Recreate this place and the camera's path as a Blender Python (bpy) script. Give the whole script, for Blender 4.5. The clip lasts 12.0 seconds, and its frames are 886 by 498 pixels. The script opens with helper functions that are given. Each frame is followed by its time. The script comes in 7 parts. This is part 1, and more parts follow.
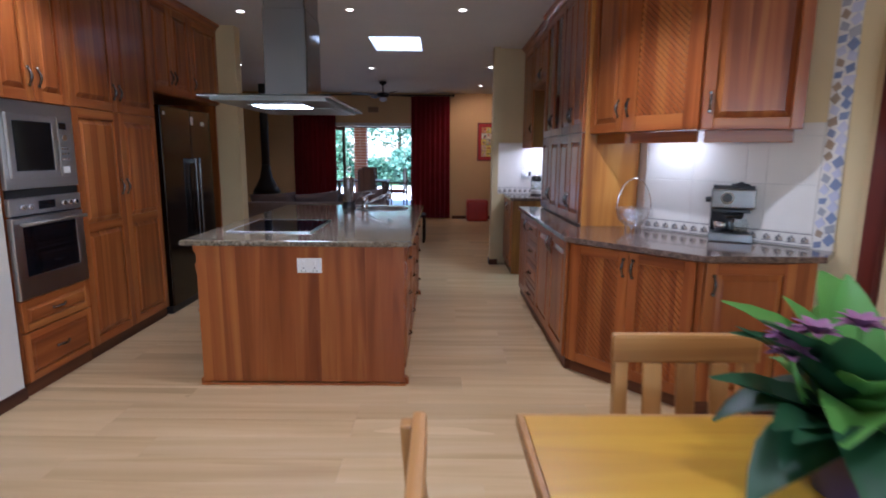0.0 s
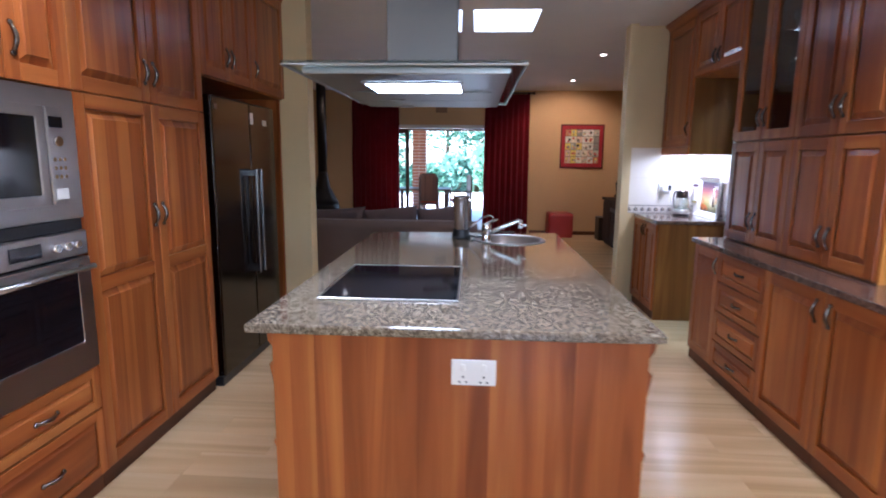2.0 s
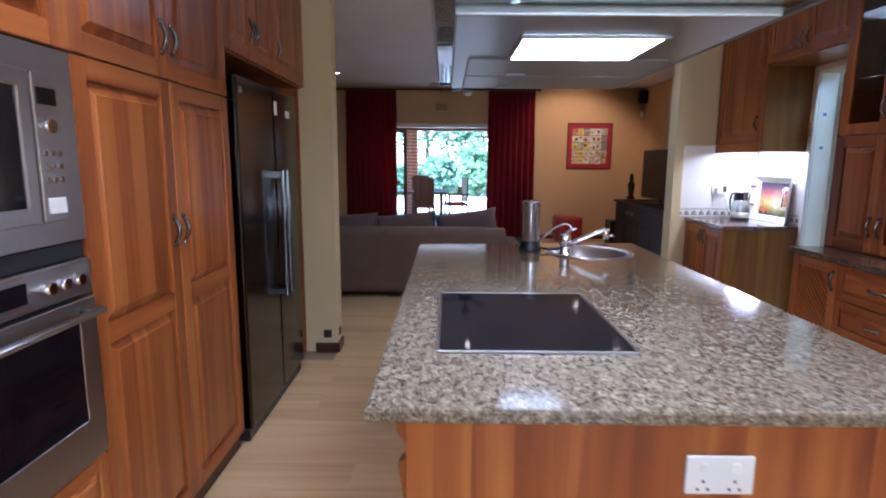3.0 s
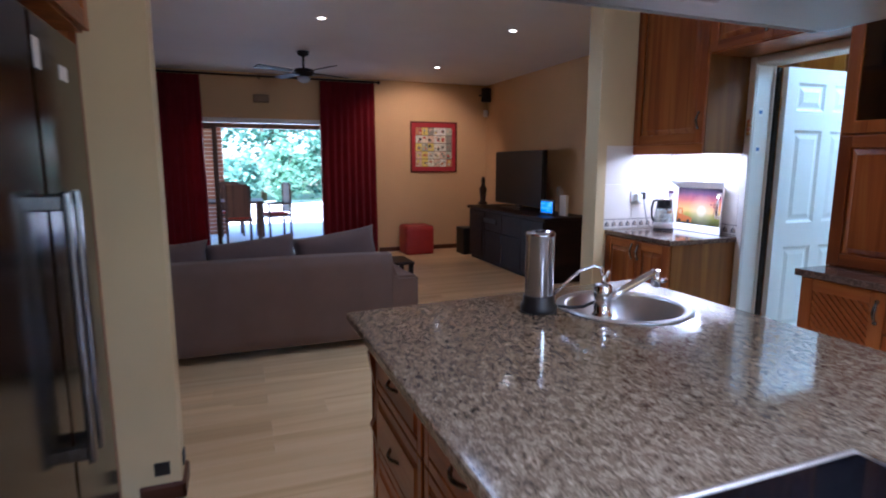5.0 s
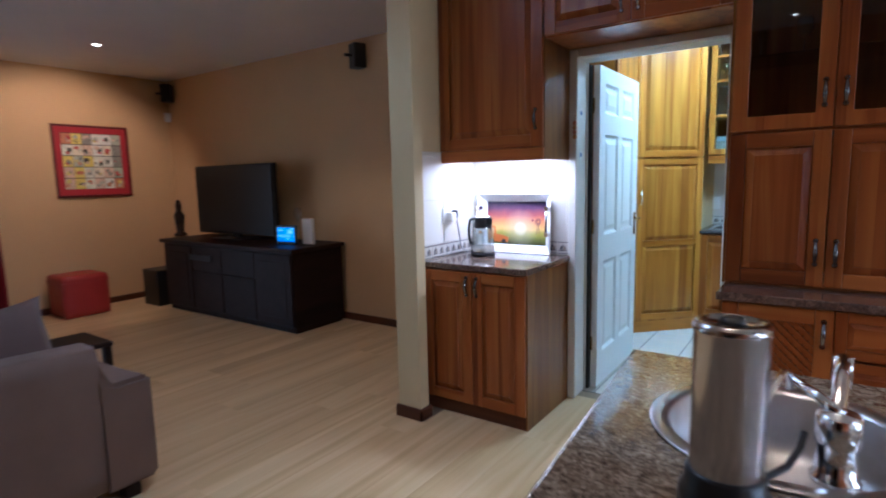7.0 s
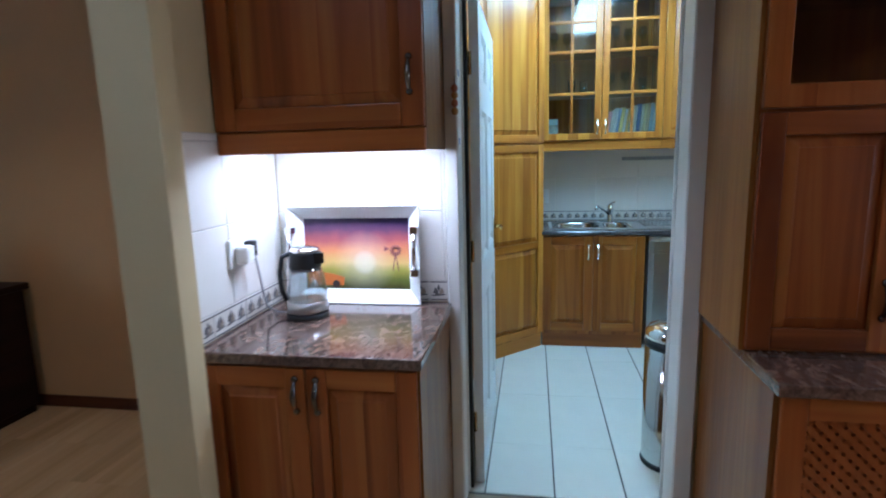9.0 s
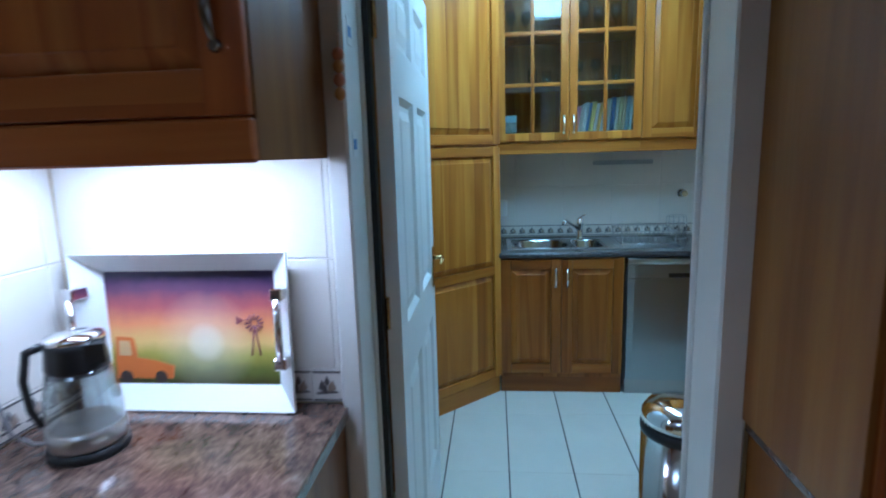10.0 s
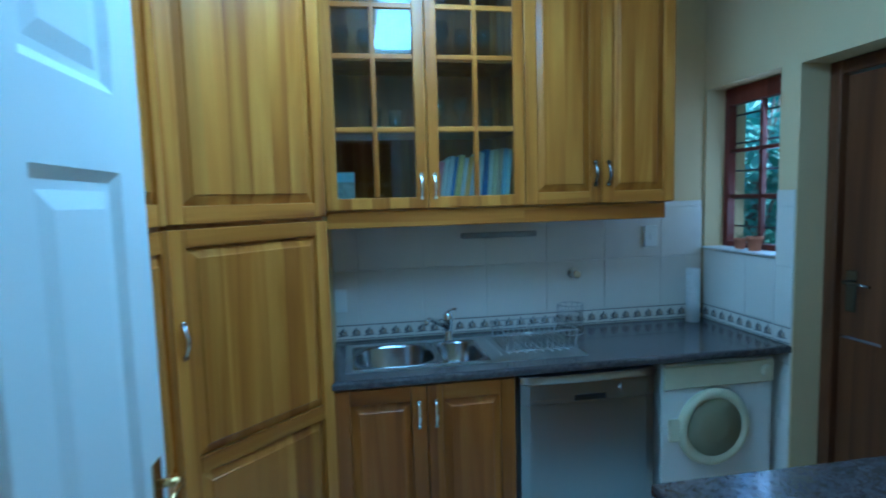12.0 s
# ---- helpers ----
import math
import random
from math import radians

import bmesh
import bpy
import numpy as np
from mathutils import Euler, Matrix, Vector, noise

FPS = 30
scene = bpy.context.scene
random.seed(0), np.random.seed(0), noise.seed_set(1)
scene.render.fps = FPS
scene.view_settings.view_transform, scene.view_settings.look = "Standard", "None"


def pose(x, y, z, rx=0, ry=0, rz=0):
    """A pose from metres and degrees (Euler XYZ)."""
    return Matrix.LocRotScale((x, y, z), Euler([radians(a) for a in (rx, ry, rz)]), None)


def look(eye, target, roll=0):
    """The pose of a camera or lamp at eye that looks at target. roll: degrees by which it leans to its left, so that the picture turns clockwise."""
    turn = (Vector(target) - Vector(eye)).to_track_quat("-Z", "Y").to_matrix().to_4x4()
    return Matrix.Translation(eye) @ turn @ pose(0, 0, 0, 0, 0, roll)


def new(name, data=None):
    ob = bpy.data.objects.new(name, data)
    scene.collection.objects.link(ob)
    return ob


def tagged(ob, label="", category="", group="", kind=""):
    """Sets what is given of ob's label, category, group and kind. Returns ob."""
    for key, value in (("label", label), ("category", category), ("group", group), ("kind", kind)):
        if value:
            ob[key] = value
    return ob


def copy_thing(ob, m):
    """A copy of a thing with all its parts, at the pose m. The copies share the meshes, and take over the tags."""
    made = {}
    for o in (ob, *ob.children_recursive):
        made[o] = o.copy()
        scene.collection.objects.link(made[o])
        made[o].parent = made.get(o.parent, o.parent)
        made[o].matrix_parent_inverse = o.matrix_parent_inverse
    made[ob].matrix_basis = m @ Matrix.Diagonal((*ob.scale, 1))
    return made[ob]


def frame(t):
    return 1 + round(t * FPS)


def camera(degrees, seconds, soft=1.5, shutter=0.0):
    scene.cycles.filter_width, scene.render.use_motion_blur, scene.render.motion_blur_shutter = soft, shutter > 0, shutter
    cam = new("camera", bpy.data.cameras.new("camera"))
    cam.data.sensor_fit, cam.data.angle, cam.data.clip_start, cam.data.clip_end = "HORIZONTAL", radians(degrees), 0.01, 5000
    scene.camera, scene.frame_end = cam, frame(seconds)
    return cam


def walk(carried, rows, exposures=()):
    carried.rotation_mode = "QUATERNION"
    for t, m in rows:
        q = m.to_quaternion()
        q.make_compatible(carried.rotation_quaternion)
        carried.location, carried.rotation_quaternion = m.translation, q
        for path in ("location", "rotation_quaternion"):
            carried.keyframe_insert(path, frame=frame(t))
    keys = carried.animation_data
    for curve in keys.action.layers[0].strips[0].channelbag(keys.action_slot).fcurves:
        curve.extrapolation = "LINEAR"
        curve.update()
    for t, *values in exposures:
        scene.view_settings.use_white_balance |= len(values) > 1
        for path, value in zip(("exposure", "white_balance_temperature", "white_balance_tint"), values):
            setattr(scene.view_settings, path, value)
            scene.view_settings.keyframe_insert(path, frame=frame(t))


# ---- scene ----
cam = camera(78.1, 12.0, 1.9, 0.4)
PATH = [
    (0, (0.122, 0.613, 1.405), (0.136, 2.584, 1.066), 0.5),
    (0.5, (-0.034, 0.939, 1.445), (-0.076, 2.91, 1.109), 0.6),
    (1, (-0.205, 1.342, 1.468), (-0.284, 3.312, 1.133), 0.6),
    (1.5, (-0.417, 1.718, 1.476), (-0.528, 3.687, 1.145), 0.6),
    (2, (-0.653, 2.095, 1.442), (-0.768, 4.065, 1.115), 0.6),
    (2.5, (-0.957, 2.415, 1.419), (-1.076, 4.386, 1.1), 0.4),
    (3.5, (-1.47, 3.02, 1.408), (-1.27, 4.985, 1.092), 0.5),
    (4.5, (-1.749, 3.742, 1.401), (-1.206, 5.642, 1.09), 0.6),
    (5, (-1.757, 4.178, 1.428), (-1.056, 6.026, 1.119), 0.1),
    (5.5, (-1.753, 4.6, 1.445), (-0.84, 6.353, 1.141), -0.1),
    (6, (-1.73, 4.995, 1.438), (-0.572, 6.6, 1.152), -0.6),
    (6.5, (-1.714, 5.385, 1.44), (-0.304, 6.778, 1.17), -1.1),
    (7, (-1.626, 5.759, 1.406), (-0.001, 6.896, 1.15), -1.3),
    (8, (-1.2, 6.44, 1.44), (0.62, 7.03, 1.14), -1.4),
    (9, (-0.466, 6.721, 1.482), (1.478, 7.046, 1.141), -1.5),
    (9.5, (-0.028, 6.73, 1.488), (1.929, 6.967, 1.146), -1.6),
    (10, (0.364, 6.675, 1.502), (2.325, 6.867, 1.159), -1.7),
    (10.5, (0.722, 6.643, 1.511), (2.687, 6.817, 1.181), -2.0),
    (11, (1.032, 6.622, 1.554), (3.008, 6.752, 1.277), -1.9),
    (11.5, (1.296, 6.573, 1.576), (3.286, 6.549, 1.372), -1.8),
    (12, (1.519, 6.553, 1.603), (3.483, 6.225, 1.42), -1.6),
]
EXPOSURES = [
    (0.0, 2.35, 4950, 17),
    (1.0, 2.82, 4900, 17),
    (2.5, 3.1, 4900, 17),
    (5.0, 2.95, 4720, 19),
    (7.0, 2.92, 4660, 14),
    (9.0, 2.6, 4680, 9),
    (10, 2.17, 4360, 5), (10.5, 2.05, 4300, 4),
    (11.0, 1.8, 4050, 3),
    (12.0, 1.85, 3850, 0),
]
walk(cam, [(t, look(eye, target, roll)) for t, eye, target, roll in PATH], EXPOSURES)

# ---- world, sun and lamps ----
CEIL = 2.72

world = bpy.data.worlds.new("world")
scene.world = world
world.use_nodes = True
wn = world.node_tree.nodes
sky = wn.new("ShaderNodeTexSky")
sky.sky_type = "NISHITA"
sky.sun_disc = False
sky.sun_elevation = radians(54)
sky.sun_rotation = radians(211)
wn["Background"].inputs["Strength"].default_value = 0.15
world.node_tree.links.new(sky.outputs["Color"], wn["Background"].inputs["Color"])

sun = new("sun", bpy.data.lights.new("sun", "SUN"))
sun.data.energy, sun.data.angle, sun.data.color = 5.0, radians(0.6), (1.0, 0.95, 0.88)
sun.matrix_world = look((0, 0, 0), (0.3, 0.5, -0.8))


def area_lamp(name, eye, target, sx, sy, watts, color=(1, 1, 1)):
    data = bpy.data.lights.new(name, "AREA")
    data.shape, data.size, data.size_y, data.energy, data.color = "RECTANGLE", sx, sy, watts, color
    ob = new(name, data)
    ob.matrix_world = look(eye, target)
    return ob


def spot_lamp(name, x, y, z, watts, color=(1.0, 0.8, 0.58), angle=95, target=None):
    data = bpy.data.lights.new(name, "SPOT")
    data.energy, data.color, data.spot_size, data.spot_blend, data.shadow_soft_size = watts, color, radians(angle), 0.6, 0.03
    ob = new(name, data)
    ob.matrix_world = look((x, y, z), target or (x, y + 0.001, 0))
    return ob


WARM, DAY, TUBE = (1.0, 0.65, 0.36), (0.86, 0.94, 1.0), (0.58, 0.94, 0.97)
# daylight in the openings
area_lamp("skylight_day", (-0.4, 7.5, CEIL + 0.25), (-0.4, 7.5, 0), 0.58, 0.8, 0.6, DAY)
area_lamp("patio_door_day", (-1.3, 12.92, 1.05), (-1.3, 8, 0.9), 1.5, 1.9, 0.45, (1.0, 0.99, 0.94))
area_lamp("breakfast_window_day", (0.6, -2.34, 1.45), (0.0, 4, 1.3), 2.6, 1.3, 8.5, DAY)
area_lamp("scullery_window_day", (3.94, 4.40, 1.7), (3.6, 8, 0.7), 0.3, 0.7, 0.6, DAY)
# lamps of the place, and fill lamps added among the downlights
area_lamp("hood_light", (-0.885, 4.215, 1.69), (-0.885, 4.25, 0), 0.32, 0.26, 0.32, (0.93, 0.97, 1.0))
area_lamp("nook_strip", (1.36, 7.36, 1.53), (1.36, 7.36, 0), 0.05, 0.5, 0.95, (1.0, 0.98, 1.0))
area_lamp("corner_strip", (1.6, 4.2, 1.53), (1.62, 4.22, 0), 0.3, 0.05, 0.28, (1.0, 0.97, 0.95))
area_lamp("scullery_tube_light", (3.0, 6.22, CEIL - 0.1), (3.0, 6.22, 0), 1.2, 0.24, 1.25, TUBE)
# rows with y below 4 are unseen, added to brighten kitchen and breakfast end
DOWNLIGHTS_AND_FILLS = ((-1.76, 6.05, 0.35), (-0.72, 5.95, 3.2), (0.32, 5.92, 0.7), (0.88, 9.2, 3.4), (0.9, 11.42, 10), (-0.95, 9.4, 0.5),
              (-2.9, 11.3, 1.6), (-1.1, 1.8, 3.2), (0.25, 1.8, 4.6), (0.72, 3.5, 20), (-1.72, 3.6, 11.5), (0.9, 1.2, 9), (-2.9, 9.2, 0.5))
for dx, dy, dw in DOWNLIGHTS_AND_FILLS:
    if dw == 10:
        spot_lamp("downlight_lamp", dx, dy, CEIL - 0.03, dw, WARM, 100, (1.0, 12.8, 1.3))
    else:
        spot_lamp("downlight_lamp", dx, dy, CEIL - 0.03, dw, WARM if dy > 4 else (1.0, 0.93, 0.86), 80 if dy < 3 else 125 if dy < 4 else 104 if dy < 7 else 115)

# ---- building helpers ----


def link(tree, a, b):
    tree.links.new(a, b)


def thing(name, m, label="", category="", group="", kind=""):
    ob = new(name)
    ob.empty_display_size = 0.1
    ob.matrix_world = m
    return tagged(ob, label, category, group, kind)


def part(name, bm, material, parent=None, label="", m=None):
    """Links a bmesh as one mesh object under its thing or part."""
    bmesh.ops.recalc_face_normals(bm, faces=bm.faces)
    me = bpy.data.meshes.new(name)
    bm.to_mesh(me)
    bm.free()
    for mat in material if isinstance(material, (list, tuple)) else (material,):
        me.materials.append(mat)
    ob = new(name, me)
    if parent:
        ob.parent = parent
    if m is not None:
        ob.matrix_basis = m
    return tagged(ob, label)


def solid(name, bm, material, label, category, group="", kind=""):
    return tagged(part(name, bm, material), label, category, group, kind)


def structure(name, bm, material, label, category):
    return solid(name, bm, material, label, category, kind="structure")


def box(bm, x0, x1, y0, y1, z0, z1, bev=0.0, mi=0, seg=1):
    vs = [bm.verts.new((x, y, z)) for z in (z0, z1) for y in (y0, y1) for x in (x0, x1)]
    fs = [bm.faces.new([vs[i] for i in q]) for q in ((0, 2, 3, 1), (4, 5, 7, 6), (0, 1, 5, 4), (2, 6, 7, 3), (0, 4, 6, 2), (1, 3, 7, 5))]
    for f in fs:
        f.material_index = mi
    if bev:
        es = list({e for f in fs for e in f.edges})
        bmesh.ops.bevel(bm, geom=es, offset=bev, segments=seg, profile=0.6, affect="EDGES", clamp_overlap=True)
    return bm


def boxed(x0, x1, y0, y1, z0, z1, bev=0.0, seg=1):
    return box(bmesh.new(), x0, x1, y0, y1, z0, z1, bev, 0, seg)


def ring(bm, x0, x1, z0, z1, w, d0, d1, flat=False, mi=0):
    """A connected rectangular frame, upright (x, z, thick along y) or lying flat (x, y, thick along z); w: its four widths left, right, low, high."""
    wl, wr, wb, wt = w if isinstance(w, tuple) else (w, w, w, w)
    outer = ((x0, z0), (x1, z0), (x1, z1), (x0, z1))
    inner = ((x0 + wl, z0 + wb), (x1 - wr, z0 + wb), (x1 - wr, z1 - wt), (x0 + wl, z1 - wt))
    def at(p, d):
        return (p[0], p[1], d) if flat else (p[0], d, p[1])
    vs = [[bm.verts.new(at(p, d)) for p in loop] for loop in (outer, inner) for d in (d0, d1)]
    o0, o1, i0, i1 = vs
    fs = []
    for k in range(4):
        n = (k + 1) % 4
        fs += [bm.faces.new(f) for f in ((o0[k], o0[n], i0[n], i0[k]), (o1[k], i1[k], i1[n], o1[n]), (o0[k], o1[k], o1[n], o0[n]), (i0[k], i0[n], i1[n], i1[k]))]
    for f in fs:
        f.material_index = mi
    b = min(0.003, abs(d1 - d0) * 0.3)
    bmesh.ops.bevel(bm, geom=list({e for f in fs for e in f.edges}), offset=b, segments=1, affect="EDGES", clamp_overlap=True)
    return bm


def prism(bm, pts, z0, z1, mi=0, bev=0.0):
    """An upright prism over a plan outline."""
    lo = [bm.verts.new((x, y, z0)) for x, y in pts]
    hi = [bm.verts.new((x, y, z1)) for x, y in pts]
    n = len(pts)
    fs = [bm.faces.new(lo[::-1]), bm.faces.new(hi)]
    fs += [bm.faces.new((lo[i], lo[(i + 1) % n], hi[(i + 1) % n], hi[i])) for i in range(n)]
    for f in fs:
        f.material_index = mi
    if bev:
        bmesh.ops.bevel(bm, geom=list(fs[1].edges) + list(fs[0].edges), offset=bev, segments=3, profile=0.6, affect="EDGES")
    return bm


def profile(bm, pts, a0, a1, axis="y", mi=0):
    """An outline pushed along x (pts are y, z) or along y (pts are x, z)."""
    def at(p, a):
        return (p[0], a, p[1]) if axis == "y" else (a, p[0], p[1])
    lo = [bm.verts.new(at(p, a0)) for p in pts]
    hi = [bm.verts.new(at(p, a1)) for p in pts]
    n = len(pts)
    fs = [bm.faces.new(lo), bm.faces.new(hi[::-1])]
    fs += [bm.faces.new((lo[i], hi[i], hi[(i + 1) % n], lo[(i + 1) % n])) for i in range(n)]
    for f in fs:
        f.material_index = mi
    return bm


def rod(bm, p0, p1, r0, r1=None, n=14, mi=0):
    r1 = r0 if r1 is None else r1
    p0, p1 = Vector(p0), Vector(p1)
    q = (p1 - p0).to_track_quat("Z", "Y").to_matrix()
    rings = []
    for p, r in ((p0, r0), (p1, r1)):
        rings.append([bm.verts.new(p + q @ Vector((r * math.cos(a), r * math.sin(a), 0))) for a in (2 * math.pi * i / n for i in range(n))])
    fs = []
    for i in range(n):
        f = bm.faces.new((rings[0][i], rings[0][(i + 1) % n], rings[1][(i + 1) % n], rings[1][i]))
        f.smooth = True
        fs.append(f)
    fs += [bm.faces.new(rings[0][::-1]), bm.faces.new(rings[1])]
    for f in fs:
        f.material_index = mi
    return bm


def tube(bm, pts, r, n=8, mi=0):
    """A round bar along a line of points; r may be one radius or one a point."""
    pts = [Vector(p) for p in pts]
    rr = r if isinstance(r, (list, tuple)) else [r] * len(pts)
    rings = []
    for i, p in enumerate(pts):
        d = (pts[min(i + 1, len(pts) - 1)] - pts[max(i - 1, 0)]).normalized()
        q = d.to_track_quat("Z", "Y").to_matrix()
        rings.append([bm.verts.new(p + q @ Vector((rr[i] * math.cos(a), rr[i] * math.sin(a), 0))) for a in (2 * math.pi * k / n for k in range(n))])
    for a, b in zip(rings, rings[1:]):
        off = min(range(n), key=lambda k: sum((a[j].co - b[(j + k) % n].co).length for j in range(n)))
        for k in range(n):
            f = bm.faces.new((a[k], a[(k + 1) % n], b[(k + 1 + off) % n], b[(k + off) % n]))
            f.smooth, f.material_index = True, mi
    bm.faces.new(rings[0][::-1]).material_index = mi
    bm.faces.new(rings[-1]).material_index = mi
    return bm


def lathe(bm, prof, x=0, y=0, z=0, n=32, mi=0, close=True):
    """A turned shape: prof is rows of radius and height."""
    rings = [[bm.verts.new((x + r * math.cos(a), y + r * math.sin(a), z + h)) for a in (2 * math.pi * k / n for k in range(n))] for r, h in prof]
    for a, b in zip(rings, rings[1:]):
        for k in range(n):
            f = bm.faces.new((a[k], a[(k + 1) % n], b[(k + 1) % n], b[k]))
            f.smooth, f.material_index = True, mi
    if close:
        bm.faces.new(rings[0][::-1]).material_index = mi
        bm.faces.new(rings[-1]).material_index = mi
    return bm


def arc(p0, p1, bow, n=8):
    """Points from p0 to p1 that bow out by the vector bow."""
    p0, p1, bow = Vector(p0), Vector(p1), Vector(bow)
    return [p0.lerp(p1, i / n) + bow * math.sin(math.pi * i / n) for i in range(n + 1)]


# ---- materials ----


def base_mat(name, rough=0.5, metal=0.0, color=(0.5, 0.5, 0.5), spec=0.5):
    mat = bpy.data.materials.new(name)
    mat.use_nodes = True
    b = mat.node_tree.nodes["Principled BSDF"]
    b.inputs["Base Color"].default_value = (*color, 1)
    b.inputs["Roughness"].default_value, b.inputs["Metallic"].default_value = rough, metal
    b.inputs["Specular IOR Level"].default_value = spec
    return mat, mat.node_tree, b


def coords(t, scale=(1, 1, 1), kind="Object"):
    tc, mp = t.nodes.new("ShaderNodeTexCoord"), t.nodes.new("ShaderNodeMapping")
    mp.inputs["Scale"].default_value = scale
    link(t, tc.outputs[kind], mp.inputs["Vector"])
    return mp.outputs["Vector"]


def noise_tex(t, vec, scale, detail=4, rough=0.55, dist=0.0):
    n = t.nodes.new("ShaderNodeTexNoise")
    n.inputs["Scale"].default_value, n.inputs["Detail"].default_value = scale, detail
    n.inputs["Roughness"].default_value, n.inputs["Distortion"].default_value = rough, dist
    link(t, vec, n.inputs["Vector"])
    return n.outputs["Fac"]


def ramp(t, fac, stops):
    r = t.nodes.new("ShaderNodeValToRGB")
    els = r.color_ramp.elements
    while len(els) < len(stops):
        els.new(0.5)
    for e, (p, c) in zip(els, stops):
        e.position, e.color = p, (*c, 1)
    link(t, fac, r.inputs["Fac"])
    return r.outputs["Color"]


def mix(t, fac, a, b, mode="MIX"):
    m = t.nodes.new("ShaderNodeMix")
    m.data_type, m.blend_type = "RGBA", mode
    for sock, v in ((m.inputs[0], fac), (m.inputs[6], a), (m.inputs[7], b)):
        if hasattr(v, "links"):
            link(t, v, sock)
        elif isinstance(v, tuple):
            sock.default_value = (*v, 1)
        else:
            sock.default_value = v
    return m.outputs[2]


def calc(t, op, a, b=0.0):
    m = t.nodes.new("ShaderNodeMath")
    m.operation = op
    for sock, v in ((m.inputs[0], a), (m.inputs[1], b)):
        if hasattr(v, "links"):
            link(t, v, sock)
        else:
            sock.default_value = v
    return m.outputs[0]


def bump(t, b, height, strength=0.2, dist=0.01):
    n = t.nodes.new("ShaderNodeBump")
    n.inputs["Strength"].default_value, n.inputs["Distance"].default_value = strength, dist
    link(t, height, n.inputs["Height"])
    link(t, n.outputs["Normal"], b.inputs["Normal"])


def vary(t, lo, hi):
    """A factor that differs from object to object."""
    info, mr = t.nodes.new("ShaderNodeObjectInfo"), t.nodes.new("ShaderNodeMapRange")
    mr.inputs["To Min"].default_value, mr.inputs["To Max"].default_value = lo, hi
    link(t, info.outputs["Random"], mr.inputs["Value"])
    return mr.outputs["Result"]


def wood_mat(name, dark, mid, light, along="z", rough=0.32, stave=0.105, staves=0.1, coat=0.08, each=0.12):
    """Oiled timber with staves side by side, long grain and knots."""
    mat, t, b = base_mat(name, rough)
    k = {"z": (1, 1, 0.06), "x": (0.06, 1, 1), "y": (1, 0.06, 1)}[along]
    v = coords(t, k)
    info = t.nodes.new("ShaderNodeObjectInfo")
    sep = t.nodes.new("ShaderNodeSeparateXYZ")
    link(t, coords(t), sep.inputs["Vector"])
    wander = calc(t, "MULTIPLY", calc(t, "SUBTRACT", noise_tex(t, v, 3.5, 2, 0.5), 0.5), 0.9 * stave)
    across = calc(t, "ADD", sep.outputs["Z" if along == "x" else "X"], wander)
    cell = calc(t, "FLOOR", calc(t, "ADD", calc(t, "DIVIDE", across, stave), calc(t, "MULTIPLY", info.outputs["Random"], 37.0)))
    wh = t.nodes.new("ShaderNodeTexWhiteNoise")
    wh.noise_dimensions = "1D"
    link(t, cell, wh.inputs["W"])
    add = t.nodes.new("ShaderNodeVectorMath")
    add.operation = "ADD"
    link(t, v, add.inputs[0])
    link(t, wh.outputs["Color"], add.inputs[1])
    shift = t.nodes.new("ShaderNodeVectorMath")
    shift.operation = "SCALE"
    link(t, add.outputs[0], shift.inputs[0])
    shift.inputs["Scale"].default_value = 1.0
    vec = shift.outputs[0]
    big = noise_tex(t, vec, 5.5, 3, 0.5, 1.8)
    fine = noise_tex(t, vec, 60, 5, 0.65, 0.4)
    c = ramp(t, big, [(0.28, dark), (0.5, mid), (0.75, light)])
    c = mix(t, calc(t, "MULTIPLY", fine, 0.36), c, dark, "MIX")
    c = mix(t, calc(t, "MULTIPLY", calc(t, "POWER", wh.outputs["Value"], 3.0), min(0.5, 2.2 * staves)), c, light)
    tone = t.nodes.new("ShaderNodeMapRange")
    tone.inputs["To Min"].default_value, tone.inputs["To Max"].default_value = 1 - staves, 1 + staves
    link(t, wh.outputs["Value"], tone.inputs["Value"])
    hs = t.nodes.new("ShaderNodeHueSaturation")
    link(t, c, hs.inputs["Color"])
    link(t, calc(t, "MULTIPLY", tone.outputs["Result"], vary(t, 1 - each, 1 + each)), hs.inputs["Value"])
    link(t, hs.outputs["Color"], b.inputs["Base Color"])
    rr = t.nodes.new("ShaderNodeMapRange")
    rr.inputs["To Min"].default_value, rr.inputs["To Max"].default_value = rough - 0.06, rough + 0.14
    link(t, fine, rr.inputs["Value"])
    link(t, rr.outputs["Result"], b.inputs["Roughness"])
    b.inputs["Coat Weight"].default_value, b.inputs["Coat Roughness"].default_value = coat, 0.16
    b.inputs["Specular IOR Level"].default_value = 0.3
    bump(t, b, fine, 0.12, 0.004)
    return mat


def plain_mat(name, color, rough=0.5, metal=0.0, var=0.12, scale=6, bumpy=0.08, spec=0.5, fine=80):
    """Paint, plastic or metal with slight unevenness at two scales."""
    mat, t, b = base_mat(name, rough, metal, color, spec)
    v = coords(t)
    a, f = noise_tex(t, v, scale, 4), noise_tex(t, v, fine, 3)
    dr = 0.2 * rough
    lo, hi = tuple(c * (1 - var) for c in color), tuple(min(c * (1 + var), 1) for c in color)
    link(t, mix(t, a, lo, hi), b.inputs["Base Color"])
    rr = t.nodes.new("ShaderNodeMapRange")
    rr.inputs["To Min"].default_value, rr.inputs["To Max"].default_value = max(rough - dr, 0.02), min(rough + dr, 1)
    link(t, a, rr.inputs["Value"])
    link(t, rr.outputs["Result"], b.inputs["Roughness"])
    if bumpy:
        bump(t, b, f, bumpy, 0.003)
    return mat


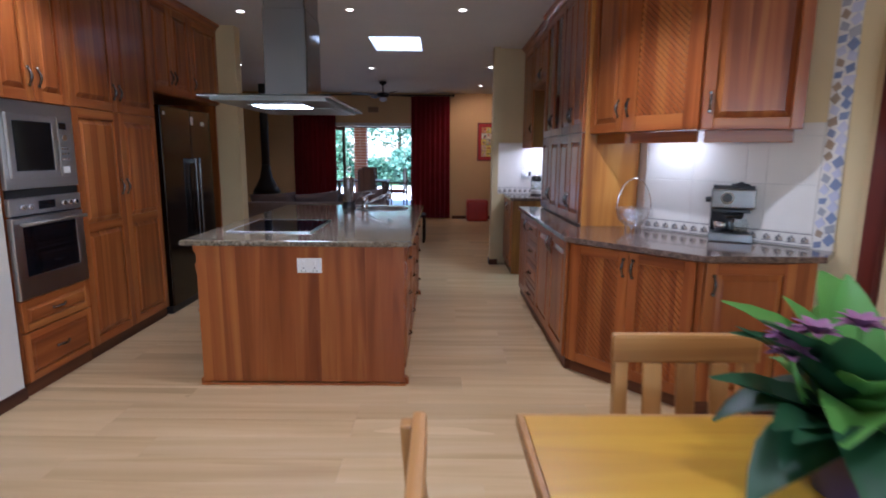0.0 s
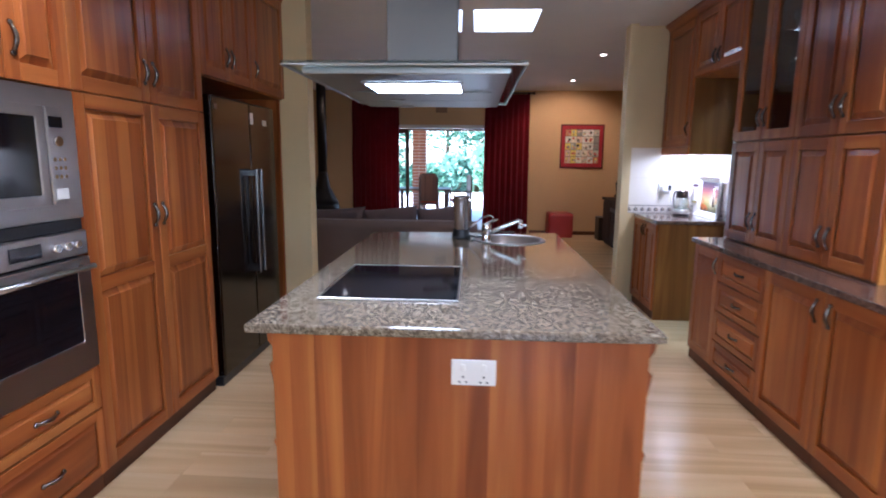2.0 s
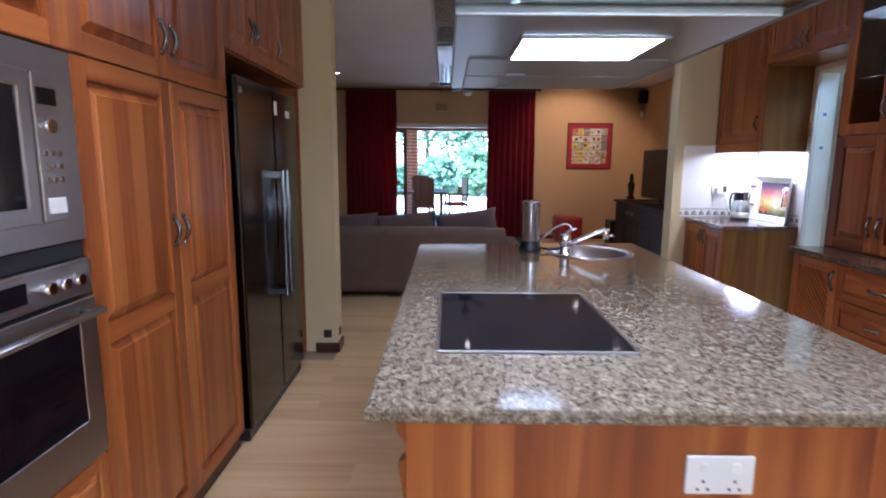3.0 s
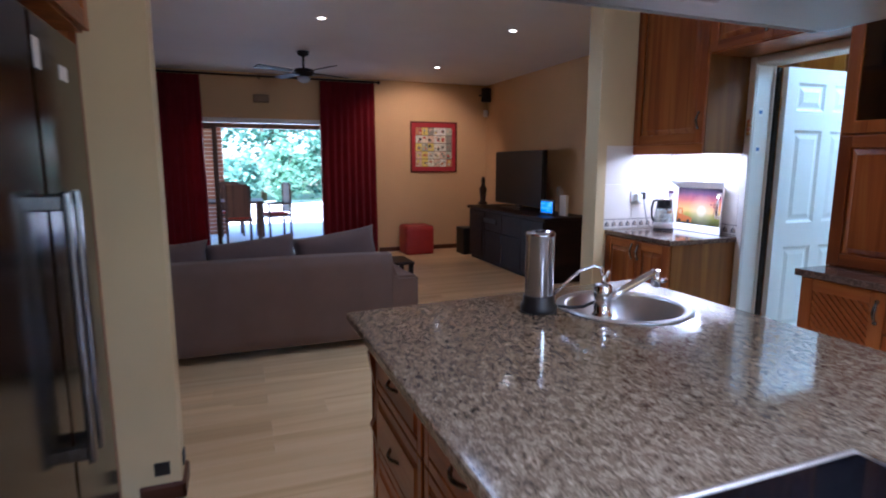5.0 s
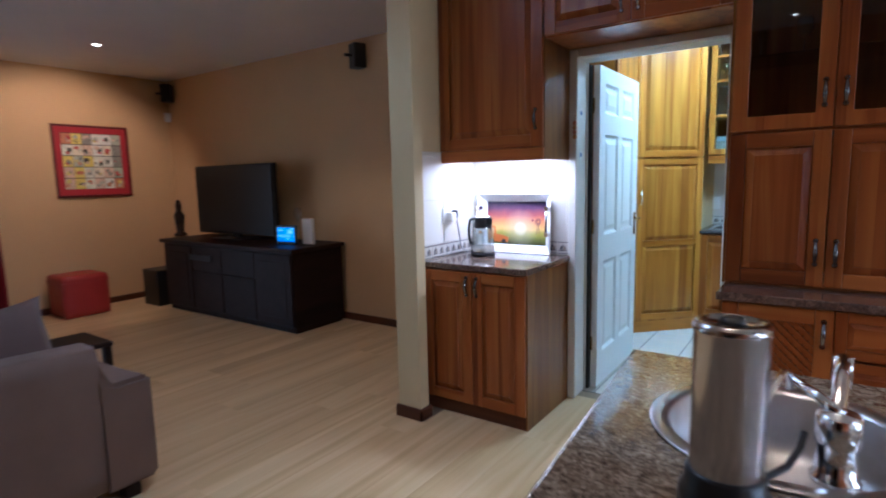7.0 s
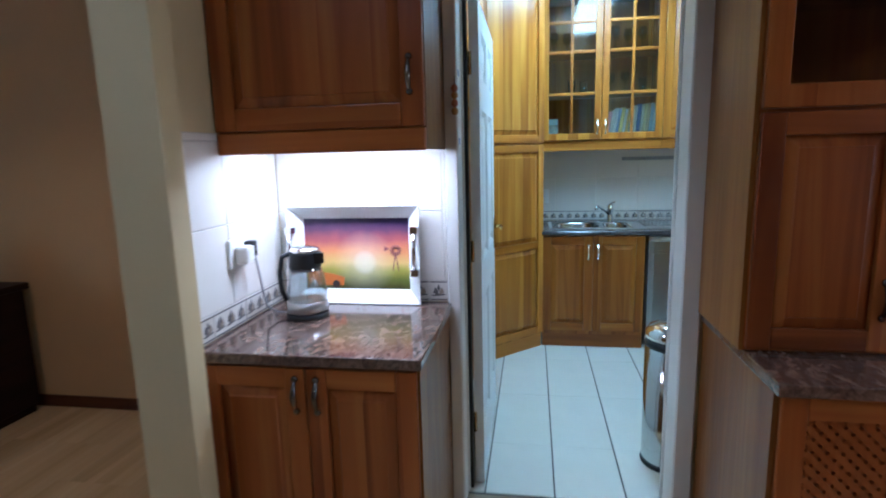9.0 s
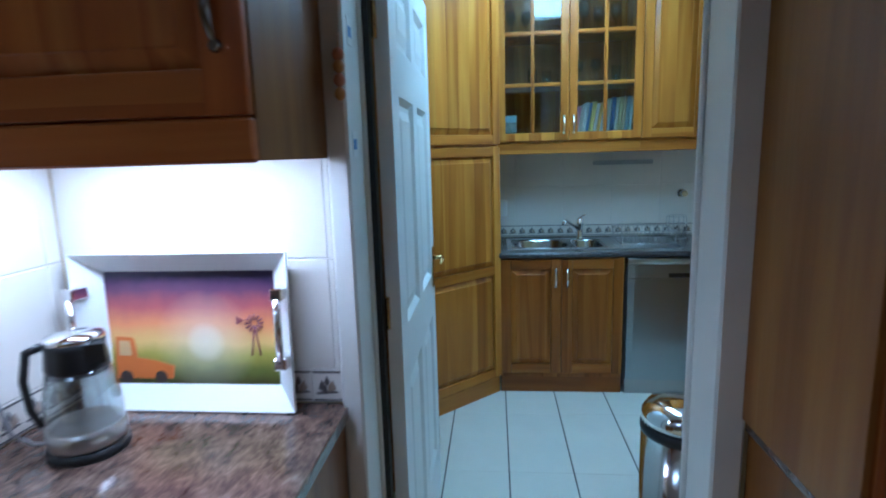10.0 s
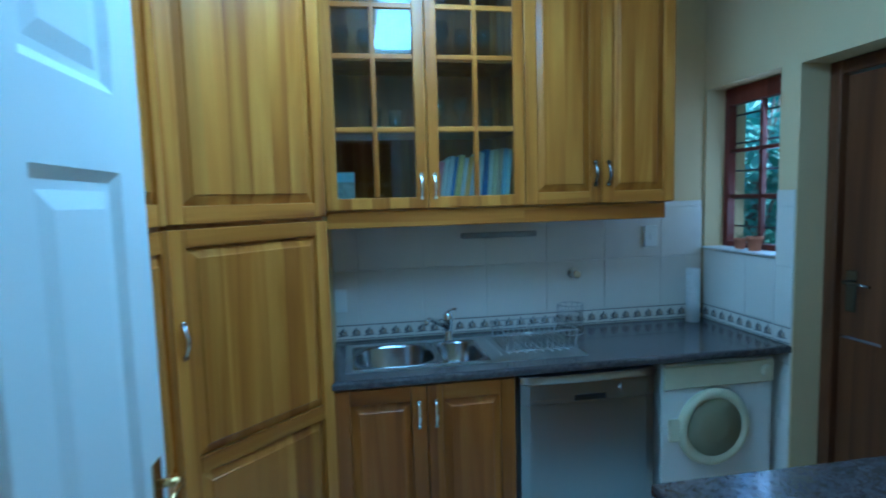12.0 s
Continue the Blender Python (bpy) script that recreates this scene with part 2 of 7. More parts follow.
def steel_mat(name, color=(0.55, 0.55, 0.56), rough=0.3, along=(1, 1, 90)):
    """Brushed metal: fine brush lines along one way, faint smears of wear."""
    mat, t, b = base_mat(name, rough, 1.0, color)
    s = noise_tex(t, coords(t, along), 14, 2, 0.5)
    smear = noise_tex(t, coords(t), 5, 3, 0.5)
    rr = t.nodes.new("ShaderNodeMapRange")
    rr.inputs["To Min"].default_value, rr.inputs["To Max"].default_value = max(rough - 0.04, 0.04), rough + 0.07
    link(t, calc(t, "ADD", calc(t, "MULTIPLY", s, 0.7), calc(t, "MULTIPLY", smear, 0.3)), rr.inputs["Value"])
    link(t, rr.outputs["Result"], b.inputs["Roughness"])
    link(t, mix(t, s, tuple(c * 0.93 for c in color), tuple(min(c * 1.05, 1) for c in color)), b.inputs["Base Color"])
    b.inputs["Anisotropic"].default_value = 0.2
    return mat


def glass_mat(name, tint=(1, 1, 1), rough=0.02):
    mat, t, b = base_mat(name, rough, 0.0, tint)
    b.inputs["Transmission Weight"].default_value, b.inputs["IOR"].default_value = 1.0, 1.45
    return mat


def thin_glass_mat(name, tint=(0.94, 0.97, 0.96), gloss=0.1):
    mat = bpy.data.materials.new(name)
    mat.use_nodes = True
    t = mat.node_tree
    t.nodes.remove(t.nodes["Principled BSDF"])
    tr, gl, mx = t.nodes.new("ShaderNodeBsdfTransparent"), t.nodes.new("ShaderNodeBsdfGlossy"), t.nodes.new("ShaderNodeMixShader")
    fr = t.nodes.new("ShaderNodeLayerWeight")
    fr.inputs["Blend"].default_value = 0.5
    tr.inputs["Color"].default_value = (*tint, 1)
    gl.inputs["Roughness"].default_value = 0.02
    link(t, calc(t, "ADD", calc(t, "POWER", fr.outputs["Facing"], 4.0), gloss), mx.inputs["Fac"])
    link(t, tr.outputs[0], mx.inputs[1])
    link(t, gl.outputs[0], mx.inputs[2])
    link(t, mx.outputs[0], t.nodes["Material Output"].inputs["Surface"])
    return mat


def glow_mat(name, color, strength):
    mat, t, b = base_mat(name, 0.4, 0.0, color)
    b.inputs["Emission Color"].default_value, b.inputs["Emission Strength"].default_value = (*color, 1), strength
    return mat


def granite_mat(name, stops, scale=1.0, rough=0.12, along=(1, 1, 1)):
    """Polished stone: long flecks in three sizes."""
    mat, t, b = base_mat(name, rough)
    v = coords(t, along)
    a = noise_tex(t, v, 26 * scale, 6, 0.7, 0.8)
    m = noise_tex(t, v, 70 * scale, 5, 0.65, 0.5)
    cloud = noise_tex(t, coords(t), 2.2, 3)
    fac = calc(t, "ADD", calc(t, "MULTIPLY", a, 0.6), calc(t, "MULTIPLY", m, 0.4))
    c = ramp(t, fac, stops)
    c = mix(t, calc(t, "MULTIPLY", cloud, 0.2), c, stops[1][1])
    link(t, c, b.inputs["Base Color"])
    b.inputs["Coat Weight"].default_value, b.inputs["Coat Roughness"].default_value = 0.3, 0.05
    return mat


def fabric_mat(name, color, var=0.18, weave=420, rough=0.9):
    mat, t, b = base_mat(name, rough, 0.0, color, 0.2)
    v = coords(t)
    a, f = noise_tex(t, v, 5, 4), noise_tex(t, v, weave, 2)
    c = mix(t, a, tuple(x * (1 - var) for x in color), tuple(x * (1 + var) for x in color))
    c = mix(t, calc(t, "MULTIPLY", f, 0.5), c, tuple(x * 0.55 for x in color))
    link(t, c, b.inputs["Base Color"])
    b.inputs["Sheen Weight"].default_value = 0.1
    bump(t, b, f, 0.3, 0.002)
    return mat


def plaster_mat(name, color):
    mat, t, b = base_mat(name, 0.75, 0.0, color, 0.3)
    v = coords(t)
    a, f = noise_tex(t, v, 1.3, 5, 0.6), noise_tex(t, v, 160, 4, 0.6)
    c = mix(t, a, tuple(x * 0.9 for x in color), tuple(min(x * 1.07, 1) for x in color))
    link(t, mix(t, calc(t, "MULTIPLY", f, 0.12), c, tuple(x * 0.7 for x in color)), b.inputs["Base Color"])
    bump(t, b, f, 0.18, 0.003)
    return mat


def leaf_mat(name, a, b2, trans=0.25):
    mat, t, b = base_mat(name, 0.45, 0.0, a)
    n = noise_tex(t, coords(t), 9, 3)
    isl = t.nodes.new("ShaderNodeNewGeometry").outputs["Random Per Island"]
    c = mix(t, isl, a, b2)
    link(t, mix(t, calc(t, "MULTIPLY", n, 0.4), c, tuple(x * 0.5 for x in a)), b.inputs["Base Color"])
    tr, mx = t.nodes.new("ShaderNodeBsdfTranslucent"), t.nodes.new("ShaderNodeMixShader")
    link(t, c, tr.inputs["Color"])
    mx.inputs["Fac"].default_value = trans
    link(t, b.outputs[0], mx.inputs[1])
    link(t, tr.outputs[0], mx.inputs[2])
    link(t, mx.outputs[0], t.nodes["Material Output"].inputs["Surface"])
    return mat


CHERRY_D, CHERRY_M, CHERRY_L = (0.16, 0.033, 0.007), (0.33, 0.092, 0.017), (0.48, 0.18, 0.038)
wood = wood_mat("kitchen_wood", CHERRY_D, CHERRY_M, CHERRY_L, "z", 0.28, stave=0.085, staves=0.09, coat=0.2)
wood_h = wood_mat("kitchen_wood_cross", CHERRY_D, CHERRY_M, CHERRY_L, "x", 0.3, stave=0.3)
wood_y = wood_mat("kitchen_wood_deep", CHERRY_D, CHERRY_M, CHERRY_L, "y", 0.3, stave=0.3)
# end panels in two tones: dark for the shaded ends, bright for the lit one
shaded_side_wood = wood_mat("shaded_side_panel_wood", (0.13, 0.042, 0.007), (0.22, 0.085, 0.014), (0.31, 0.145, 0.026), "z", 0.35, stave=0.16)
lit_side_wood = wood_mat("lit_dresser_side_wood", (0.22, 0.075, 0.012), (0.42, 0.17, 0.026), (0.56, 0.29, 0.06), "z", 0.3, stave=0.17, staves=0.12)
gold_wood = wood_mat("scullery_wood", (0.22, 0.067, 0.006), (0.43, 0.165, 0.015), (0.66, 0.33, 0.05), "z", 0.28, stave=0.085, staves=0.13)
gold_wood_h = wood_mat("scullery_wood_cross", (0.22, 0.067, 0.006), (0.43, 0.165, 0.015), (0.61, 0.28, 0.038), "x", 0.3, stave=0.3)
# cherry darkened for the plinths, the shade at the cabinet foot in its colour
shadow_wood = wood_mat("shaded_plinth_wood", (0.06, 0.017, 0.006), (0.12, 0.036, 0.012), (0.18, 0.06, 0.02), "x", 0.45, stave=0.5)
dark_wood = wood_mat("dark_furniture_wood", (0.008, 0.004, 0.003), (0.018, 0.008, 0.006), (0.03, 0.014, 0.009), "x", 0.5, stave=0.4, coat=0.0)
dark_wood.node_tree.nodes["Principled BSDF"].inputs["Specular IOR Level"].default_value = 0.2
# door wood darkened to give the shaded hollows between the lattice slats
lattice_back = wood_mat("shaded_lattice_backing_wood", (0.10, 0.026, 0.007), (0.17, 0.05, 0.013), (0.24, 0.08, 0.022), "z", 0.4)
skirting_wood = wood_mat("skirting_wood", (0.045, 0.013, 0.006), (0.09, 0.028, 0.012), (0.14, 0.05, 0.02), "x", 0.4, stave=0.6)
pine = wood_mat("pine_wood", (0.28, 0.12, 0.03), (0.43, 0.21, 0.055), (0.53, 0.29, 0.09), "x", 0.4, stave=0.11, staves=0.15)
pine_up = wood_mat("pine_wood_upright", (0.28, 0.12, 0.03), (0.43, 0.21, 0.055), (0.53, 0.29, 0.09), "z", 0.4, stave=0.11, staves=0.15)
plank_mat = wood_mat("laminate_plank", (0.50, 0.325, 0.15), (0.65, 0.455, 0.235), (0.74, 0.56, 0.325), "x", 0.28, stave=0.064, staves=0.07, coat=0.1, each=0.045)
yellow_wall = plaster_mat("cream_paint", (0.66, 0.53, 0.30))
lounge_wall = plaster_mat("tan_paint", (0.62, 0.41, 0.21))
white_wall = plaster_mat("white_paint", (0.72, 0.69, 0.62))
ceiling_paint = plaster_mat("ceiling_paint", (0.72, 0.69, 0.68))
white_gloss = plain_mat("white_gloss_paint", (0.78, 0.79, 0.78), 0.42, var=0.03, scale=1.5, bumpy=0.06, fine=200)
trim_white = plain_mat("trim_paint", (0.72, 0.70, 0.66), 0.4, var=0.06)
granite = granite_mat("island_granite", [(0.355, (0.018, 0.013, 0.01)), (0.445, (0.098, 0.074, 0.05)), (0.52, (0.215, 0.17, 0.115)), (0.63, (0.43, 0.37, 0.285))], 2.3, 0.1, (1, 0.65, 1))
dark_granite = granite_mat("nook_granite", [(0.32, (0.02, 0.014, 0.012)), (0.46, (0.09, 0.055, 0.042)), (0.56, (0.18, 0.115, 0.085)), (0.7, (0.30, 0.22, 0.17))], 1.1, 0.12, (0.6, 1, 1))
laminate_top = granite_mat("scullery_worktop", [(0.32, (0.02, 0.018, 0.02)), (0.46, (0.05, 0.045, 0.048)), (0.56, (0.09, 0.078, 0.08)), (0.72, (0.15, 0.13, 0.13))], 1.6, 0.22)
wall_tile = plain_mat("glazed_wall_tile", (0.74, 0.70, 0.64), 0.14, var=0.07, scale=3, bumpy=0.03, fine=14)
floor_tile = plain_mat("glazed_floor_tile", (0.70, 0.68, 0.60), 0.22, var=0.06, scale=4, bumpy=0.03, fine=22)
grout_dark = plain_mat("dark_grout", (0.11, 0.10, 0.085), 0.85)
grout_pale = plain_mat("pale_grout", (0.66, 0.63, 0.59), 0.85)
motif_grey = plain_mat("border_motif", (0.12, 0.11, 0.11), 0.3)
motif_tan = plain_mat("border_leaf", (0.33, 0.26, 0.2), 0.3)
steel = steel_mat("brushed_steel", (0.42, 0.41, 0.4), 0.3, (90, 90, 1))
steel_x = steel_mat("brushed_steel_level", (0.47, 0.455, 0.445), 0.3, (1, 1, 90))
dark_steel = steel_mat("dark_fridge_steel", (0.07, 0.065, 0.062), 0.13, (90, 90, 1))
handle_steel = steel_mat("fridge_handle_steel", (0.12, 0.115, 0.11), 0.2, (90, 90, 1))
hood_steel = steel_mat("hood_brushed_steel", (0.36, 0.37, 0.37), 0.34, (90, 90, 1))
pale_steel = steel_mat("pale_dishwasher_steel", (0.37, 0.4, 0.425), 0.3, (90, 90, 1))
chimney_steel = steel_mat("chimney_brushed_steel", (0.17, 0.17, 0.168), 0.38, (90, 90, 1))
# sink steel toned down for the bowls, their inner shade put into the colour
shaded_bowl_steel = steel_mat("shaded_bowl_steel", (0.36, 0.36, 0.37), 0.2, (8, 8, 8))
sink_steel = steel_mat("sink_steel", (0.58, 0.58, 0.585), 0.3, (6, 6, 6))
filter_panel = steel_mat("hood_filter_steel", (0.42, 0.44, 0.43), 0.42, (60, 1, 60))
screen_black = plain_mat("matt_screen", (0.008, 0.007, 0.008), 0.34, var=0.1, bumpy=0.0, spec=0.25)
chrome = plain_mat("chrome", (0.78, 0.78, 0.79), 0.07, 1.0, var=0.03, bumpy=0.0)
filter_steel = plain_mat("filter_canister_steel", (0.55, 0.53, 0.52), 0.17, 1.0, var=0.06, scale=9, bumpy=0.02)
pewter = plain_mat("pewter_handle", (0.2, 0.185, 0.17), 0.24, 1.0, var=0.1, bumpy=0.05)
black_glass = plain_mat("black_glass", (0.006, 0.006, 0.008), 0.06, var=0.1, bumpy=0.0)
black_plastic = plain_mat("black_plastic", (0.012, 0.012, 0.013), 0.38)
grey_plastic = plain_mat("grey_plastic", (0.35, 0.35, 0.36), 0.4)
white_plastic = plain_mat("white_plastic", (0.78, 0.77, 0.74), 0.35, var=0.03)
cream_plastic = plain_mat("aged_cream_plastic", (0.62, 0.58, 0.40), 0.4)
brass = plain_mat("brass", (0.55, 0.38, 0.16), 0.25, 1.0)
cabinet_glass = thin_glass_mat("cabinet_glass", (0.8, 0.84, 0.84), 0.04)
pane_glass = thin_glass_mat("window_glass", (0.96, 0.98, 0.98), 0.02)
hood_glass = thin_glass_mat("hood_glass", (0.72, 0.80, 0.78), 0.12)
clear_glass = thin_glass_mat("clear_glass", (0.9, 0.93, 0.93), 0.14)
sofa_cloth = fabric_mat("sofa_cloth", (0.205, 0.135, 0.105))
cushion_cloth = fabric_mat("cushion_cloth", (0.155, 0.10, 0.085))
curtain_cloth = fabric_mat("curtain_cloth", (0.25, 0.014, 0.024), 0.25, 300)
red_leather = plain_mat("red_leather", (0.33, 0.018, 0.015), 0.42, var=0.2, bumpy=0.25, fine=240)
terracotta = plain_mat("terracotta", (0.42, 0.16, 0.08), 0.8)
iron = plain_mat("black_iron", (0.02, 0.018, 0.018), 0.5, 0.6)
lamp_glow = glow_mat("lit_lamp", (1.0, 0.86, 0.66), 3.0)
hood_glow = glow_mat("lit_hood_lamp", (0.93, 0.97, 1.0), 4.0)
strip_glow = glow_mat("lit_strip", (1.0, 0.97, 0.95), 2.2)
tube_glow = glow_mat("lit_tube_diffuser", (0.70, 0.95, 1.0), 5.2)
sky_glow = glow_mat("skylight_diffuser", (0.82, 0.93, 1.0), 1.0)

# ---- structure ----
bm = boxed(-4.6, 2.5, -2.6, 13.0, -0.12, -0.008)
floor = structure("floor", bm, plain_mat("floor_screed", (0.3, 0.22, 0.14), 0.7), "pale laminate plank floor", "floor")
floor_scullery = structure("floor_scullery", boxed(1.73, 4.4, 4.5, 8.3, -0.12, -0.006), grout_dark, "cream tiled floor with dark joints", "floor")
SKY = (-0.7, -0.11, 7.12, 7.96)
bm = bmesh.new()
for x0, x1, y0, y1 in ((-4.6, SKY[0], -2.6, 13.0), (SKY[1], 4.5, -2.6, 13.0), (SKY[0], SKY[1], -2.6, SKY[2]), (SKY[0], SKY[1], SKY[3], 13.0)):
    box(bm, x0, x1, y0, y1, CEIL, CEIL + 0.1)
for x0, x1, y0, y1 in ((SKY[0] - 0.03, SKY[0], SKY[2], SKY[3]), (SKY[1], SKY[1] + 0.03, SKY[2], SKY[3]), (SKY[0], SKY[1], SKY[2] - 0.03, SKY[2]), (SKY[0], SKY[1], SKY[3], SKY[3] + 0.03)):
    box(bm, x0, x1, y0, y1, CEIL + 0.1, CEIL + 0.3)
structure("ceiling", bm, ceiling_paint, "pale painted plaster ceiling", "ceiling")
sl = thing("skylight", pose((SKY[0] + SKY[1]) / 2, (SKY[2] + SKY[3]) / 2, CEIL), "square skylight with bright white diffuser", "skylight", kind="structure")
part("diffuser", boxed(-0.3, 0.3, -0.43, 0.43, 0.3, 0.32), sky_glow, sl)

bm = boxed(-3.0, -2.85, 3.42, 6.76, 0, CEIL)
structure("wall_kitchen_back", bm, yellow_wall, "cream painted wall behind the tall cabinets", "wall")
structure("wall_breakfast_left", boxed(-2.4, -2.25, -2.6, 3.58, 0, CEIL), white_wall, "white painted wall", "wall")
structure("wall_pillar", boxed(-4.6, -2.037, 6.62, 6.78, 0, CEIL), yellow_wall, "cream painted wall end beside the fridge", "wall")
bm = bmesh.new()
prism(bm, [(1.58, 6.157), (1.58, 4.47), (2.06, 3.86), (2.36, 3.5), (2.36, -2.6), (2.52, -2.6), (2.52, 3.6), (2.2, 3.98), (1.73, 4.53), (1.73, 6.157)], 0, CEIL)
structure("wall_kitchen_right", bm, yellow_wall, "cream painted kitchen wall", "wall")
bm = profile(bmesh.new(), [(6.157, 2.1), (7.028, 2.1), (7.028, 0), (7.73, 0), (7.73, CEIL), (6.157, CEIL)], 1.58, 1.73, "x")
structure("wall_door", bm, yellow_wall, "cream wall with the scullery doorway", "wall")
bm = prism(bmesh.new(), [(0.785, 7.63), (0.865, 7.63), (0.865, 7.73), (2.46, 7.73), (2.46, 7.79), (0.785, 7.79)], 0, CEIL)
structure("wall_nook", bm, yellow_wall, "cream painted wall end beside the coffee nook", "wall")
structure("wall_lounge_right", boxed(2.3, 2.46, 7.79, 12.8, 0, CEIL), lounge_wall, "tan painted lounge wall", "wall")
structure("wall_lounge_left", boxed(-4.6, -4.45, 6.78, 12.8, 0, CEIL), lounge_wall, "tan painted lounge wall", "wall")
bm = bmesh.new()
DX0, DX1, DZ = -2.75, -0.42, 2.08
profile(bm, [(-4.6, 0), (DX0, 0), (DX0, DZ), (DX1, DZ), (DX1, 0), (2.46, 0), (2.46, CEIL), (-4.6, CEIL)], 12.8, 13.0, "y")
structure("wall_lounge_far", bm, lounge_wall, "tan painted wall around the patio door", "wall")
bm = bmesh.new()
for x0, x1, z0, z1 in ((-2.4, -0.8, 0, CEIL), (2.0, 2.52, 0, CEIL), (-0.8, 2.0, 0, 0.8), (-0.8, 2.0, 2.1, CEIL)):
    box(bm, x0, x1, -2.6, -2.42, z0, z1)
structure("wall_breakfast_window", bm, white_wall, "white wall with a wide window", "wall")
# scullery shell
structure("wall_scullery_back", boxed(4.28, 4.43, 4.5, 8.3, 0, CEIL), yellow_wall, "cream painted scullery wall", "wall")
structure("wall_scullery_left", boxed(1.73, 4.28, 8.1, 8.25, 0, CEIL), yellow_wall, "cream painted scullery wall", "wall")
WX0, WX1, WZ0, WZ1 = 3.74, 4.262, 1.29, 2.15
bm = bmesh.new()
for x0, x1, z0, z1 in ((WX1, 4.43, 0, CEIL), (WX0, WX1, 0, WZ0), (WX0, WX1, WZ1, CEIL), (3.63, WX0, 0, CEIL), (2.75, 3.63, 2.14, CEIL), (2.52, 2.75, 0, CEIL)):
    box(bm, x0, x1, 4.38, 4.62, z0, z1)
structure("wall_scullery_window", bm, yellow_wall, "cream wall with window and back door", "wall")
structure("wall_scullery_right", boxed(2.0, 2.52, 4.38, 4.5, 0, CEIL), yellow_wall, "cream painted scullery wall", "wall")


def skirting(name, x0, y0, x1, y1, h=0.07, d=0.014):
    """A low board along the foot of a wall, its face to the right of the way from the first point to the second."""
    a, b = Vector((x0, y0, 0)), Vector((x1, y1, 0))
    w = (b - a).length
    ang = math.degrees(math.atan2(y1 - y0, x1 - x0))
    ob = part(name, profile(bmesh.new(), [(0, 0), (0, h), (-d * 0.5, h), (-d, h - 0.012), (-d, 0)], 0, w, "x"), skirting_wood, m=pose(x0, y0, 0, 0, 0, ang))
    return tagged(ob, "dark stained wooden skirting board", "skirting", kind="structure")


skirting("baseboard_pillar", -2.2, 6.62, -2.022, 6.62)
skirting("baseboard_pillar", -2.037, 6.606, -2.037, 6.794)
skirting("baseboard_nook", 0.785, 7.804, 0.785, 7.616)
skirting("baseboard_nook", 0.771, 7.63, 0.88, 7.63)
skirting("baseboard_lounge", 2.3, 12.8, 2.3, 7.79)
skirting("baseboard_lounge", 0.4, 12.8, 2.3, 12.8)
skirting("baseboard_lounge", -4.45, 12.8, -3.0, 12.8)
skirting("baseboard_breakfast", -2.25, -2.4, -2.25, 3.58)

# door frame to the scullery: linings, architraves
bm = bmesh.new()
for yy in (6.157, 7.0):
    box(bm, 1.585, 1.725, yy, yy + 0.028, 0, 2.1, 0.003)
box(bm, 1.585, 1.725, 6.185, 7.0, 2.086, 2.1, 0.003)
for xx in (1.556, 1.73):
    box(bm, xx, xx + 0.024, 6.993, 7.044, 0, 2.138, 0.006)
    box(bm, xx, xx + 0.024, 6.123, 6.192, 0, 2.138, 0.006)
    box(bm, xx, xx + 0.024, 6.192, 6.993, 2.088, 2.138, 0.006)
structure("door_frame", bm, trim_white, "off-white painted wooden door frame", "door frame")

# the open panelled door, hinged on the left jamb
LEAF = pose(1.79, 6.975, 0.012, 0, 0, 0.3)
door_leaf = thing("door_1", LEAF, "white six-panel door standing open into the scullery", "door", kind="structure")
LW, LH, LT = 0.86, 2.068, 0.04
bm = bmesh.new()
cols, rows_ = ((0.11, 0.385), (0.475, 0.75)), ((0.22, 0.83), (1.0, 1.65), (1.78, 1.97))
xs, zs = [0, 0.11, 0.385, 0.475, 0.75, LW], [0, 0.22, 0.83, 1.0, 1.65, 1.78, 1.97, LH]
for i in range(5):
    for j in range(7):
        if i in (1, 3) and j in (1, 3, 5):
            continue
        box(bm, xs[i], xs[i + 1], -LT, 0, zs[j], zs[j + 1])
bmesh.ops.remove_doubles(bm, verts=bm.verts, dist=0.0005)
part("door_frame_rails", bm, white_gloss, door_leaf)
for x0, x1 in cols:
    for z0, z1 in rows_:
        bm = bmesh.new()
        for s, y in ((-1, -LT), (1, 0)):
            rings = []
            for ins, d in ((0.0, 0.0), (0.018, 0.013), (0.032, 0.013), (0.06, 0.004)):
                yy = y - s * d
                rings.append([bm.verts.new(p) for p in ((x0 + ins, yy, z0 + ins), (x1 - ins, yy, z0 + ins), (x1 - ins, yy, z1 - ins), (x0 + ins, yy, z1 - ins))])
            for a, b in zip(rings, rings[1:]):
                for k in range(4):
                    bm.faces.new((a[k], a[(k + 1) % 4], b[(k + 1) % 4], b[k]))
            bm.faces.new(rings[-1])
        part("door_panel", bm, white_gloss, door_leaf)
bm = bmesh.new()
for s, y in ((-1, -LT), (1, 0.0)):
    box(bm, 0.785, 0.825, min(y, y + s * 0.004), max(y, y + s * 0.004), 0.94, 1.11, 0.001)
    rod(bm, (0.805, y, 1.065), (0.805, y + s * 0.045, 1.065), 0.009)
    tube(bm, [(0.805, y + s * 0.043, 1.065), (0.76, y + s * 0.047, 1.067), (0.71, y + s * 0.045, 1.06)], [0.008, 0.0075, 0.006])
part("door_handle", bm, brass, door_leaf, "brass lever handle")
bm = bmesh.new()
for z in (0.25, 1.02, 1.78):
    rod(bm, (-0.006, -0.004, z), (-0.006, -0.004, z + 0.09), 0.007, n=8)
part("hinge", bm, brass, door_leaf)
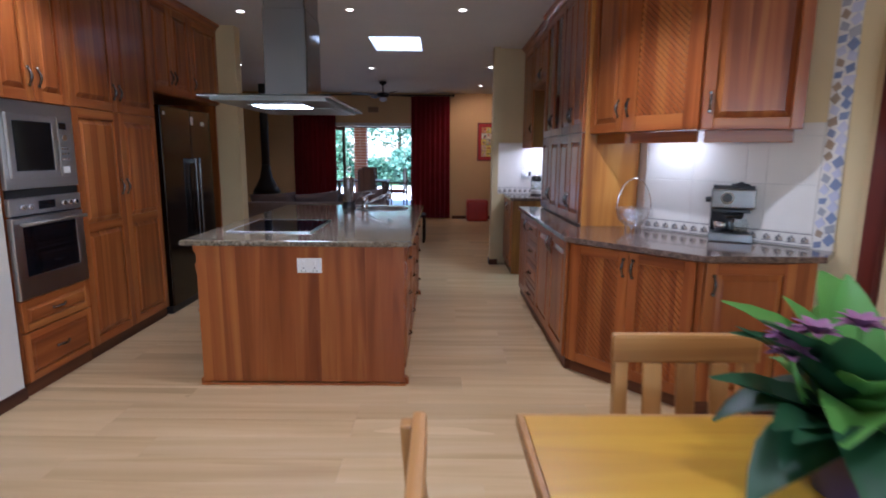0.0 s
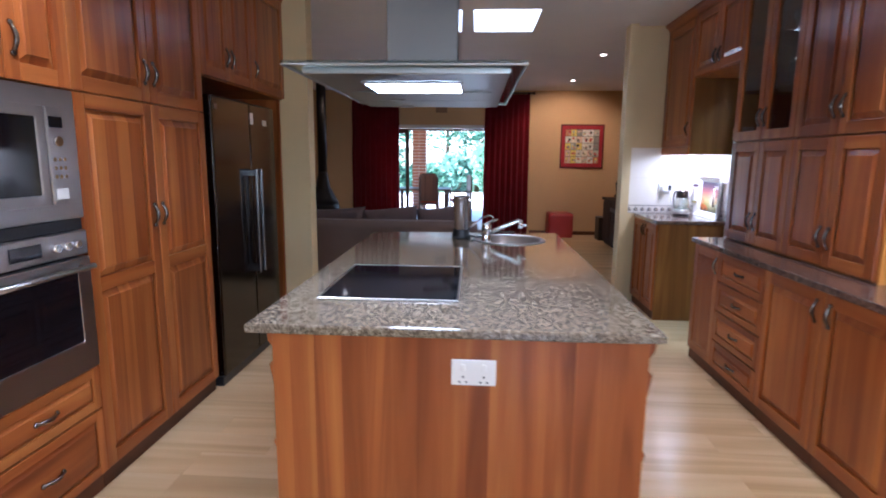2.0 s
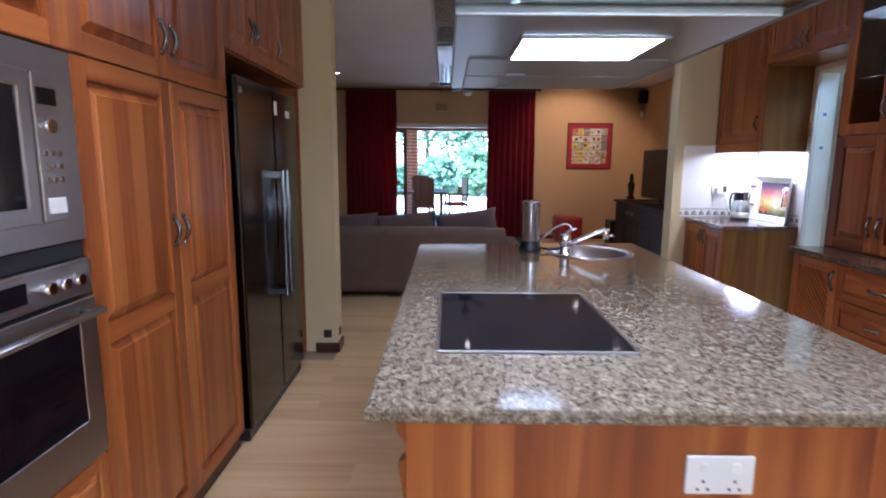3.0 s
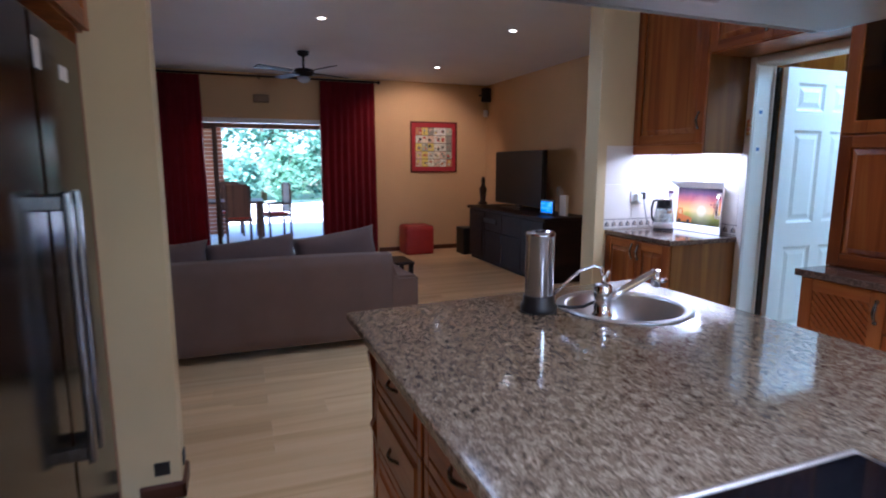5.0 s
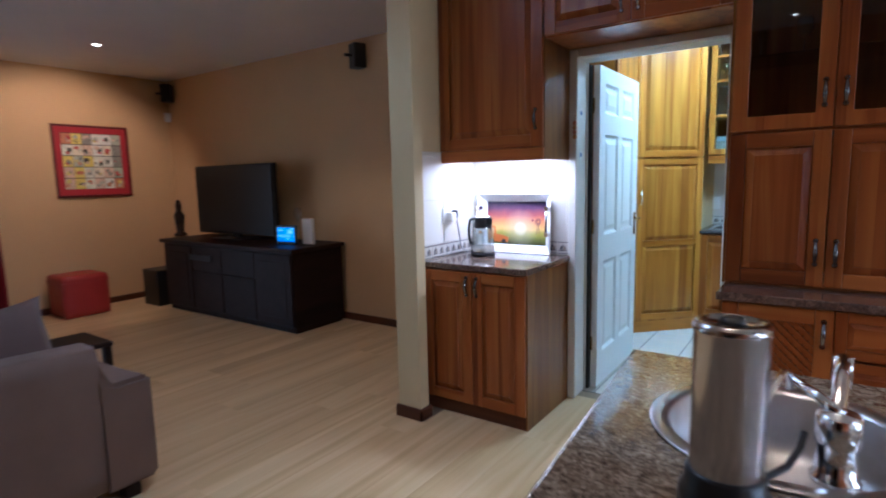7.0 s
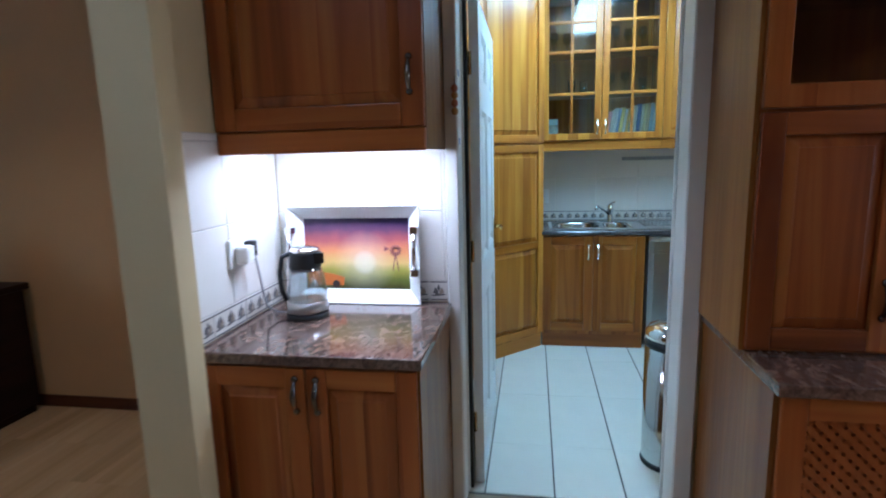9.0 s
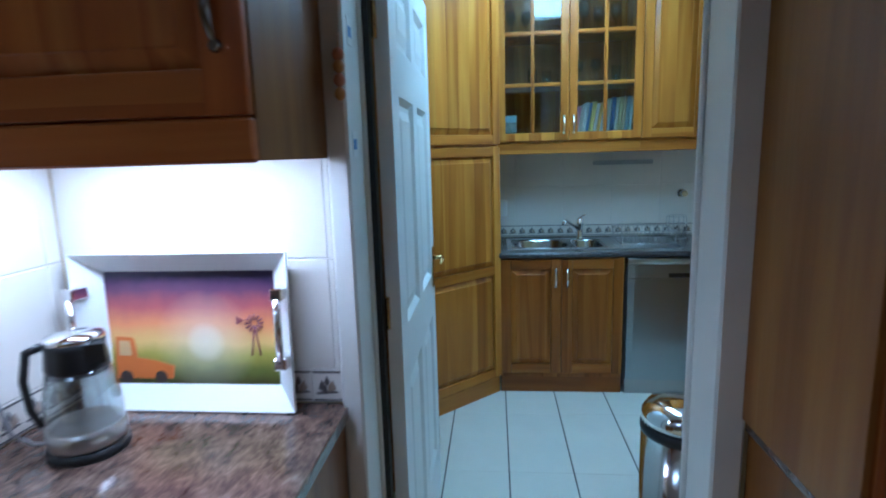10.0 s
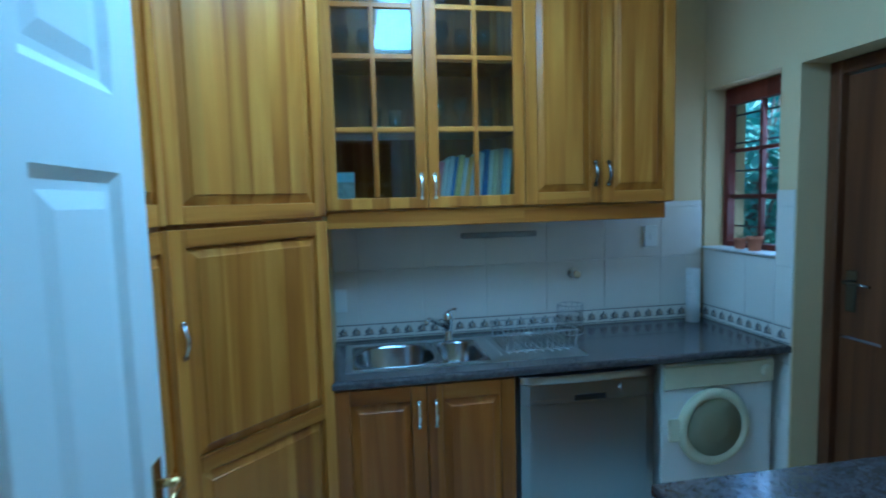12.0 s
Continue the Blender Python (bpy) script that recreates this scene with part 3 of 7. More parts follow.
# black filler strip standing in for the dark of the hinge gap
structure("hinge_gap_shade", boxed(1.7545, 1.788, 6.979, 7.0, 0.005, 2.08), black_plastic, "black strip added as the shade in the hinge gap", "door seal")
hg = thing("door_ornament", pose(1.553, 7.0, 1.62), "small carved wooden ornament hanging on the door frame", "ornament")
for k, (mat_, z0) in enumerate(((pine, 0.0), (terracotta, 0.028), (pine, 0.056), (terracotta, 0.08))):
    part("bead", lathe(bmesh.new(), [(0.004, z0), (0.011, z0 + 0.007), (0.013, z0 + 0.015), (0.010, z0 + 0.024), (0.004, z0 + 0.029)], -0.013, 0, 0, 12), mat_, hg)
part("cord", rod(bmesh.new(), (-0.013, 0, 0.1), (-0.002, 0, 0.14), 0.002), pine, hg)
for z in (1.53, 1.78):
    stk = thing("sticker", pose(1.64, 6.9995, z), "small blue and white sticker on the door lining", "sticker")
    part("paper", boxed(-0.02, 0.02, -0.001, 0.0, -0.03, 0.03), white_plastic, stk)
    part("print", boxed(-0.014, 0.014, -0.0016, -0.001, -0.012, 0.012), plain_mat("sticker_blue", (0.1, 0.2, 0.45), 0.5), stk)

# ---- cabinet makers ----
KIT, GOLD = (wood, wood_h), (gold_wood, gold_wood_h)


def bow_handle(parent, x, z, y, upright=True, length=0.1, mat=None):
    bm = bmesh.new()
    d = Vector((0, 0, length / 2)) if upright else Vector((length / 2, 0, 0))
    c = Vector((x, y, z))
    pts = arc(c - d, c + d, (0, -0.02, 0), 8)
    tube(bm, pts, [0.005 + 0.004 * math.sin(math.pi * i / 8) for i in range(9)], 8)
    for e in (-1, 1):
        p = c + d * e
        rod(bm, p + Vector((0, 0.001, 0)), p - Vector((0, 0.008, 0)), 0.012, 0.008, 10)
    return part("handle", bm, mat or pewter, parent)


def raised(bm, x0, x1, z0, z1, y, mi=0, lift=0.014, slope=0.03):
    a = [bm.verts.new(p) for p in ((x0, y - 0.002, z0), (x1, y - 0.002, z0), (x1, y - 0.002, z1), (x0, y - 0.002, z1))]
    s = min(slope, (x1 - x0) * 0.3, (z1 - z0) * 0.3)
    b = [bm.verts.new(p) for p in ((x0 + s, y - lift, z0 + s), (x1 - s, y - lift, z0 + s), (x1 - s, y - lift, z1 - s), (x0 + s, y - lift, z1 - s))]
    c = [bm.verts.new(p) for p in ((x0 + s + 0.003, y - lift - 0.004, z0 + s + 0.003), (x1 - s - 0.003, y - lift - 0.004, z0 + s + 0.003), (x1 - s - 0.003, y - lift - 0.004, z1 - s - 0.003), (x0 + s + 0.003, y - lift - 0.004, z1 - s - 0.003))]
    for p, q in ((a, b), (b, c)):
        for k in range(4):
            bm.faces.new((p[k], p[(k + 1) % 4], q[(k + 1) % 4], q[k])).material_index = mi
    bm.faces.new(c).material_index = mi


def lattice(bm, x0, x1, z0, z1, y, pitch=0.036, w=0.017, mi=0):
    """Two layers of slanting slats, crossing."""
    for sgn, dy in ((1, 0.0), (-1, 0.006)):
        c = -(z1 - z0) if sgn > 0 else 0.0
        end = (x1 - x0) if sgn > 0 else (x1 - x0) + (z1 - z0)
        c += pitch / 2
        while c < end:
            # the line runs through u - sgn * v = c, u along x, v along z
            pts = []
            W, H = x1 - x0, z1 - z0
            for v in (0, H):
                u = c + sgn * v
                if 0 <= u <= W:
                    pts.append((u, v))
            for u in (0, W):
                v = (u - c) * sgn
                if 0 < v < H:
                    pts.append((u, v))
            if len(pts) >= 2:
                (u0, v0), (u1, v1) = pts[0], pts[-1]
                d = Vector((u1 - u0, 0, v1 - v0))
                if d.length > 0.02:
                    d.normalize()
                    nrm = Vector((-d.z, 0, d.x)) * w / 2
                    a, b = Vector((x0 + u0, y - dy, z0 + v0)), Vector((x0 + u1, y - dy, z0 + v1))
                    up = Vector((0, -0.006, 0))
                    vs = [bm.verts.new(p) for p in (a - nrm, a + nrm, b + nrm, b - nrm, a - nrm + up, a + nrm + up, b + nrm + up, b - nrm + up)]
                    for q in ((4, 5, 6, 7), (0, 1, 5, 4), (2, 3, 7, 6), (1, 2, 6, 5), (3, 0, 4, 7)):
                        bm.faces.new([vs[i] for i in q]).material_index = mi
            c += pitch


def cab_door(parent, x0, x1, z0, z1, mats=KIT, rails=(), style="panel", handle=None, fw=0.062, y=0.0, level=False, bars=(), hmat=None):
    """A framed door: stiles, rails and a raised, latticed or glazed field; handle is its place x, z on the door."""
    g = 0.002
    x0, x1, z0, z1 = x0 + g, x1 - g, z0 + g, z1 - g
    f = y - 0.022
    fh = min(fw, (z1 - z0) * 0.27)
    if style == "glass":
        d = part("door", ring(bmesh.new(), x0, x1, z0, z1, (fw, fw, fh, fh), f, y), list(mats), parent)
        part("pane", boxed(x0 + fw - 0.003, x1 - fw + 0.003, y - 0.009, y - 0.006, z0 + fh - 0.003, z1 - fh + 0.003), cabinet_glass, d)
        for bx in bars:
            part("glazing_bar", boxed(bx - 0.011, bx + 0.011, f + 0.001, y - 0.002, z0 + fh, z1 - fh, 0.003), mats[0], d)
    else:
        d = part("door", boxed(x0 + 0.001, x1 - 0.001, y - 0.004, y - 0.0005, z0 + 0.001, z1 - 0.001), lattice_back if style == "lattice" else mats[0], parent)
        for a, b in ((x0, x0 + fw), (x1 - fw, x1)):
            part("stile", boxed(a, b, f, y - 0.0045, z0, z1, 0.004, 2), mats[0], d)
        zs = [(z0, z0 + fh)] + [(r - fh / 2, r + fh / 2) for r in rails] + [(z1 - fh, z1)]
        for a, b in zs:
            part("rail", boxed(x0 + fw + 0.0004, x1 - fw - 0.0004, f + 0.0006, y - 0.0045, a, b, 0.004, 2), mats[1], d)
        for (_, a), (b, _) in zip(zs, zs[1:]):
            bm = bmesh.new()
            if style == "panel":
                raised(bm, x0 + fw + 0.001, x1 - fw - 0.001, a + 0.001, b - 0.001, y - 0.0045, 0)
                part("panel", bm, mats[0], d)
            else:
                lattice(bm, x0 + fw + 0.001, x1 - fw - 0.001, a + 0.001, b - 0.001, y - 0.0045)
                tagged(part("lattice", bm, mats[0], d), kind="stuff")
    if handle:
        bow_handle(d, handle[0], handle[1], f, not level, mat=hmat)
    return d


def drawer(parent, x0, x1, z0, z1, mats=KIT, y=0.0, fw=0.04):
    g = 0.002
    x0, x1, z0, z1 = x0 + g, x1 - g, z0 + g, z1 - g
    f = y - 0.022
    d = part("drawer", boxed(x0 + 0.001, x1 - 0.001, y - 0.01, y - 0.0005, z0 + 0.001, z1 - 0.001), mats[1], parent)
    h = min(fw, (z1 - z0) * 0.25)
    for a, b in ((x0, x0 + fw), (x1 - fw, x1)):
        part("stile", boxed(a, b, f, y - 0.0105, z0, z1, 0.003, 2), mats[0], d)
    for a, b in ((z0, z0 + h), (z1 - h, z1)):
        part("rail", boxed(x0 + fw + 0.0004, x1 - fw - 0.0004, f + 0.0006, y - 0.0105, a, b, 0.003, 2), mats[1], d)
    bm = bmesh.new()
    raised(bm, x0 + fw + 0.001, x1 - fw - 0.001, z0 + h + 0.001, z1 - h - 0.001, y - 0.0105, 0, 0.01, 0.016)
    part("panel", bm, mats[1], d)
    bow_handle(d, (x0 + x1) / 2, (z0 + z1) / 2, f - 0.002, False)
    return d


def carcass(parent, w, depth, z0, z1, mats=KIT, open_front=False, name="body"):
    bm = bmesh.new()
    t = 0.018
    if not open_front:
        box(bm, 0, w, 0.001, depth, z0, z1, 0.002)
    else:
        box(bm, 0, t, 0.001, depth, z0, z1)
        box(bm, w - t, w, 0.001, depth, z0, z1)
        box(bm, t, w - t, 0.001, depth, z0, z0 + t)
        box(bm, t, w - t, 0.001, depth, z1 - t, z1)
        box(bm, t, w - t, depth - 0.01, depth, z0 + t, z1 - t)
    return part(name, bm, list(mats), parent)


def cornice(parent, w, z, mats=KIT, y=0.0, x0=0.0):
    pts = [(y + 0.02, z), (y - 0.024, z), (y - 0.026, z + 0.02), (y - 0.04, z + 0.04), (y - 0.062, z + 0.055), (y - 0.065, z + 0.075), (y + 0.02, z + 0.075)]
    return part("cornice", profile(bmesh.new(), pts, x0, x0 + w, "x"), [mats[1]], parent)


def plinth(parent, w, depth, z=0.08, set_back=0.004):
    # hardly set back; the foot shade comes from the dark wood colour
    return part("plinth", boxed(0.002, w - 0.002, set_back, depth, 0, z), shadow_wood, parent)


# ---- kitchen, tall cabinets on the left ----
LX = -2.25
DEP = 0.6
TOP = CEIL - 0.077
SPLIT = 1.69


def tall(name, y0, w, label):
    return thing(name, pose(LX, y0, 0, 0, 0, 90), label, "cabinet", "tall kitchen cabinets")


ovu = tall("oven_cabinet", 3.6, 0.6, "cherry wood tall cabinet housing oven and microwave")
bm = bmesh.new()
box(bm, 0, 0.018, 0.001, DEP, 0.08, TOP, 0.002)
box(bm, 0.582, 0.6, 0.001, DEP, 0.08, TOP, 0.002)
for z in (0.08, 0.555, 1.66, TOP - 0.02):
    box(bm, 0.018, 0.582, 0.003, DEP - 0.01, z, z + 0.018, 0, 1)
box(bm, 0.018, 0.582, DEP - 0.012, DEP, 0.08, TOP)
part("body", bm, list(KIT), ovu)
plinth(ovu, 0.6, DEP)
drawer(ovu, 0, 0.6, 0.085, 0.375)
drawer(ovu, 0, 0.6, 0.38, 0.565)
cab_door(ovu, 0, 0.3, SPLIT, TOP, handle=(0.262, 1.83))
cab_door(ovu, 0.3, 0.6, SPLIT, TOP, handle=(0.338, 1.83))
cornice(ovu, 0.6, TOP)

pan = tall("pantry_cabinet", 4.2, 1.045, "cherry wood tall pantry cabinet with raised panel doors")
carcass(pan, 1.045, DEP, 0.08, TOP)
plinth(pan, 1.045, DEP)
for a, b, hx in ((0, 0.5225, 0.487), (0.5225, 1.045, 0.558)):
    cab_door(pan, a, b, 0.085, SPLIT - 0.002, rails=(0.90,), handle=(hx, 1.155))
    cab_door(pan, a, b, SPLIT, TOP, handle=(hx, 1.83))
cornice(pan, 1.045, TOP)

fco = tall("fridge_cabinet", 5.245, 1.375, "cherry wood cabinets above the fridge recess")
bm = boxed(0, 1.375, 0.001, DEP, 1.9, TOP, 0.002)
box(bm, 1.352, 1.375, 0.02, DEP, 0, 1.9, 0.002)
part("body", bm, list(KIT), fco)
for a, b, hx in ((0.0, 0.37, 0.335), (0.37, 0.74, 0.405), (0.74, 1.375, 0.79)):
    cab_door(fco, a, b, 1.905, TOP, handle=(hx, 2.05))
cornice(fco, 1.375, TOP)

# ---- fridge ----
fr = thing("fridge", pose(-2.2, 5.275, 0, 0, 0, 90), "dark steel side-by-side fridge freezer in cabinet recess", "fridge")
part("body", boxed(0.0, 1.0, 0.07, 0.62, 0.06, 1.80, 0.006), dark_steel, fr)
part("base_grille", boxed(0.01, 0.99, 0.02, 0.6, 0.0, 0.06, 0.004), black_plastic, fr)
for a, b, hx in ((0.003, 0.538, 0.5), (0.545, 0.997, 0.582)):
    d = part("door", boxed(a, b, 0.0, 0.065, 0.07, 1.80, 0.012, 3), dark_steel, fr)
    bm = bmesh.new()
    box(bm, hx - 0.014, hx + 0.014, -0.062, -0.042, 0.64, 1.36, 0.006, seg=2)
    for z in (0.67, 1.33):
        box(bm, hx - 0.012, hx + 0.012, -0.045, 0.004, z - 0.02, z + 0.02, 0.004)
    part("handle", bm, handle_steel, d, "long grey steel handle")
part("label", boxed(0.555, 0.60, -0.003, 0.0, 1.66, 1.735), white_plastic, fr, "small white sticker")
part("badge", boxed(0.77, 0.84, -0.003, 0.0, 1.66, 1.70), white_plastic, fr, "small white badge")
part("logo", boxed(0.04, 0.075, -0.002, 0.0, 1.72, 1.75), steel, fr)

# ---- built-in microwave and oven ----
mw = thing("microwave", pose(LX - 0.004, 3.6, 1.195, 0, 0, 90), "built-in stainless steel microwave above the oven", "microwave")
bm = boxed(0.02, 0.58, 0.0, 0.4, 0.005, 0.46, 0.003)
part("body", bm, black_plastic, mw)
bm = ring(bmesh.new(), 0.0, 0.6, 0.0, 0.49, (0.07, 0.08, 0.07, 0.08), -0.026, -0.001)
part("fascia", bm, steel_x, mw)
bm = ring(bmesh.new(), 0.03, 0.42, 0.06, 0.42, 0.04, -0.046, -0.0265)
d = part("door", bm, steel_x, mw)
part("window", boxed(0.07, 0.38, -0.041, -0.027, 0.10, 0.38), black_glass, d)
cp = part("control_panel", boxed(0.43, 0.515, -0.044, -0.027, 0.06, 0.42, 0.003), steel_x, mw)
part("display", boxed(0.44, 0.505, -0.046, -0.0435, 0.345, 0.385), black_glass, cp)
for i in range(3):
    for j in range(3):
        part("button", rod(bmesh.new(), (0.45 + i * 0.024, -0.044, 0.165 + j * 0.032), (0.45 + i * 0.024, -0.049, 0.165 + j * 0.032), 0.0075, n=10), chrome, cp)
part("knob", rod(bmesh.new(), (0.473, -0.044, 0.295), (0.473, -0.055, 0.295), 0.02, 0.018, 18), chrome, cp)
part("latch", boxed(0.445, 0.505, -0.048, -0.0435, 0.08, 0.12, 0.002), white_plastic, cp)

ov = thing("oven", pose(LX - 0.004, 3.6, 0.572, 0, 0, 90), "built-in stainless steel oven with black glass door", "oven")
part("body", boxed(0.02, 0.58, 0.0, 0.5, 0.005, 0.6), black_plastic, ov)
part("vent", boxed(0.004, 0.596, -0.016, -0.001, 0.575, 0.62, 0.002), black_plastic, ov)
cp = part("control_panel", boxed(0.0, 0.6, -0.03, -0.001, 0.475, 0.572, 0.004), steel_x, ov)
part("display", boxed(0.22, 0.36, -0.032, -0.0295, 0.5, 0.55), black_glass, cp)
for kx in (0.08, 0.14, 0.42, 0.475, 0.53):
    part("knob", rod(bmesh.new(), (kx, -0.03, 0.522), (kx, -0.052, 0.522), 0.017, 0.015, 18), chrome, cp)
bm = ring(bmesh.new(), 0.0, 0.6, 0.0, 0.465, (0.075, 0.075, 0.125, 0.055), -0.034, -0.001)
d = part("door", bm, steel_x, ov)
part("window", boxed(0.075, 0.525, -0.033, -0.004, 0.125, 0.41), black_glass, d)
bm = bmesh.new()
rod(bm, (0.03, -0.072, 0.43), (0.57, -0.072, 0.43), 0.011, n=14)
for hx in (0.06, 0.54):
    rod(bm, (hx, -0.034, 0.43), (hx, -0.072, 0.43), 0.008)
part("handle", bm, steel, d, "steel bar handle")

# ---- island ----
IX0, IX1, IY0, IY1 = -1.405, -0.04, 3.785, 6.085
BX0, BX1, BY0, BY1 = -1.33, -0.075, 3.80, 6.08
isl = thing("kitchen_island", pose((BX0 + BX1) / 2, (BY0 + BY1) / 2, 0), "cherry wood kitchen island with shaped corner posts", "kitchen island")
hx, hy = (BX1 - BX0) / 2, (BY1 - BY0) / 2
part("body", boxed(-hx + 0.05, hx - 0.05, -hy + 0.02, hy - 0.02, 0.05, 0.735), wood, isl)
bm = boxed(-hx + 0.01, hx - 0.01, -hy, -hy + 0.018, 0.02, 0.865, 0.002)
part("end_panel", bm, wood, isl)
part("end_panel", boxed(-hx + 0.01, hx - 0.01, hy - 0.018, hy, 0.02, 0.865, 0.002), wood, isl)
WAVE = [(0.0, 0.0), (0.055, 0.0), (0.055, 0.03), (0.03, 0.05), (0.024, 0.1), (0.036, 0.2), (0.022, 0.3), (0.03, 0.42), (0.046, 0.47), (0.03, 0.5), (0.024, 0.6), (0.042, 0.7), (0.05, 0.75), (0.03, 0.775), (0.03, 0.8), (0.052, 0.83), (0.056, 0.865), (0.0, 0.865)]
for sx in (-1, 1):
    for sy in (-1, 1):
        pts = [(sx * (hx - 0.03 + w - 0.012), z) for w, z in WAVE]
        y0 = -hy + 0.0185 if sy < 0 else hy - 0.0535
        part("corner_post", profile(bmesh.new(), pts, y0, y0 + 0.035, "y"), wood, isl)
bm = bmesh.new()
for y0, y1, x0, x1 in ((-hy - 0.012, -hy - 0.0005, -hx - 0.0, hx), ):
    box(bm, x0, x1, y0, y1, 0.0, 0.014, 0.003)
part("foot_trim", bm, wood_h, isl)
for side in (-1, 1):
    for k in range(4):
        w = (2 * hy - 0.14) / 4
        c = part("drawer_bank", boxed(-w / 2, w / 2, 0.001, 0.03, 0.07, 0.86, 0.002), wood, isl, m=pose(side * (hx - 0.028), -hy + 0.07 + w * (k + 0.5), 0, 0, 0, 90 if side > 0 else -90))
        for z0, z1 in ((0.08, 0.38), (0.385, 0.63), (0.635, 0.85)):
            bm = bmesh.new()
            x0, x1 = -w / 2 + 0.012, w / 2 - 0.012
            box(bm, x0, x1, -0.012, 0.0, z0, z1, 0.003, 1)
            h = 0.035
            for a, b2, c0, c1 in ((x0, x0 + h, z0, z1), (x1 - h, x1, z0, z1), (x0 + h, x1 - h, z0, z0 + h), (x0 + h, x1 - h, z1 - h, z1)):
                box(bm, a, b2, -0.021, -0.012, c0, c1, 0.003, 1)
            raised(bm, x0 + h, x1 - h, z0 + h, z1 - h, -0.012, 1, 0.01, 0.014)
            tube(bm, arc((-0.05, -0.021, (z0 + z1) / 2), (0.05, -0.021, (z0 + z1) / 2), (0, -0.024, 0), 8), 0.006, 8, 2)
            part("drawer", bm, [wood, wood_h, pewter], c)
plate = part("socket_plate", boxed(-0.018, 0.128, -hy - 0.009, -hy - 0.0002, 0.708, 0.796, 0.004, 2), white_plastic, isl, "white double socket outlet")
for sxx in (0.02, 0.088):
    part("switch", boxed(sxx - 0.008, sxx + 0.008, -hy - 0.014, -hy - 0.0085, 0.758, 0.782, 0.002), white_plastic, plate)
    for ox, oz in ((0, 0.026), (-0.011, 0.008), (0.011, 0.008)):
        part("pin_hole", rod(bmesh.new(), (sxx + ox, -hy - 0.0095, 0.712 + oz), (sxx + ox, -hy - 0.0088, 0.712 + oz), 0.0038, n=8), black_plastic, plate)

SINK = (-0.42, 5.80, 0.235)


def holed_top(name, x0, x1, y0, y1, z0, z1, hole, mat, label, skew=0.0):
    """A worktop with a rounded edge and a round hole; its far edge runs out of square by skew."""
    bm = bmesh.new()
    cx, cy, r = hole
    n = 48
    angs = [2 * math.pi * k / n for k in range(n)]
    def edge_pt(a, ins):
        dx, dy = math.cos(a), math.sin(a)
        tx = ((x1 - ins - cx) / dx if dx > 0 else (x0 + ins - cx) / dx) if abs(dx) > 1e-6 else 1e9
        ty = ((y1 - ins - cy) / dy if dy > 0 else (y0 + ins - cy) / dy) if abs(dy) > 1e-6 else 1e9
        s = min(tx, ty)
        px_, py_ = cx + dx * s, cy + dy * s
        return px_, py_ + skew * (px_ - x0) / (x1 - x0) * max(0.0, (py_ - cy) / (y1 - cy))
    corners = [math.atan2(y - cy, x - cx) % (2 * math.pi) for x in (x0, x1) for y in (y0, y1)]
    angs = sorted(angs + corners)
    b = 0.008
    rows = []
    rows.append([bm.verts.new((cx + r * math.cos(a), cy + r * math.sin(a), z0)) for a in angs])
    rows.append([bm.verts.new((cx + r * math.cos(a), cy + r * math.sin(a), z1)) for a in angs])
    for ins, z in ((b, z1), (b * 0.3, z1 - b * 0.3), (0, z1 - b), (0, z0 + b), (b * 0.3, z0 + b * 0.3), (b, z0)):
        rows.append([bm.verts.new((*edge_pt(a, ins), z)) for a in angs])
    m = len(angs)
    for p, q in zip(rows, rows[1:] + rows[:1]):
        for k in range(m):
            bm.faces.new((p[k], p[(k + 1) % m], q[(k + 1) % m], q[k]))
    return solid(name, bm, mat, label, "worktop")


holed_top("island_worktop", IX0, IX1, IY0, IY1, 0.8652, 0.9, SINK, granite, "polished speckled brown granite island worktop", 0.112)

hob = thing("hob", pose(-0.985, 4.455, 0.9), "black ceramic glass hob with steel rim set in worktop", "hob")
part("glass", boxed(-0.265, 0.265, -0.325, 0.325, 0.0005, 0.006, 0.002), black_glass, hob)
bm = ring(bmesh.new(), -0.275, 0.275, -0.335, 0.335, 0.0098, 0.0005, 0.008, True)
part("rim", bm, steel, hob)


snk = thing("sink", pose(SINK[0], SINK[1], 0.9), "round stainless steel sink set in the island worktop", "sink")
prof = [(0.243, 0.001), (0.246, 0.004), (0.24, 0.007), (0.215, 0.006), (0.205, -0.002), (0.19, -0.1), (0.165, -0.14), (0.03, -0.15), (0.028, -0.152), (0.028, -0.158), (0.17, -0.148), (0.196, -0.1), (0.212, -0.004)]
bm = bmesh.new()
lathe(bm, prof, n=56, close=False)
part("bowl", bm, sink_steel, snk)
part("drain", lathe(bmesh.new(), [(0.028, -0.156), (0.028, -0.15), (0.016, -0.147), (0.003, -0.148)], n=20), chrome, snk)

wf = thing("water_filter", pose(-0.747, 5.86, 0.9), "chrome countertop water filter with black base and spout", "water filter")
part("base", lathe(bmesh.new(), [(0.063, 0), (0.066, 0.006), (0.065, 0.024), (0.058, 0.034), (0.057, 0.056), (0.053, 0.062)], n=36), black_plastic, wf)
part("canister", lathe(bmesh.new(), [(0.050, 0.055), (0.0515, 0.063), (0.0515, 0.272), (0.0535, 0.275), (0.0535, 0.282), (0.049, 0.289), (0.041, 0.291), (0.038, 0.286), (0.0, 0.2855)], n=40, close=False), filter_steel, wf)
part("cap", lathe(bmesh.new(), [(0.02, 0.286), (0.021, 0.29), (0.018, 0.295), (0.0, 0.2955)], n=6), black_plastic, wf, "black top nut")
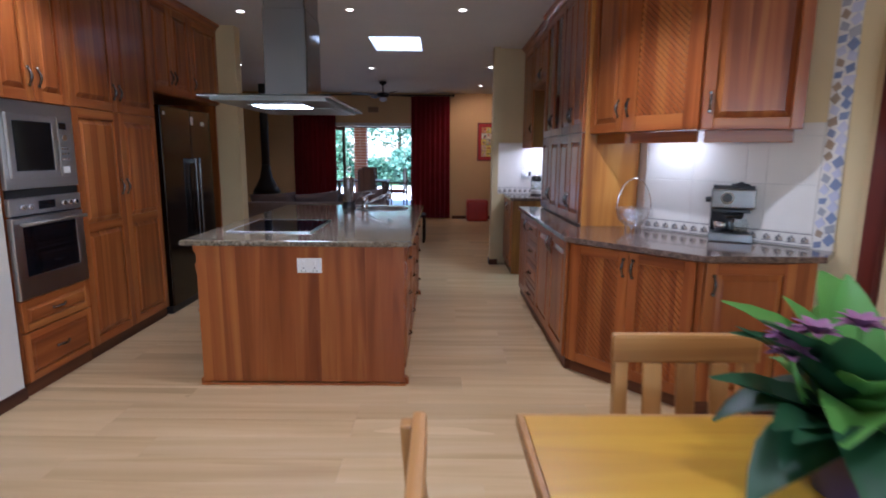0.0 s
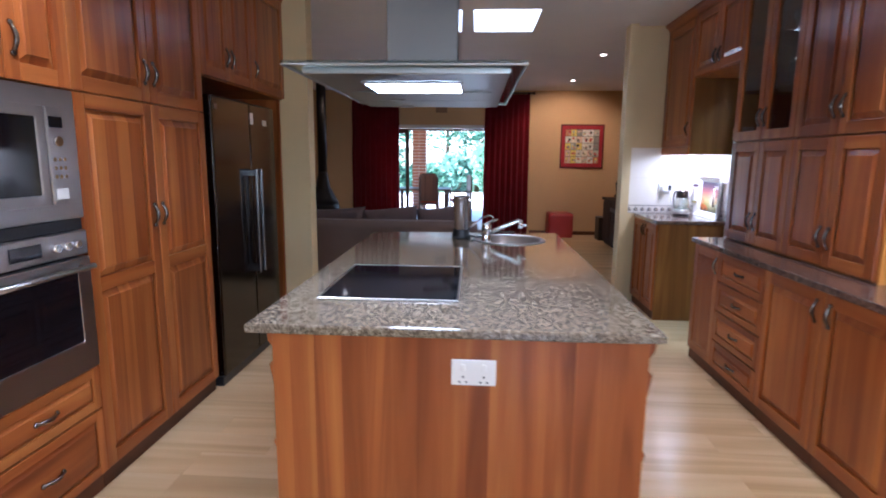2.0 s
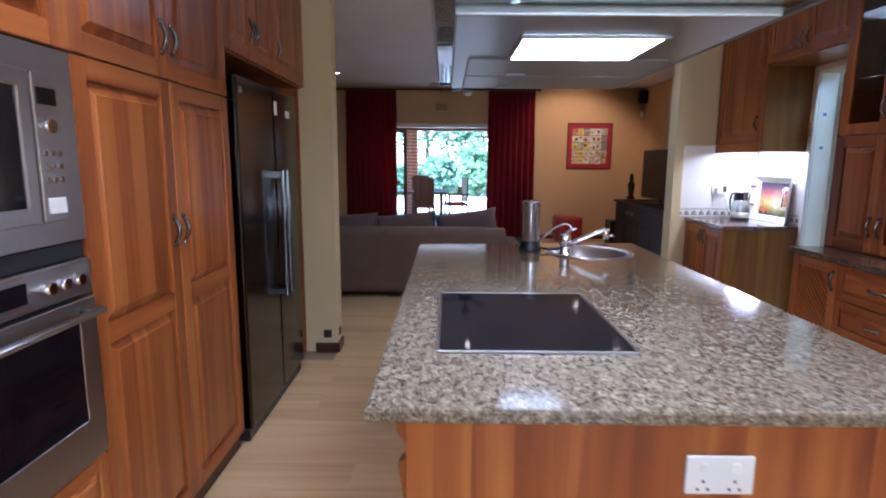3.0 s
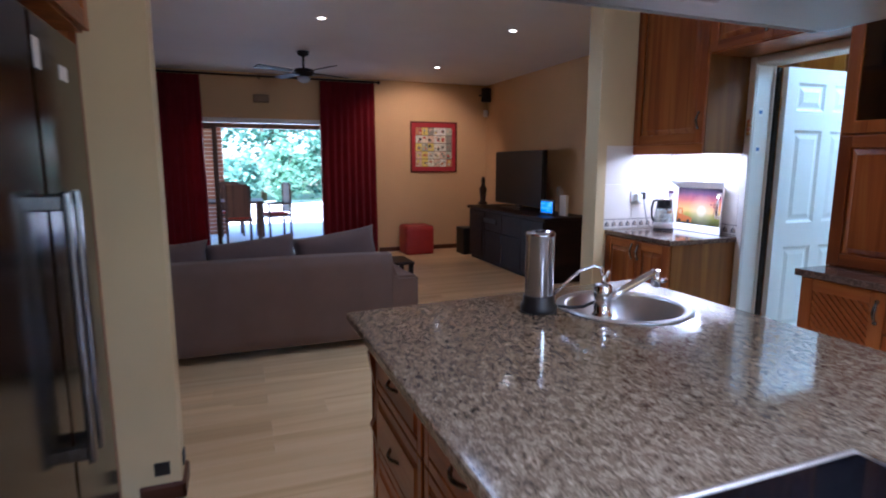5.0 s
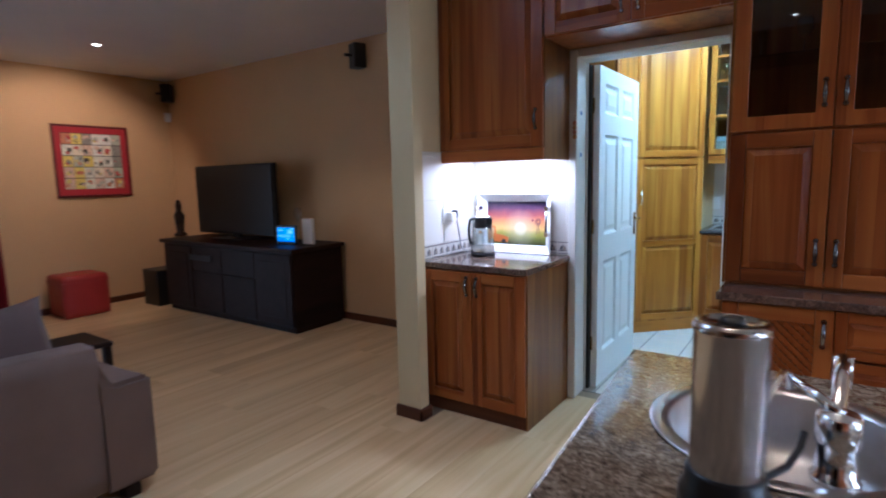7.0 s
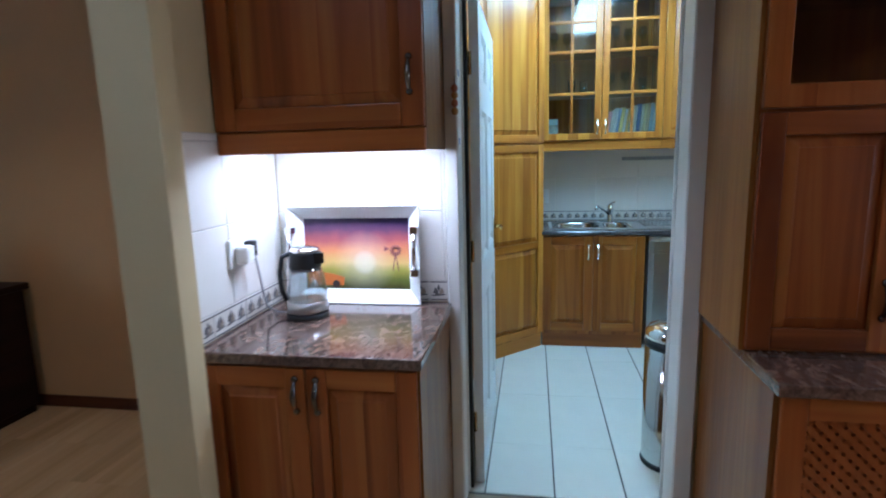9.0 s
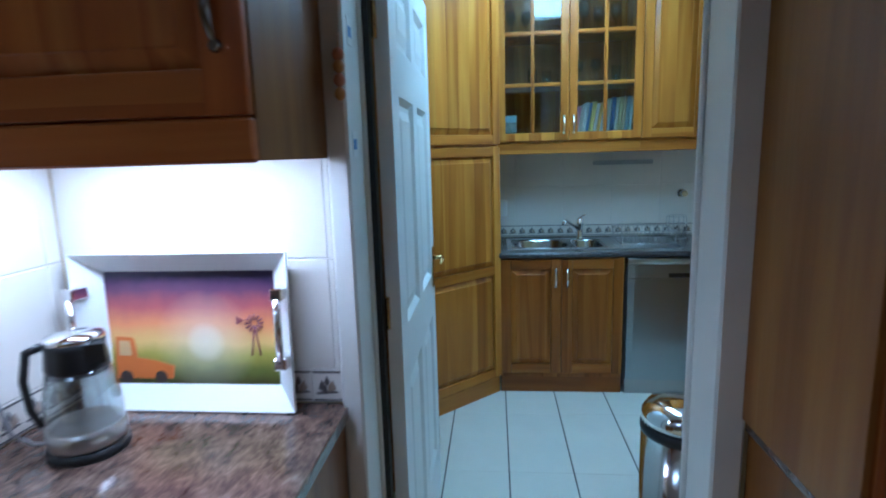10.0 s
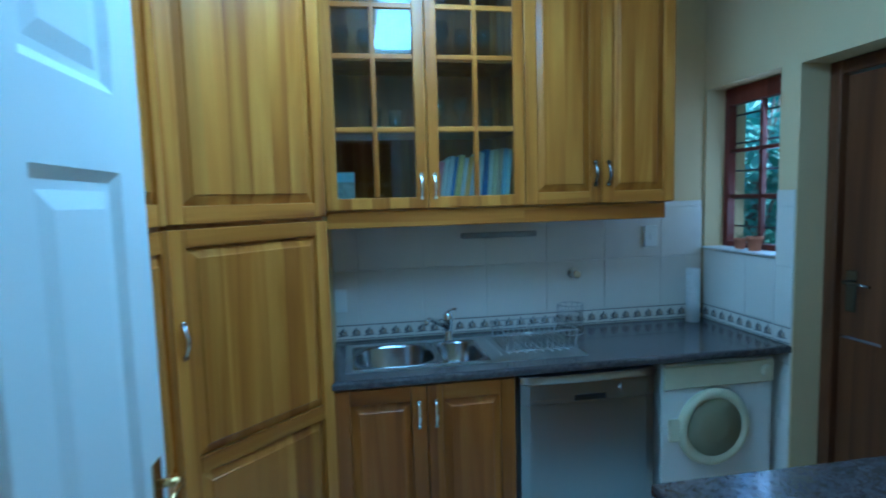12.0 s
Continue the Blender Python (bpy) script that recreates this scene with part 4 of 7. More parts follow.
part("spout", tube(bmesh.new(), [(0.05, -0.02, 0.06), (0.09, -0.03, 0.10), (0.14, -0.045, 0.145), (0.19, -0.06, 0.165), (0.215, -0.067, 0.155), (0.222, -0.069, 0.125)], 0.0055, 10), chrome, wf)
part("hose", tube(bmesh.new(), [(0.06, -0.03, 0.02), (0.10, -0.05, 0.014), (0.14, -0.075, 0.02), (0.18, -0.09, 0.04), (0.2, -0.095, 0.06)], 0.006, 8), black_plastic, wf)

tap = thing("mixer_tap", pose(-0.575, 5.72, 0.9), "chrome single-lever kitchen mixer tap", "tap")
part("body", lathe(bmesh.new(), [(0.036, 0), (0.036, 0.008), (0.029, 0.014), (0.029, 0.06), (0.032, 0.066), (0.032, 0.108), (0.028, 0.116), (0.0, 0.119)], n=28), chrome, tap)
part("spout", tube(bmesh.new(), [(0.015, 0.0, 0.055), (0.08, 0.0, 0.085), (0.16, -0.005, 0.12), (0.215, -0.008, 0.143), (0.226, -0.008, 0.135)], [0.015, 0.014, 0.013, 0.013, 0.012], 12), chrome, tap)
part("lever", tube(bmesh.new(), [(0.0, 0.0, 0.112), (0.03, 0.03, 0.128), (0.075, 0.07, 0.138)], [0.011, 0.009, 0.007], 10), chrome, tap)
part("filter_adapter", tube(bmesh.new(), [(0.222, -0.008, 0.15), (0.222, -0.008, 0.09)], 0.017, 14), chrome, tap)
part("adapter_knob", tube(bmesh.new(), [(0.234, -0.008, 0.11), (0.268, -0.012, 0.112)], 0.009, 10), chrome, tap)

# ---- cooker hood over the hob ----
hd = thing("cooker_hood", pose(-0.885, 4.47, 0), "stainless steel and glass island cooker hood, lit", "cooker hood")
HZ = 1.72
HW, HL = 0.385, 0.635
part("chimney", boxed(-0.105, 0.15, -0.24, 0.17, HZ + 0.05, CEIL, 0.003), chimney_steel, hd, "brushed steel chimney")
part("chimney_sleeve", boxed(-0.111, 0.156, -0.246, 0.176, HZ + 0.05, 2.3, 0.003), chimney_steel, hd)
mirror_steel = plain_mat("polished_chimney_side", (0.2, 0.2, 0.21), 0.06, 1.0, var=0.05, bumpy=0.0)
part("polished_side", boxed(0.1565, 0.158, -0.225, 0.155, HZ + 0.065, 2.295, 0.0005), mirror_steel, hd, "polished dark chimney side")
part("polished_side", boxed(0.1505, 0.152, -0.22, 0.15, 2.305, CEIL - 0.002, 0.0005), mirror_steel, hd, "polished dark chimney side")
bm = prism(bmesh.new(), [(-0.335, -0.57), (0.335, -0.57), (0.335, 0.57), (-0.335, 0.57)], HZ - 0.012, HZ + 0.011, 0, 0.006)
hs = part("filter_housing", bm, hood_steel, hd)
for y0, y1 in ((-0.1, 0.2), (0.215, 0.53)):
    fl = part("grease_filter", boxed(-0.29, 0.29, y0, y1, HZ - 0.0165, HZ - 0.0125, 0.0015), filter_panel, hs)
    part("filter_latch", boxed(-0.16, -0.09, (y0 + y1) / 2 + 0.08, (y0 + y1) / 2 + 0.1, HZ - 0.024, HZ - 0.0168, 0.003), steel, fl)
part("light_surround", ring(bmesh.new(), -0.18, 0.18, -0.405, -0.105, 0.012, HZ - 0.021, HZ - 0.0125, True), steel, hs)
part("light_panel", boxed(-0.166, 0.166, -0.391, -0.119, HZ - 0.019, HZ - 0.0128), hood_glow, hd, "lit white lamp panel")
part("glass_canopy", boxed(-HW, HW, -HL, HL, HZ + 0.0115, HZ + 0.0205, 0.002), hood_glass, hd, "clear glass canopy plate")
part("collar", boxed(-0.14, 0.18, -0.28, 0.21, HZ + 0.021, HZ + 0.06, 0.006), hood_steel, hd)
part("rim", ring(bmesh.new(), -HW - 0.001, HW + 0.001, -HL - 0.001, HL + 0.001, 0.006, HZ + 0.004, HZ + 0.0112, True), hood_steel, hd)

# ---- right side: dresser base units ----
RX = 0.965
RD = 0.6


def base_unit(name, y_far, w, label, group="base units under the dresser"):
    t = thing(name, pose(RX, y_far, 0, 0, 0, -90), label, "cabinet", group)
    carcass(t, w, RD, 0.08, 0.865)
    plinth(t, w, RD)
    return t


u = base_unit("lattice_cabinet", 6.10, 0.40, "cherry wood base cabinet with lattice door")
cab_door(u, 0, 0.40, 0.085, 0.86, style="lattice", handle=(0.365, 0.76))
part("side_panel", boxed(-0.012, -0.0005, 0.0, RD, 0.0, 0.865), shaded_side_wood, u)
u = base_unit("drawer_cabinet", 5.70, 0.57, "cherry wood base cabinet with four drawers")
for z0, z1 in ((0.085, 0.27), (0.275, 0.47), (0.475, 0.665), (0.67, 0.86)):
    drawer(u, 0, 0.57, z0, z1)
u = base_unit("base_cabinet", 5.13, 0.52, "cherry wood base cabinet with raised panel door")
cab_door(u, 0, 0.52, 0.085, 0.86, handle=(0.47, 0.76))
u = base_unit("base_cabinet", 4.61, 0.52, "cherry wood base cabinet with raised panel door")
cab_door(u, 0, 0.52, 0.085, 0.86, handle=(0.05, 0.76))
# slanting corner unit and the end unit
DA, DB = Vector((0.965, 4.07)), Vector((1.52, 3.43))
DLEN = (DB - DA).length
u = thing("corner_cabinet", pose(DA.x, DA.y, 0, 0, 0, math.degrees(math.atan2(DB.y - DA.y, DB.x - DA.x))), "cherry wood corner cabinet with two lattice doors", "cabinet", "base units under the dresser")
bm = bmesh.new()
prism(bm, [(0.0, 0.001), (DLEN, 0.001), (DLEN - 0.05, 0.3), (0.05, 0.3)], 0.08, 0.865)
part("body", bm, list(KIT), u)
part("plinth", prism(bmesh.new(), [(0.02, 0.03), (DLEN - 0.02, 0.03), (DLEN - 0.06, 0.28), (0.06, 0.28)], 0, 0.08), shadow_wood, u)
cab_door(u, 0.03, 0.03 + (DLEN - 0.06) / 2, 0.085, 0.86, style="lattice", handle=(DLEN / 2 - 0.03, 0.76))
cab_door(u, 0.03 + (DLEN - 0.06) / 2, DLEN - 0.03, 0.085, 0.86, style="lattice", handle=(DLEN / 2 + 0.03, 0.76))
u = thing("end_cabinet", pose(1.525, 3.43, 0), "cherry wood end cabinet with raised panel door", "cabinet", "base units under the dresser")
carcass(u, 0.6, 0.4, 0.08, 0.865)
plinth(u, 0.6, 0.38)
cab_door(u, 0, 0.48, 0.085, 0.86, handle=(0.045, 0.74))
bm = prism(bmesh.new(), [(0.92, 6.12), (0.92, 4.05), (1.5, 3.385), (2.14, 3.385), (2.3, 3.56), (2.045, 3.86), (1.565, 4.47), (1.565, 6.12)], 0.8655, 0.9, 0, 0.006)
solid("dresser_worktop", bm, dark_granite, "polished dark brown granite worktop along the wall", "worktop")

# tall dresser standing on the worktop
TX = 1.165
dr = thing("dresser", pose(TX, 6.12, 0.9, 0, 0, -90), "tall cherry wood dresser with glazed doors standing on worktop", "dresser")
W4 = 1.5
bm = bmesh.new()
t4, H4, D4 = 0.02, TOP - 0.9, 0.40
box(bm, 0, t4, 0.001, D4, 0, H4, 0.002)
box(bm, W4 - t4, W4, 0.001, D4, 0, H4, 0.002)
box(bm, W4 / 2 - 0.01, W4 / 2 + 0.01, 0.001, D4 - 0.02, 0, H4, 0.002)
box(bm, t4, W4 - t4, D4 - 0.02, D4, 0, H4)
for z in (0.0, 0.665, H4 - 0.02):
    for x0, x1 in ((t4, W4 / 2 - 0.01), (W4 / 2 + 0.01, W4 - t4)):
        box(bm, x0, x1, 0.003, D4 - 0.02, z, z + 0.02, 0, 1)
part("body", bm, list(KIT), dr)
# near side in the lit tone, far side in the shaded tone
part("side_panel", boxed(W4 + 0.0005, W4 + 0.012, 0.0, D4, 0, H4), lit_side_wood, dr)
part("side_panel", boxed(-0.012, -0.0005, 0.0, D4, 0, H4), shaded_side_wood, dr)
wd = W4 / 4
for k in range(4):
    near = (k + 1) * wd - 0.035 if k % 2 == 0 else k * wd + 0.035
    cab_door(dr, k * wd, (k + 1) * wd, 0.01, 0.672, handle=(near, 0.16))
    cab_door(dr, k * wd, (k + 1) * wd, 0.678, H4, style="glass" if k < 2 else "panel", handle=(near, 0.82))
for z in (1.0, 1.32):
    part("shelf", boxed(t4 + 0.001, W4 / 2 - 0.011, 0.04, D4 - 0.021, z, z + 0.008), clear_glass, dr)
cornice(dr, W4, H4)

# upper corner cabinets
UP = [(1.21, 4.6), (1.305, 4.21), (1.60, 3.785), (2.08, 3.62)]
UZ0 = 1.56


def upper(name, a, b, label, style, handle_far):
    a, b = Vector(a), Vector(b)
    w = (b - a).length
    t = thing(name, pose(a.x, a.y, 0, 0, 0, math.degrees(math.atan2(b.y - a.y, b.x - a.x))), label, "cabinet", "upper corner cabinets")
    part("body", prism(bmesh.new(), [(0, 0.001), (w, 0.001), (w - 0.03, 0.16), (0.06, 0.16)], UZ0 - 0.0, TOP), list(KIT), t)
    part("valance", boxed(0.03, w - 0.03, 0.03, 0.048, UZ0 - 0.07, UZ0 - 0.001, 0.003), wood_h, t)
    cab_door(t, 0.0, w, UZ0, TOP, style=style, fw=0.095 if style == "lattice" else 0.062, handle=(w - 0.04 if handle_far else 0.04, UZ0 + 0.15))
    cornice(t, w, TOP)
    return t


upper("upper_cabinet", UP[0], UP[1], "narrow cherry wood upper cabinet with panel door", "panel", True)
upper("upper_cabinet", UP[1], UP[2], "cherry wood upper corner cabinet with lattice door", "lattice", False)
ue = upper("upper_cabinet", UP[2], UP[3], "cherry wood upper end cabinet with panel door", "panel", False)
strip = thing("under_cabinet_light", pose(1.63, 4.2, 1.545, 0, 0, -55), "lit strip lamp below the upper cabinets", "lamp")
part("strip", boxed(-0.15, 0.15, -0.02, 0.02, 0.0, 0.012), strip_glow, strip)

# bridge cabinet over the doorway and the coffee nook cabinets
bc = thing("bridge_cabinet", pose(1.2, 7.035, 0, 0, 0, -90), "cherry wood cabinet bridging above the doorway", "cabinet")
part("body", boxed(0, 0.912, 0.001, 0.355, 2.14, TOP, 0.002), list(KIT), bc)
cab_door(bc, 0, 0.456, 2.145, TOP, handle=(0.41, 2.25))
cab_door(bc, 0.456, 0.912, 2.145, TOP, handle=(0.49, 2.25))
cornice(bc, 0.912, TOP)
nc = thing("nook_wall_cabinet", pose(1.2, 7.725, 0, 0, 0, -90), "cherry wood wall cabinet above the coffee nook", "cabinet")
part("body", boxed(0, 0.675, 0.001, 0.375, 1.56, TOP, 0.002), list(KIT), nc)
part("side_panel", boxed(0.6755, 0.685, 0.0, 0.355, 1.5, 2.139), shaded_side_wood, nc)
part("valance", boxed(0.002, 0.685, -0.02, 0.0, 1.497, 1.565, 0.004), wood_h, nc)
cab_door(nc, 0, 0.685, 1.567, TOP, fw=0.07, handle=(0.64, 1.72))
cornice(nc, 0.685, TOP)
st = thing("under_cabinet_light", pose(1.36, 7.36, 1.548), "lit strip lamp below the nook cabinet", "lamp")
part("strip", boxed(-0.025, 0.025, -0.26, 0.26, 0.0, 0.012), strip_glow, st)

nb = thing("nook_base_cabinet", pose(0.985, 7.725, 0, 0, 0, -90), "cherry wood base cabinet of the coffee nook", "cabinet")
carcass(nb, 0.675, 0.565, 0.08, 0.881)
plinth(nb, 0.675, 0.56)
part("side_panel", boxed(0.6755, 0.685, 0.0, 0.566, 0.0, 0.881), shaded_side_wood, nb)
cab_door(nb, 0, 0.343, 0.085, 0.876, handle=(0.31, 0.79))
cab_door(nb, 0.343, 0.68, 0.085, 0.876, handle=(0.376, 0.79))
solid("nook_worktop", prism(bmesh.new(), [(0.955, 7.727), (0.955, 7.03), (1.553, 7.03), (1.553, 7.046), (1.574, 7.046), (1.574, 7.725)], 0.8815, 0.916, 0, 0.006), dark_granite, "polished dark brown granite nook worktop", "worktop")

# ---- scullery ----
SX = 3.66
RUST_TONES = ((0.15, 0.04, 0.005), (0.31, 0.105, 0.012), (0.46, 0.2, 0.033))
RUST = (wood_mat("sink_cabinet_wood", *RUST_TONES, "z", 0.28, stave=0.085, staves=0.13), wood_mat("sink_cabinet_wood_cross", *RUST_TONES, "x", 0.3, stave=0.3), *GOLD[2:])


def scullery_unit(name, y_far, w, label, depth=0.58):
    return thing(name, pose(SX, y_far, 0, 0, 0, -90), label, "cabinet", "scullery base units")


u = scullery_unit("sink_cabinet", 6.65, 0.74, "reddish brown wood sink cabinet with two panel doors")
bm = bmesh.new()
for x0, x1, y0, y1, z0, z1 in ((0, 0.018, 0.001, 0.58, 0.1, 0.865), (0.722, 0.74, 0.001, 0.58, 0.1, 0.865), (0.018, 0.722, 0.001, 0.58, 0.1, 0.118), (0.018, 0.722, 0.001, 0.02, 0.118, 0.865)):
    box(bm, x0, x1, y0, y1, z0, z1)
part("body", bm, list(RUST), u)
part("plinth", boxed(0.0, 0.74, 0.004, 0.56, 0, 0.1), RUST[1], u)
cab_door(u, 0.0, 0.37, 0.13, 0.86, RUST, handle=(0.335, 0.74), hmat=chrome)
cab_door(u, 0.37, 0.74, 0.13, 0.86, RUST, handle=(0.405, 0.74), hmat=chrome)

dw = thing("dishwasher", pose(SX - 0.005, 5.895, 0, 0, 0, -90), "brushed steel dishwasher under the scullery worktop", "dishwasher")
part("body", boxed(0.005, 0.605, 0.02, 0.57, 0.02, 0.85), grey_plastic, dw)


def bowed(z0, z1, out, bev, x0=0.005, x1=0.605, back=0.018):
    """A panel whose front swells gently outward across its width."""
    pts = [(x0, back), (x0, -out + 0.006)]
    for k in range(1, 16):
        f = k / 16
        pts.append((x0 + (x1 - x0) * f, -out - 0.013 * (1 - (2 * f - 1) ** 2)))
    bm = prism(bmesh.new(), pts + [(x1, -out + 0.006), (x1, back)], z0, z1, 0, bev)
    for f in bm.faces:
        f.smooth = len(f.verts) == 4 and abs(f.normal.z) < 0.3 and f.normal.y < -0.5
    return bm


part("door", bowed(0.1, 0.735, 0.02, 0), pale_steel, dw)
cp = part("control_panel", bowed(0.738, 0.822, 0.021, 0), pale_steel, dw)
part("handle", boxed(0.235, 0.375, -0.036, -0.03, 0.745, 0.77, 0.001), black_plastic, cp, "dark recessed handle")
part("marks", boxed(0.06, 0.2, -0.0328, -0.02, 0.752, 0.757), steel, cp)
part("button", rod(bmesh.new(), (0.44, -0.022, 0.79), (0.44, -0.036, 0.79), 0.009), grey_plastic, cp)
part("top_strip", bowed(0.827, 0.858, 0.027, 0.004, 0.003, 0.607), steel, dw)
part("plinth", boxed(0.005, 0.605, 0.0, 0.02, 0.0, 0.095), steel, dw)

td = thing("tumble_dryer", pose(SX + 0.01, 5.235, 0, 0, 0, -90), "white tumble dryer with cream round door", "tumble dryer")
part("body", boxed(0.0, 0.555, 0.0, 0.55, 0.01, 0.85, 0.012, 2), white_plastic, td)
cp = part("control_panel", boxed(0.004, 0.551, -0.014, -0.0005, 0.735, 0.84, 0.006), cream_plastic, td)
part("dial", rod(bmesh.new(), (0.505, -0.014, 0.79), (0.505, -0.034, 0.79), 0.028, 0.024, 24), cream_plastic, cp)
bm = bmesh.new()
lathe(bm, [(0.175, 0.0), (0.18, 0.012), (0.165, 0.03), (0.145, 0.032), (0.135, 0.02), (0.0, 0.014)], n=48, close=False)
d = part("door", bm, cream_plastic, td, "cream plastic round door with grille", m=pose(0.25, 0.0, 0.55, 90, 0, 0))
bm = bmesh.new()
for k in range(-10, 11):
    x = k * 0.0125
    hgt = math.sqrt(max(0.13 ** 2 - x * x, 0))
    if hgt > 0.01:
        box(bm, x - 0.003, x + 0.003, -hgt, hgt, 0.0145, 0.0195)
grille_mat = plain_mat("cream_grille", (0.3, 0.28, 0.17), 0.5)
part("grille", bm, grille_mat, d)
part("mesh_disc", lathe(bmesh.new(), [(0.132, 0.0205), (0.132, 0.0222), (0.0, 0.0165)], n=40, close=False), grille_mat, d, "olive grey mesh disc")
part("latch", boxed(-0.03, 0.02, -0.05, 0.05, 0.0, 0.02, 0.004), cream_plastic, td, m=pose(0.06, -0.001, 0.55, 90, 0, 0))

# worktop with a hole for the bowls
bm = bmesh.new()
WY0, WY1 = 4.625, 6.655
HX0, HX1, HY0, HY1 = 3.76, 4.13, 5.975, 6.575
for x0, x1, y0, y1 in ((3.645, HX0, WY0, WY1), (HX1, 4.274, WY0, WY1), (HX0, HX1, WY0, HY0), (HX0, HX1, HY1, WY1)):
    box(bm, x0, x1, y0, y1, 0.8655, 0.9)
profile(bm, [(3.645, 0.8655), (3.633, 0.868), (3.628, 0.876), (3.628, 0.89), (3.633, 0.898), (3.645, 0.9)], WY0, WY1, "y")
bmesh.ops.remove_doubles(bm, verts=bm.verts, dist=0.0004)
solid("scullery_worktop", bm, laminate_top, "dark speckled worktop with rounded edge", "worktop")


def bowl(x0, x1, y0, y1, depth, r=0.06, z=0.0):
    bm = bmesh.new()
    def ring(ins, zz, rr):
        pts = []
        for cx, cy, a0 in ((x1 - rr, y1 - rr, 0), (x0 + rr, y1 - rr, 90), (x0 + rr, y0 + rr, 180), (x1 - rr, y0 + rr, 270)):
            for k in range(7):
                a = radians(a0 + k * 15)
                pts.append((cx + (rr - ins) * math.cos(a), cy + (rr - ins) * math.sin(a), zz))
        return [bm.verts.new(p) for p in pts]
    rows = [ring(-0.012, z + 0.001, 0.02), ring(-0.012, z + 0.004, 0.02), ring(0.0, z + 0.004, r), ring(0.006, z - 0.01, r), ring(0.014, z - depth + 0.02, r), ring(0.035, z - depth, r)]
    n = len(rows[0])
    for a, b in zip(rows, rows[1:]):
        for k in range(n):
            bm.faces.new((a[k], a[(k + 1) % n], b[(k + 1) % n], b[k])).smooth = True
    bm.faces.new(rows[-1])
    return bm


ss = thing("scullery_sink", pose(0, 0, 0.9), "stainless steel one-and-a-half bowl sink with drainer", "sink")
part("large_bowl", bowl(3.775, 4.115, 6.205, 6.56, 0.15, 0.13), shaded_bowl_steel, ss)
part("small_bowl", bowl(3.775, 4.115, 5.99, 6.18, 0.11, 0.085), shaded_bowl_steel, ss)
bm = bmesh.new()
for x0, x1, y0, y1 in ((3.73, 3.7625, 5.55, 6.6), (4.1275, 4.165, 5.55, 6.6), (3.7625, 4.1275, 6.5725, 6.6), (3.7625, 4.1275, 6.1925, 6.193), (3.7625, 4.1275, 5.55, 5.977)):
    box(bm, x0, x1, y0, y1, 0.0008, 0.0038)
for k in range(9):
    rod(bm, (3.82, 5.6 + k * 0.04, 0.004), (4.08, 5.6 + k * 0.04, 0.004), 0.004, n=8)
part("drainer", bm, sink_steel, ss)
tp = thing("scullery_tap", pose(4.14, 6.1, 0.9), "chrome mixer tap behind the scullery sink", "tap")
part("body", lathe(bmesh.new(), [(0.026, 0.001), (0.026, 0.01), (0.02, 0.018), (0.02, 0.09), (0.024, 0.1), (0.024, 0.135), (0.01, 0.15)], n=20), chrome, tp)
part("spout", tube(bmesh.new(), [(-0.01, 0.01, 0.07), (-0.07, 0.06, 0.11), (-0.13, 0.11, 0.145), (-0.15, 0.125, 0.14), (-0.155, 0.13, 0.12)], 0.011, 10), chrome, tp)
part("lever", tube(bmesh.new(), [(0, 0, 0.145), (-0.03, -0.01, 0.165), (-0.07, -0.025, 0.172)], 0.006, 8), chrome, tp)
rk = thing("dish_rack", pose(3.98, 5.72, 0.9), "chrome wire dish rack on the drainer", "dish rack")
bm = bmesh.new()
for z in (0.012, 0.09):
    loop = [(-0.14, -0.17, z), (0.14, -0.17, z), (0.14, 0.17, z), (-0.14, 0.17, z), (-0.14, -0.17, z)]
    for a, b in zip(loop, loop[1:]):
        rod(bm, a, b, 0.003, n=6)
for k in range(13):
    y = -0.16 + k * 0.0267
    tube(bm, [(-0.14, y, 0.09), (-0.13, y, 0.012), (0.13, y, 0.012), (0.14, y, 0.09)], 0.0022, 6)
for sx_, sy_ in ((-1, -1), (1, -1), (1, 1), (-1, 1)):
    rod(bm, (sx_ * 0.13, sy_ * 0.16, 0.0045), (sx_ * 0.14, sy_ * 0.17, 0.09), 0.003, n=6)
tagged(part("wire", bm, steel, rk), kind="stuff")
cb = thing("cutlery_basket", pose(4.12, 5.47, 0.9), "chrome wire cutlery basket on the worktop", "basket")
bm = bmesh.new()
for z in (0.004, 0.05, 0.1, 0.15):
    lathe(bm, [(0.063, z - 0.002), (0.066, z), (0.063, z + 0.002), (0.060, z), (0.063, z - 0.002)], n=20, close=False)
for k in range(12):
    a = k * math.pi / 6
    rod(bm, (0.063 * math.cos(a), 0.063 * math.sin(a), 0.002), (0.063 * math.cos(a), 0.063 * math.sin(a), 0.15), 0.0018, n=6)
tagged(part("wire", bm, steel, cb), kind="stuff")

# corner pantry set aslant
q = thing("corner_pantry", pose(3.22, 7.095, 0, 0, 0, -45), "golden wood corner pantry with tall panel doors", "cabinet", "scullery tall units")
PW = 0.62
part("body", prism(bmesh.new(), [(0, 0.001), (PW, 0.001), (PW, 0.4), (0.0, 0.4)], 0.1, TOP), list(GOLD), q)
part("plinth", boxed(0, PW, 0.004, 0.38, 0, 0.1), gold_wood_h, q)
cab_door(q, 0.0, PW, 0.115, 1.535, GOLD, rails=(0.80,), handle=(0.03, 1.2), fw=0.055, hmat=chrome)
cab_door(q, 0.0, PW, 1.545, TOP, GOLD, fw=0.055)
cornice(q, PW, TOP, GOLD)
q2 = thing("pantry_side_cabinet", pose(2.58, 7.1, 0), "golden wood tall cabinet beside the corner pantry", "cabinet", "scullery tall units")
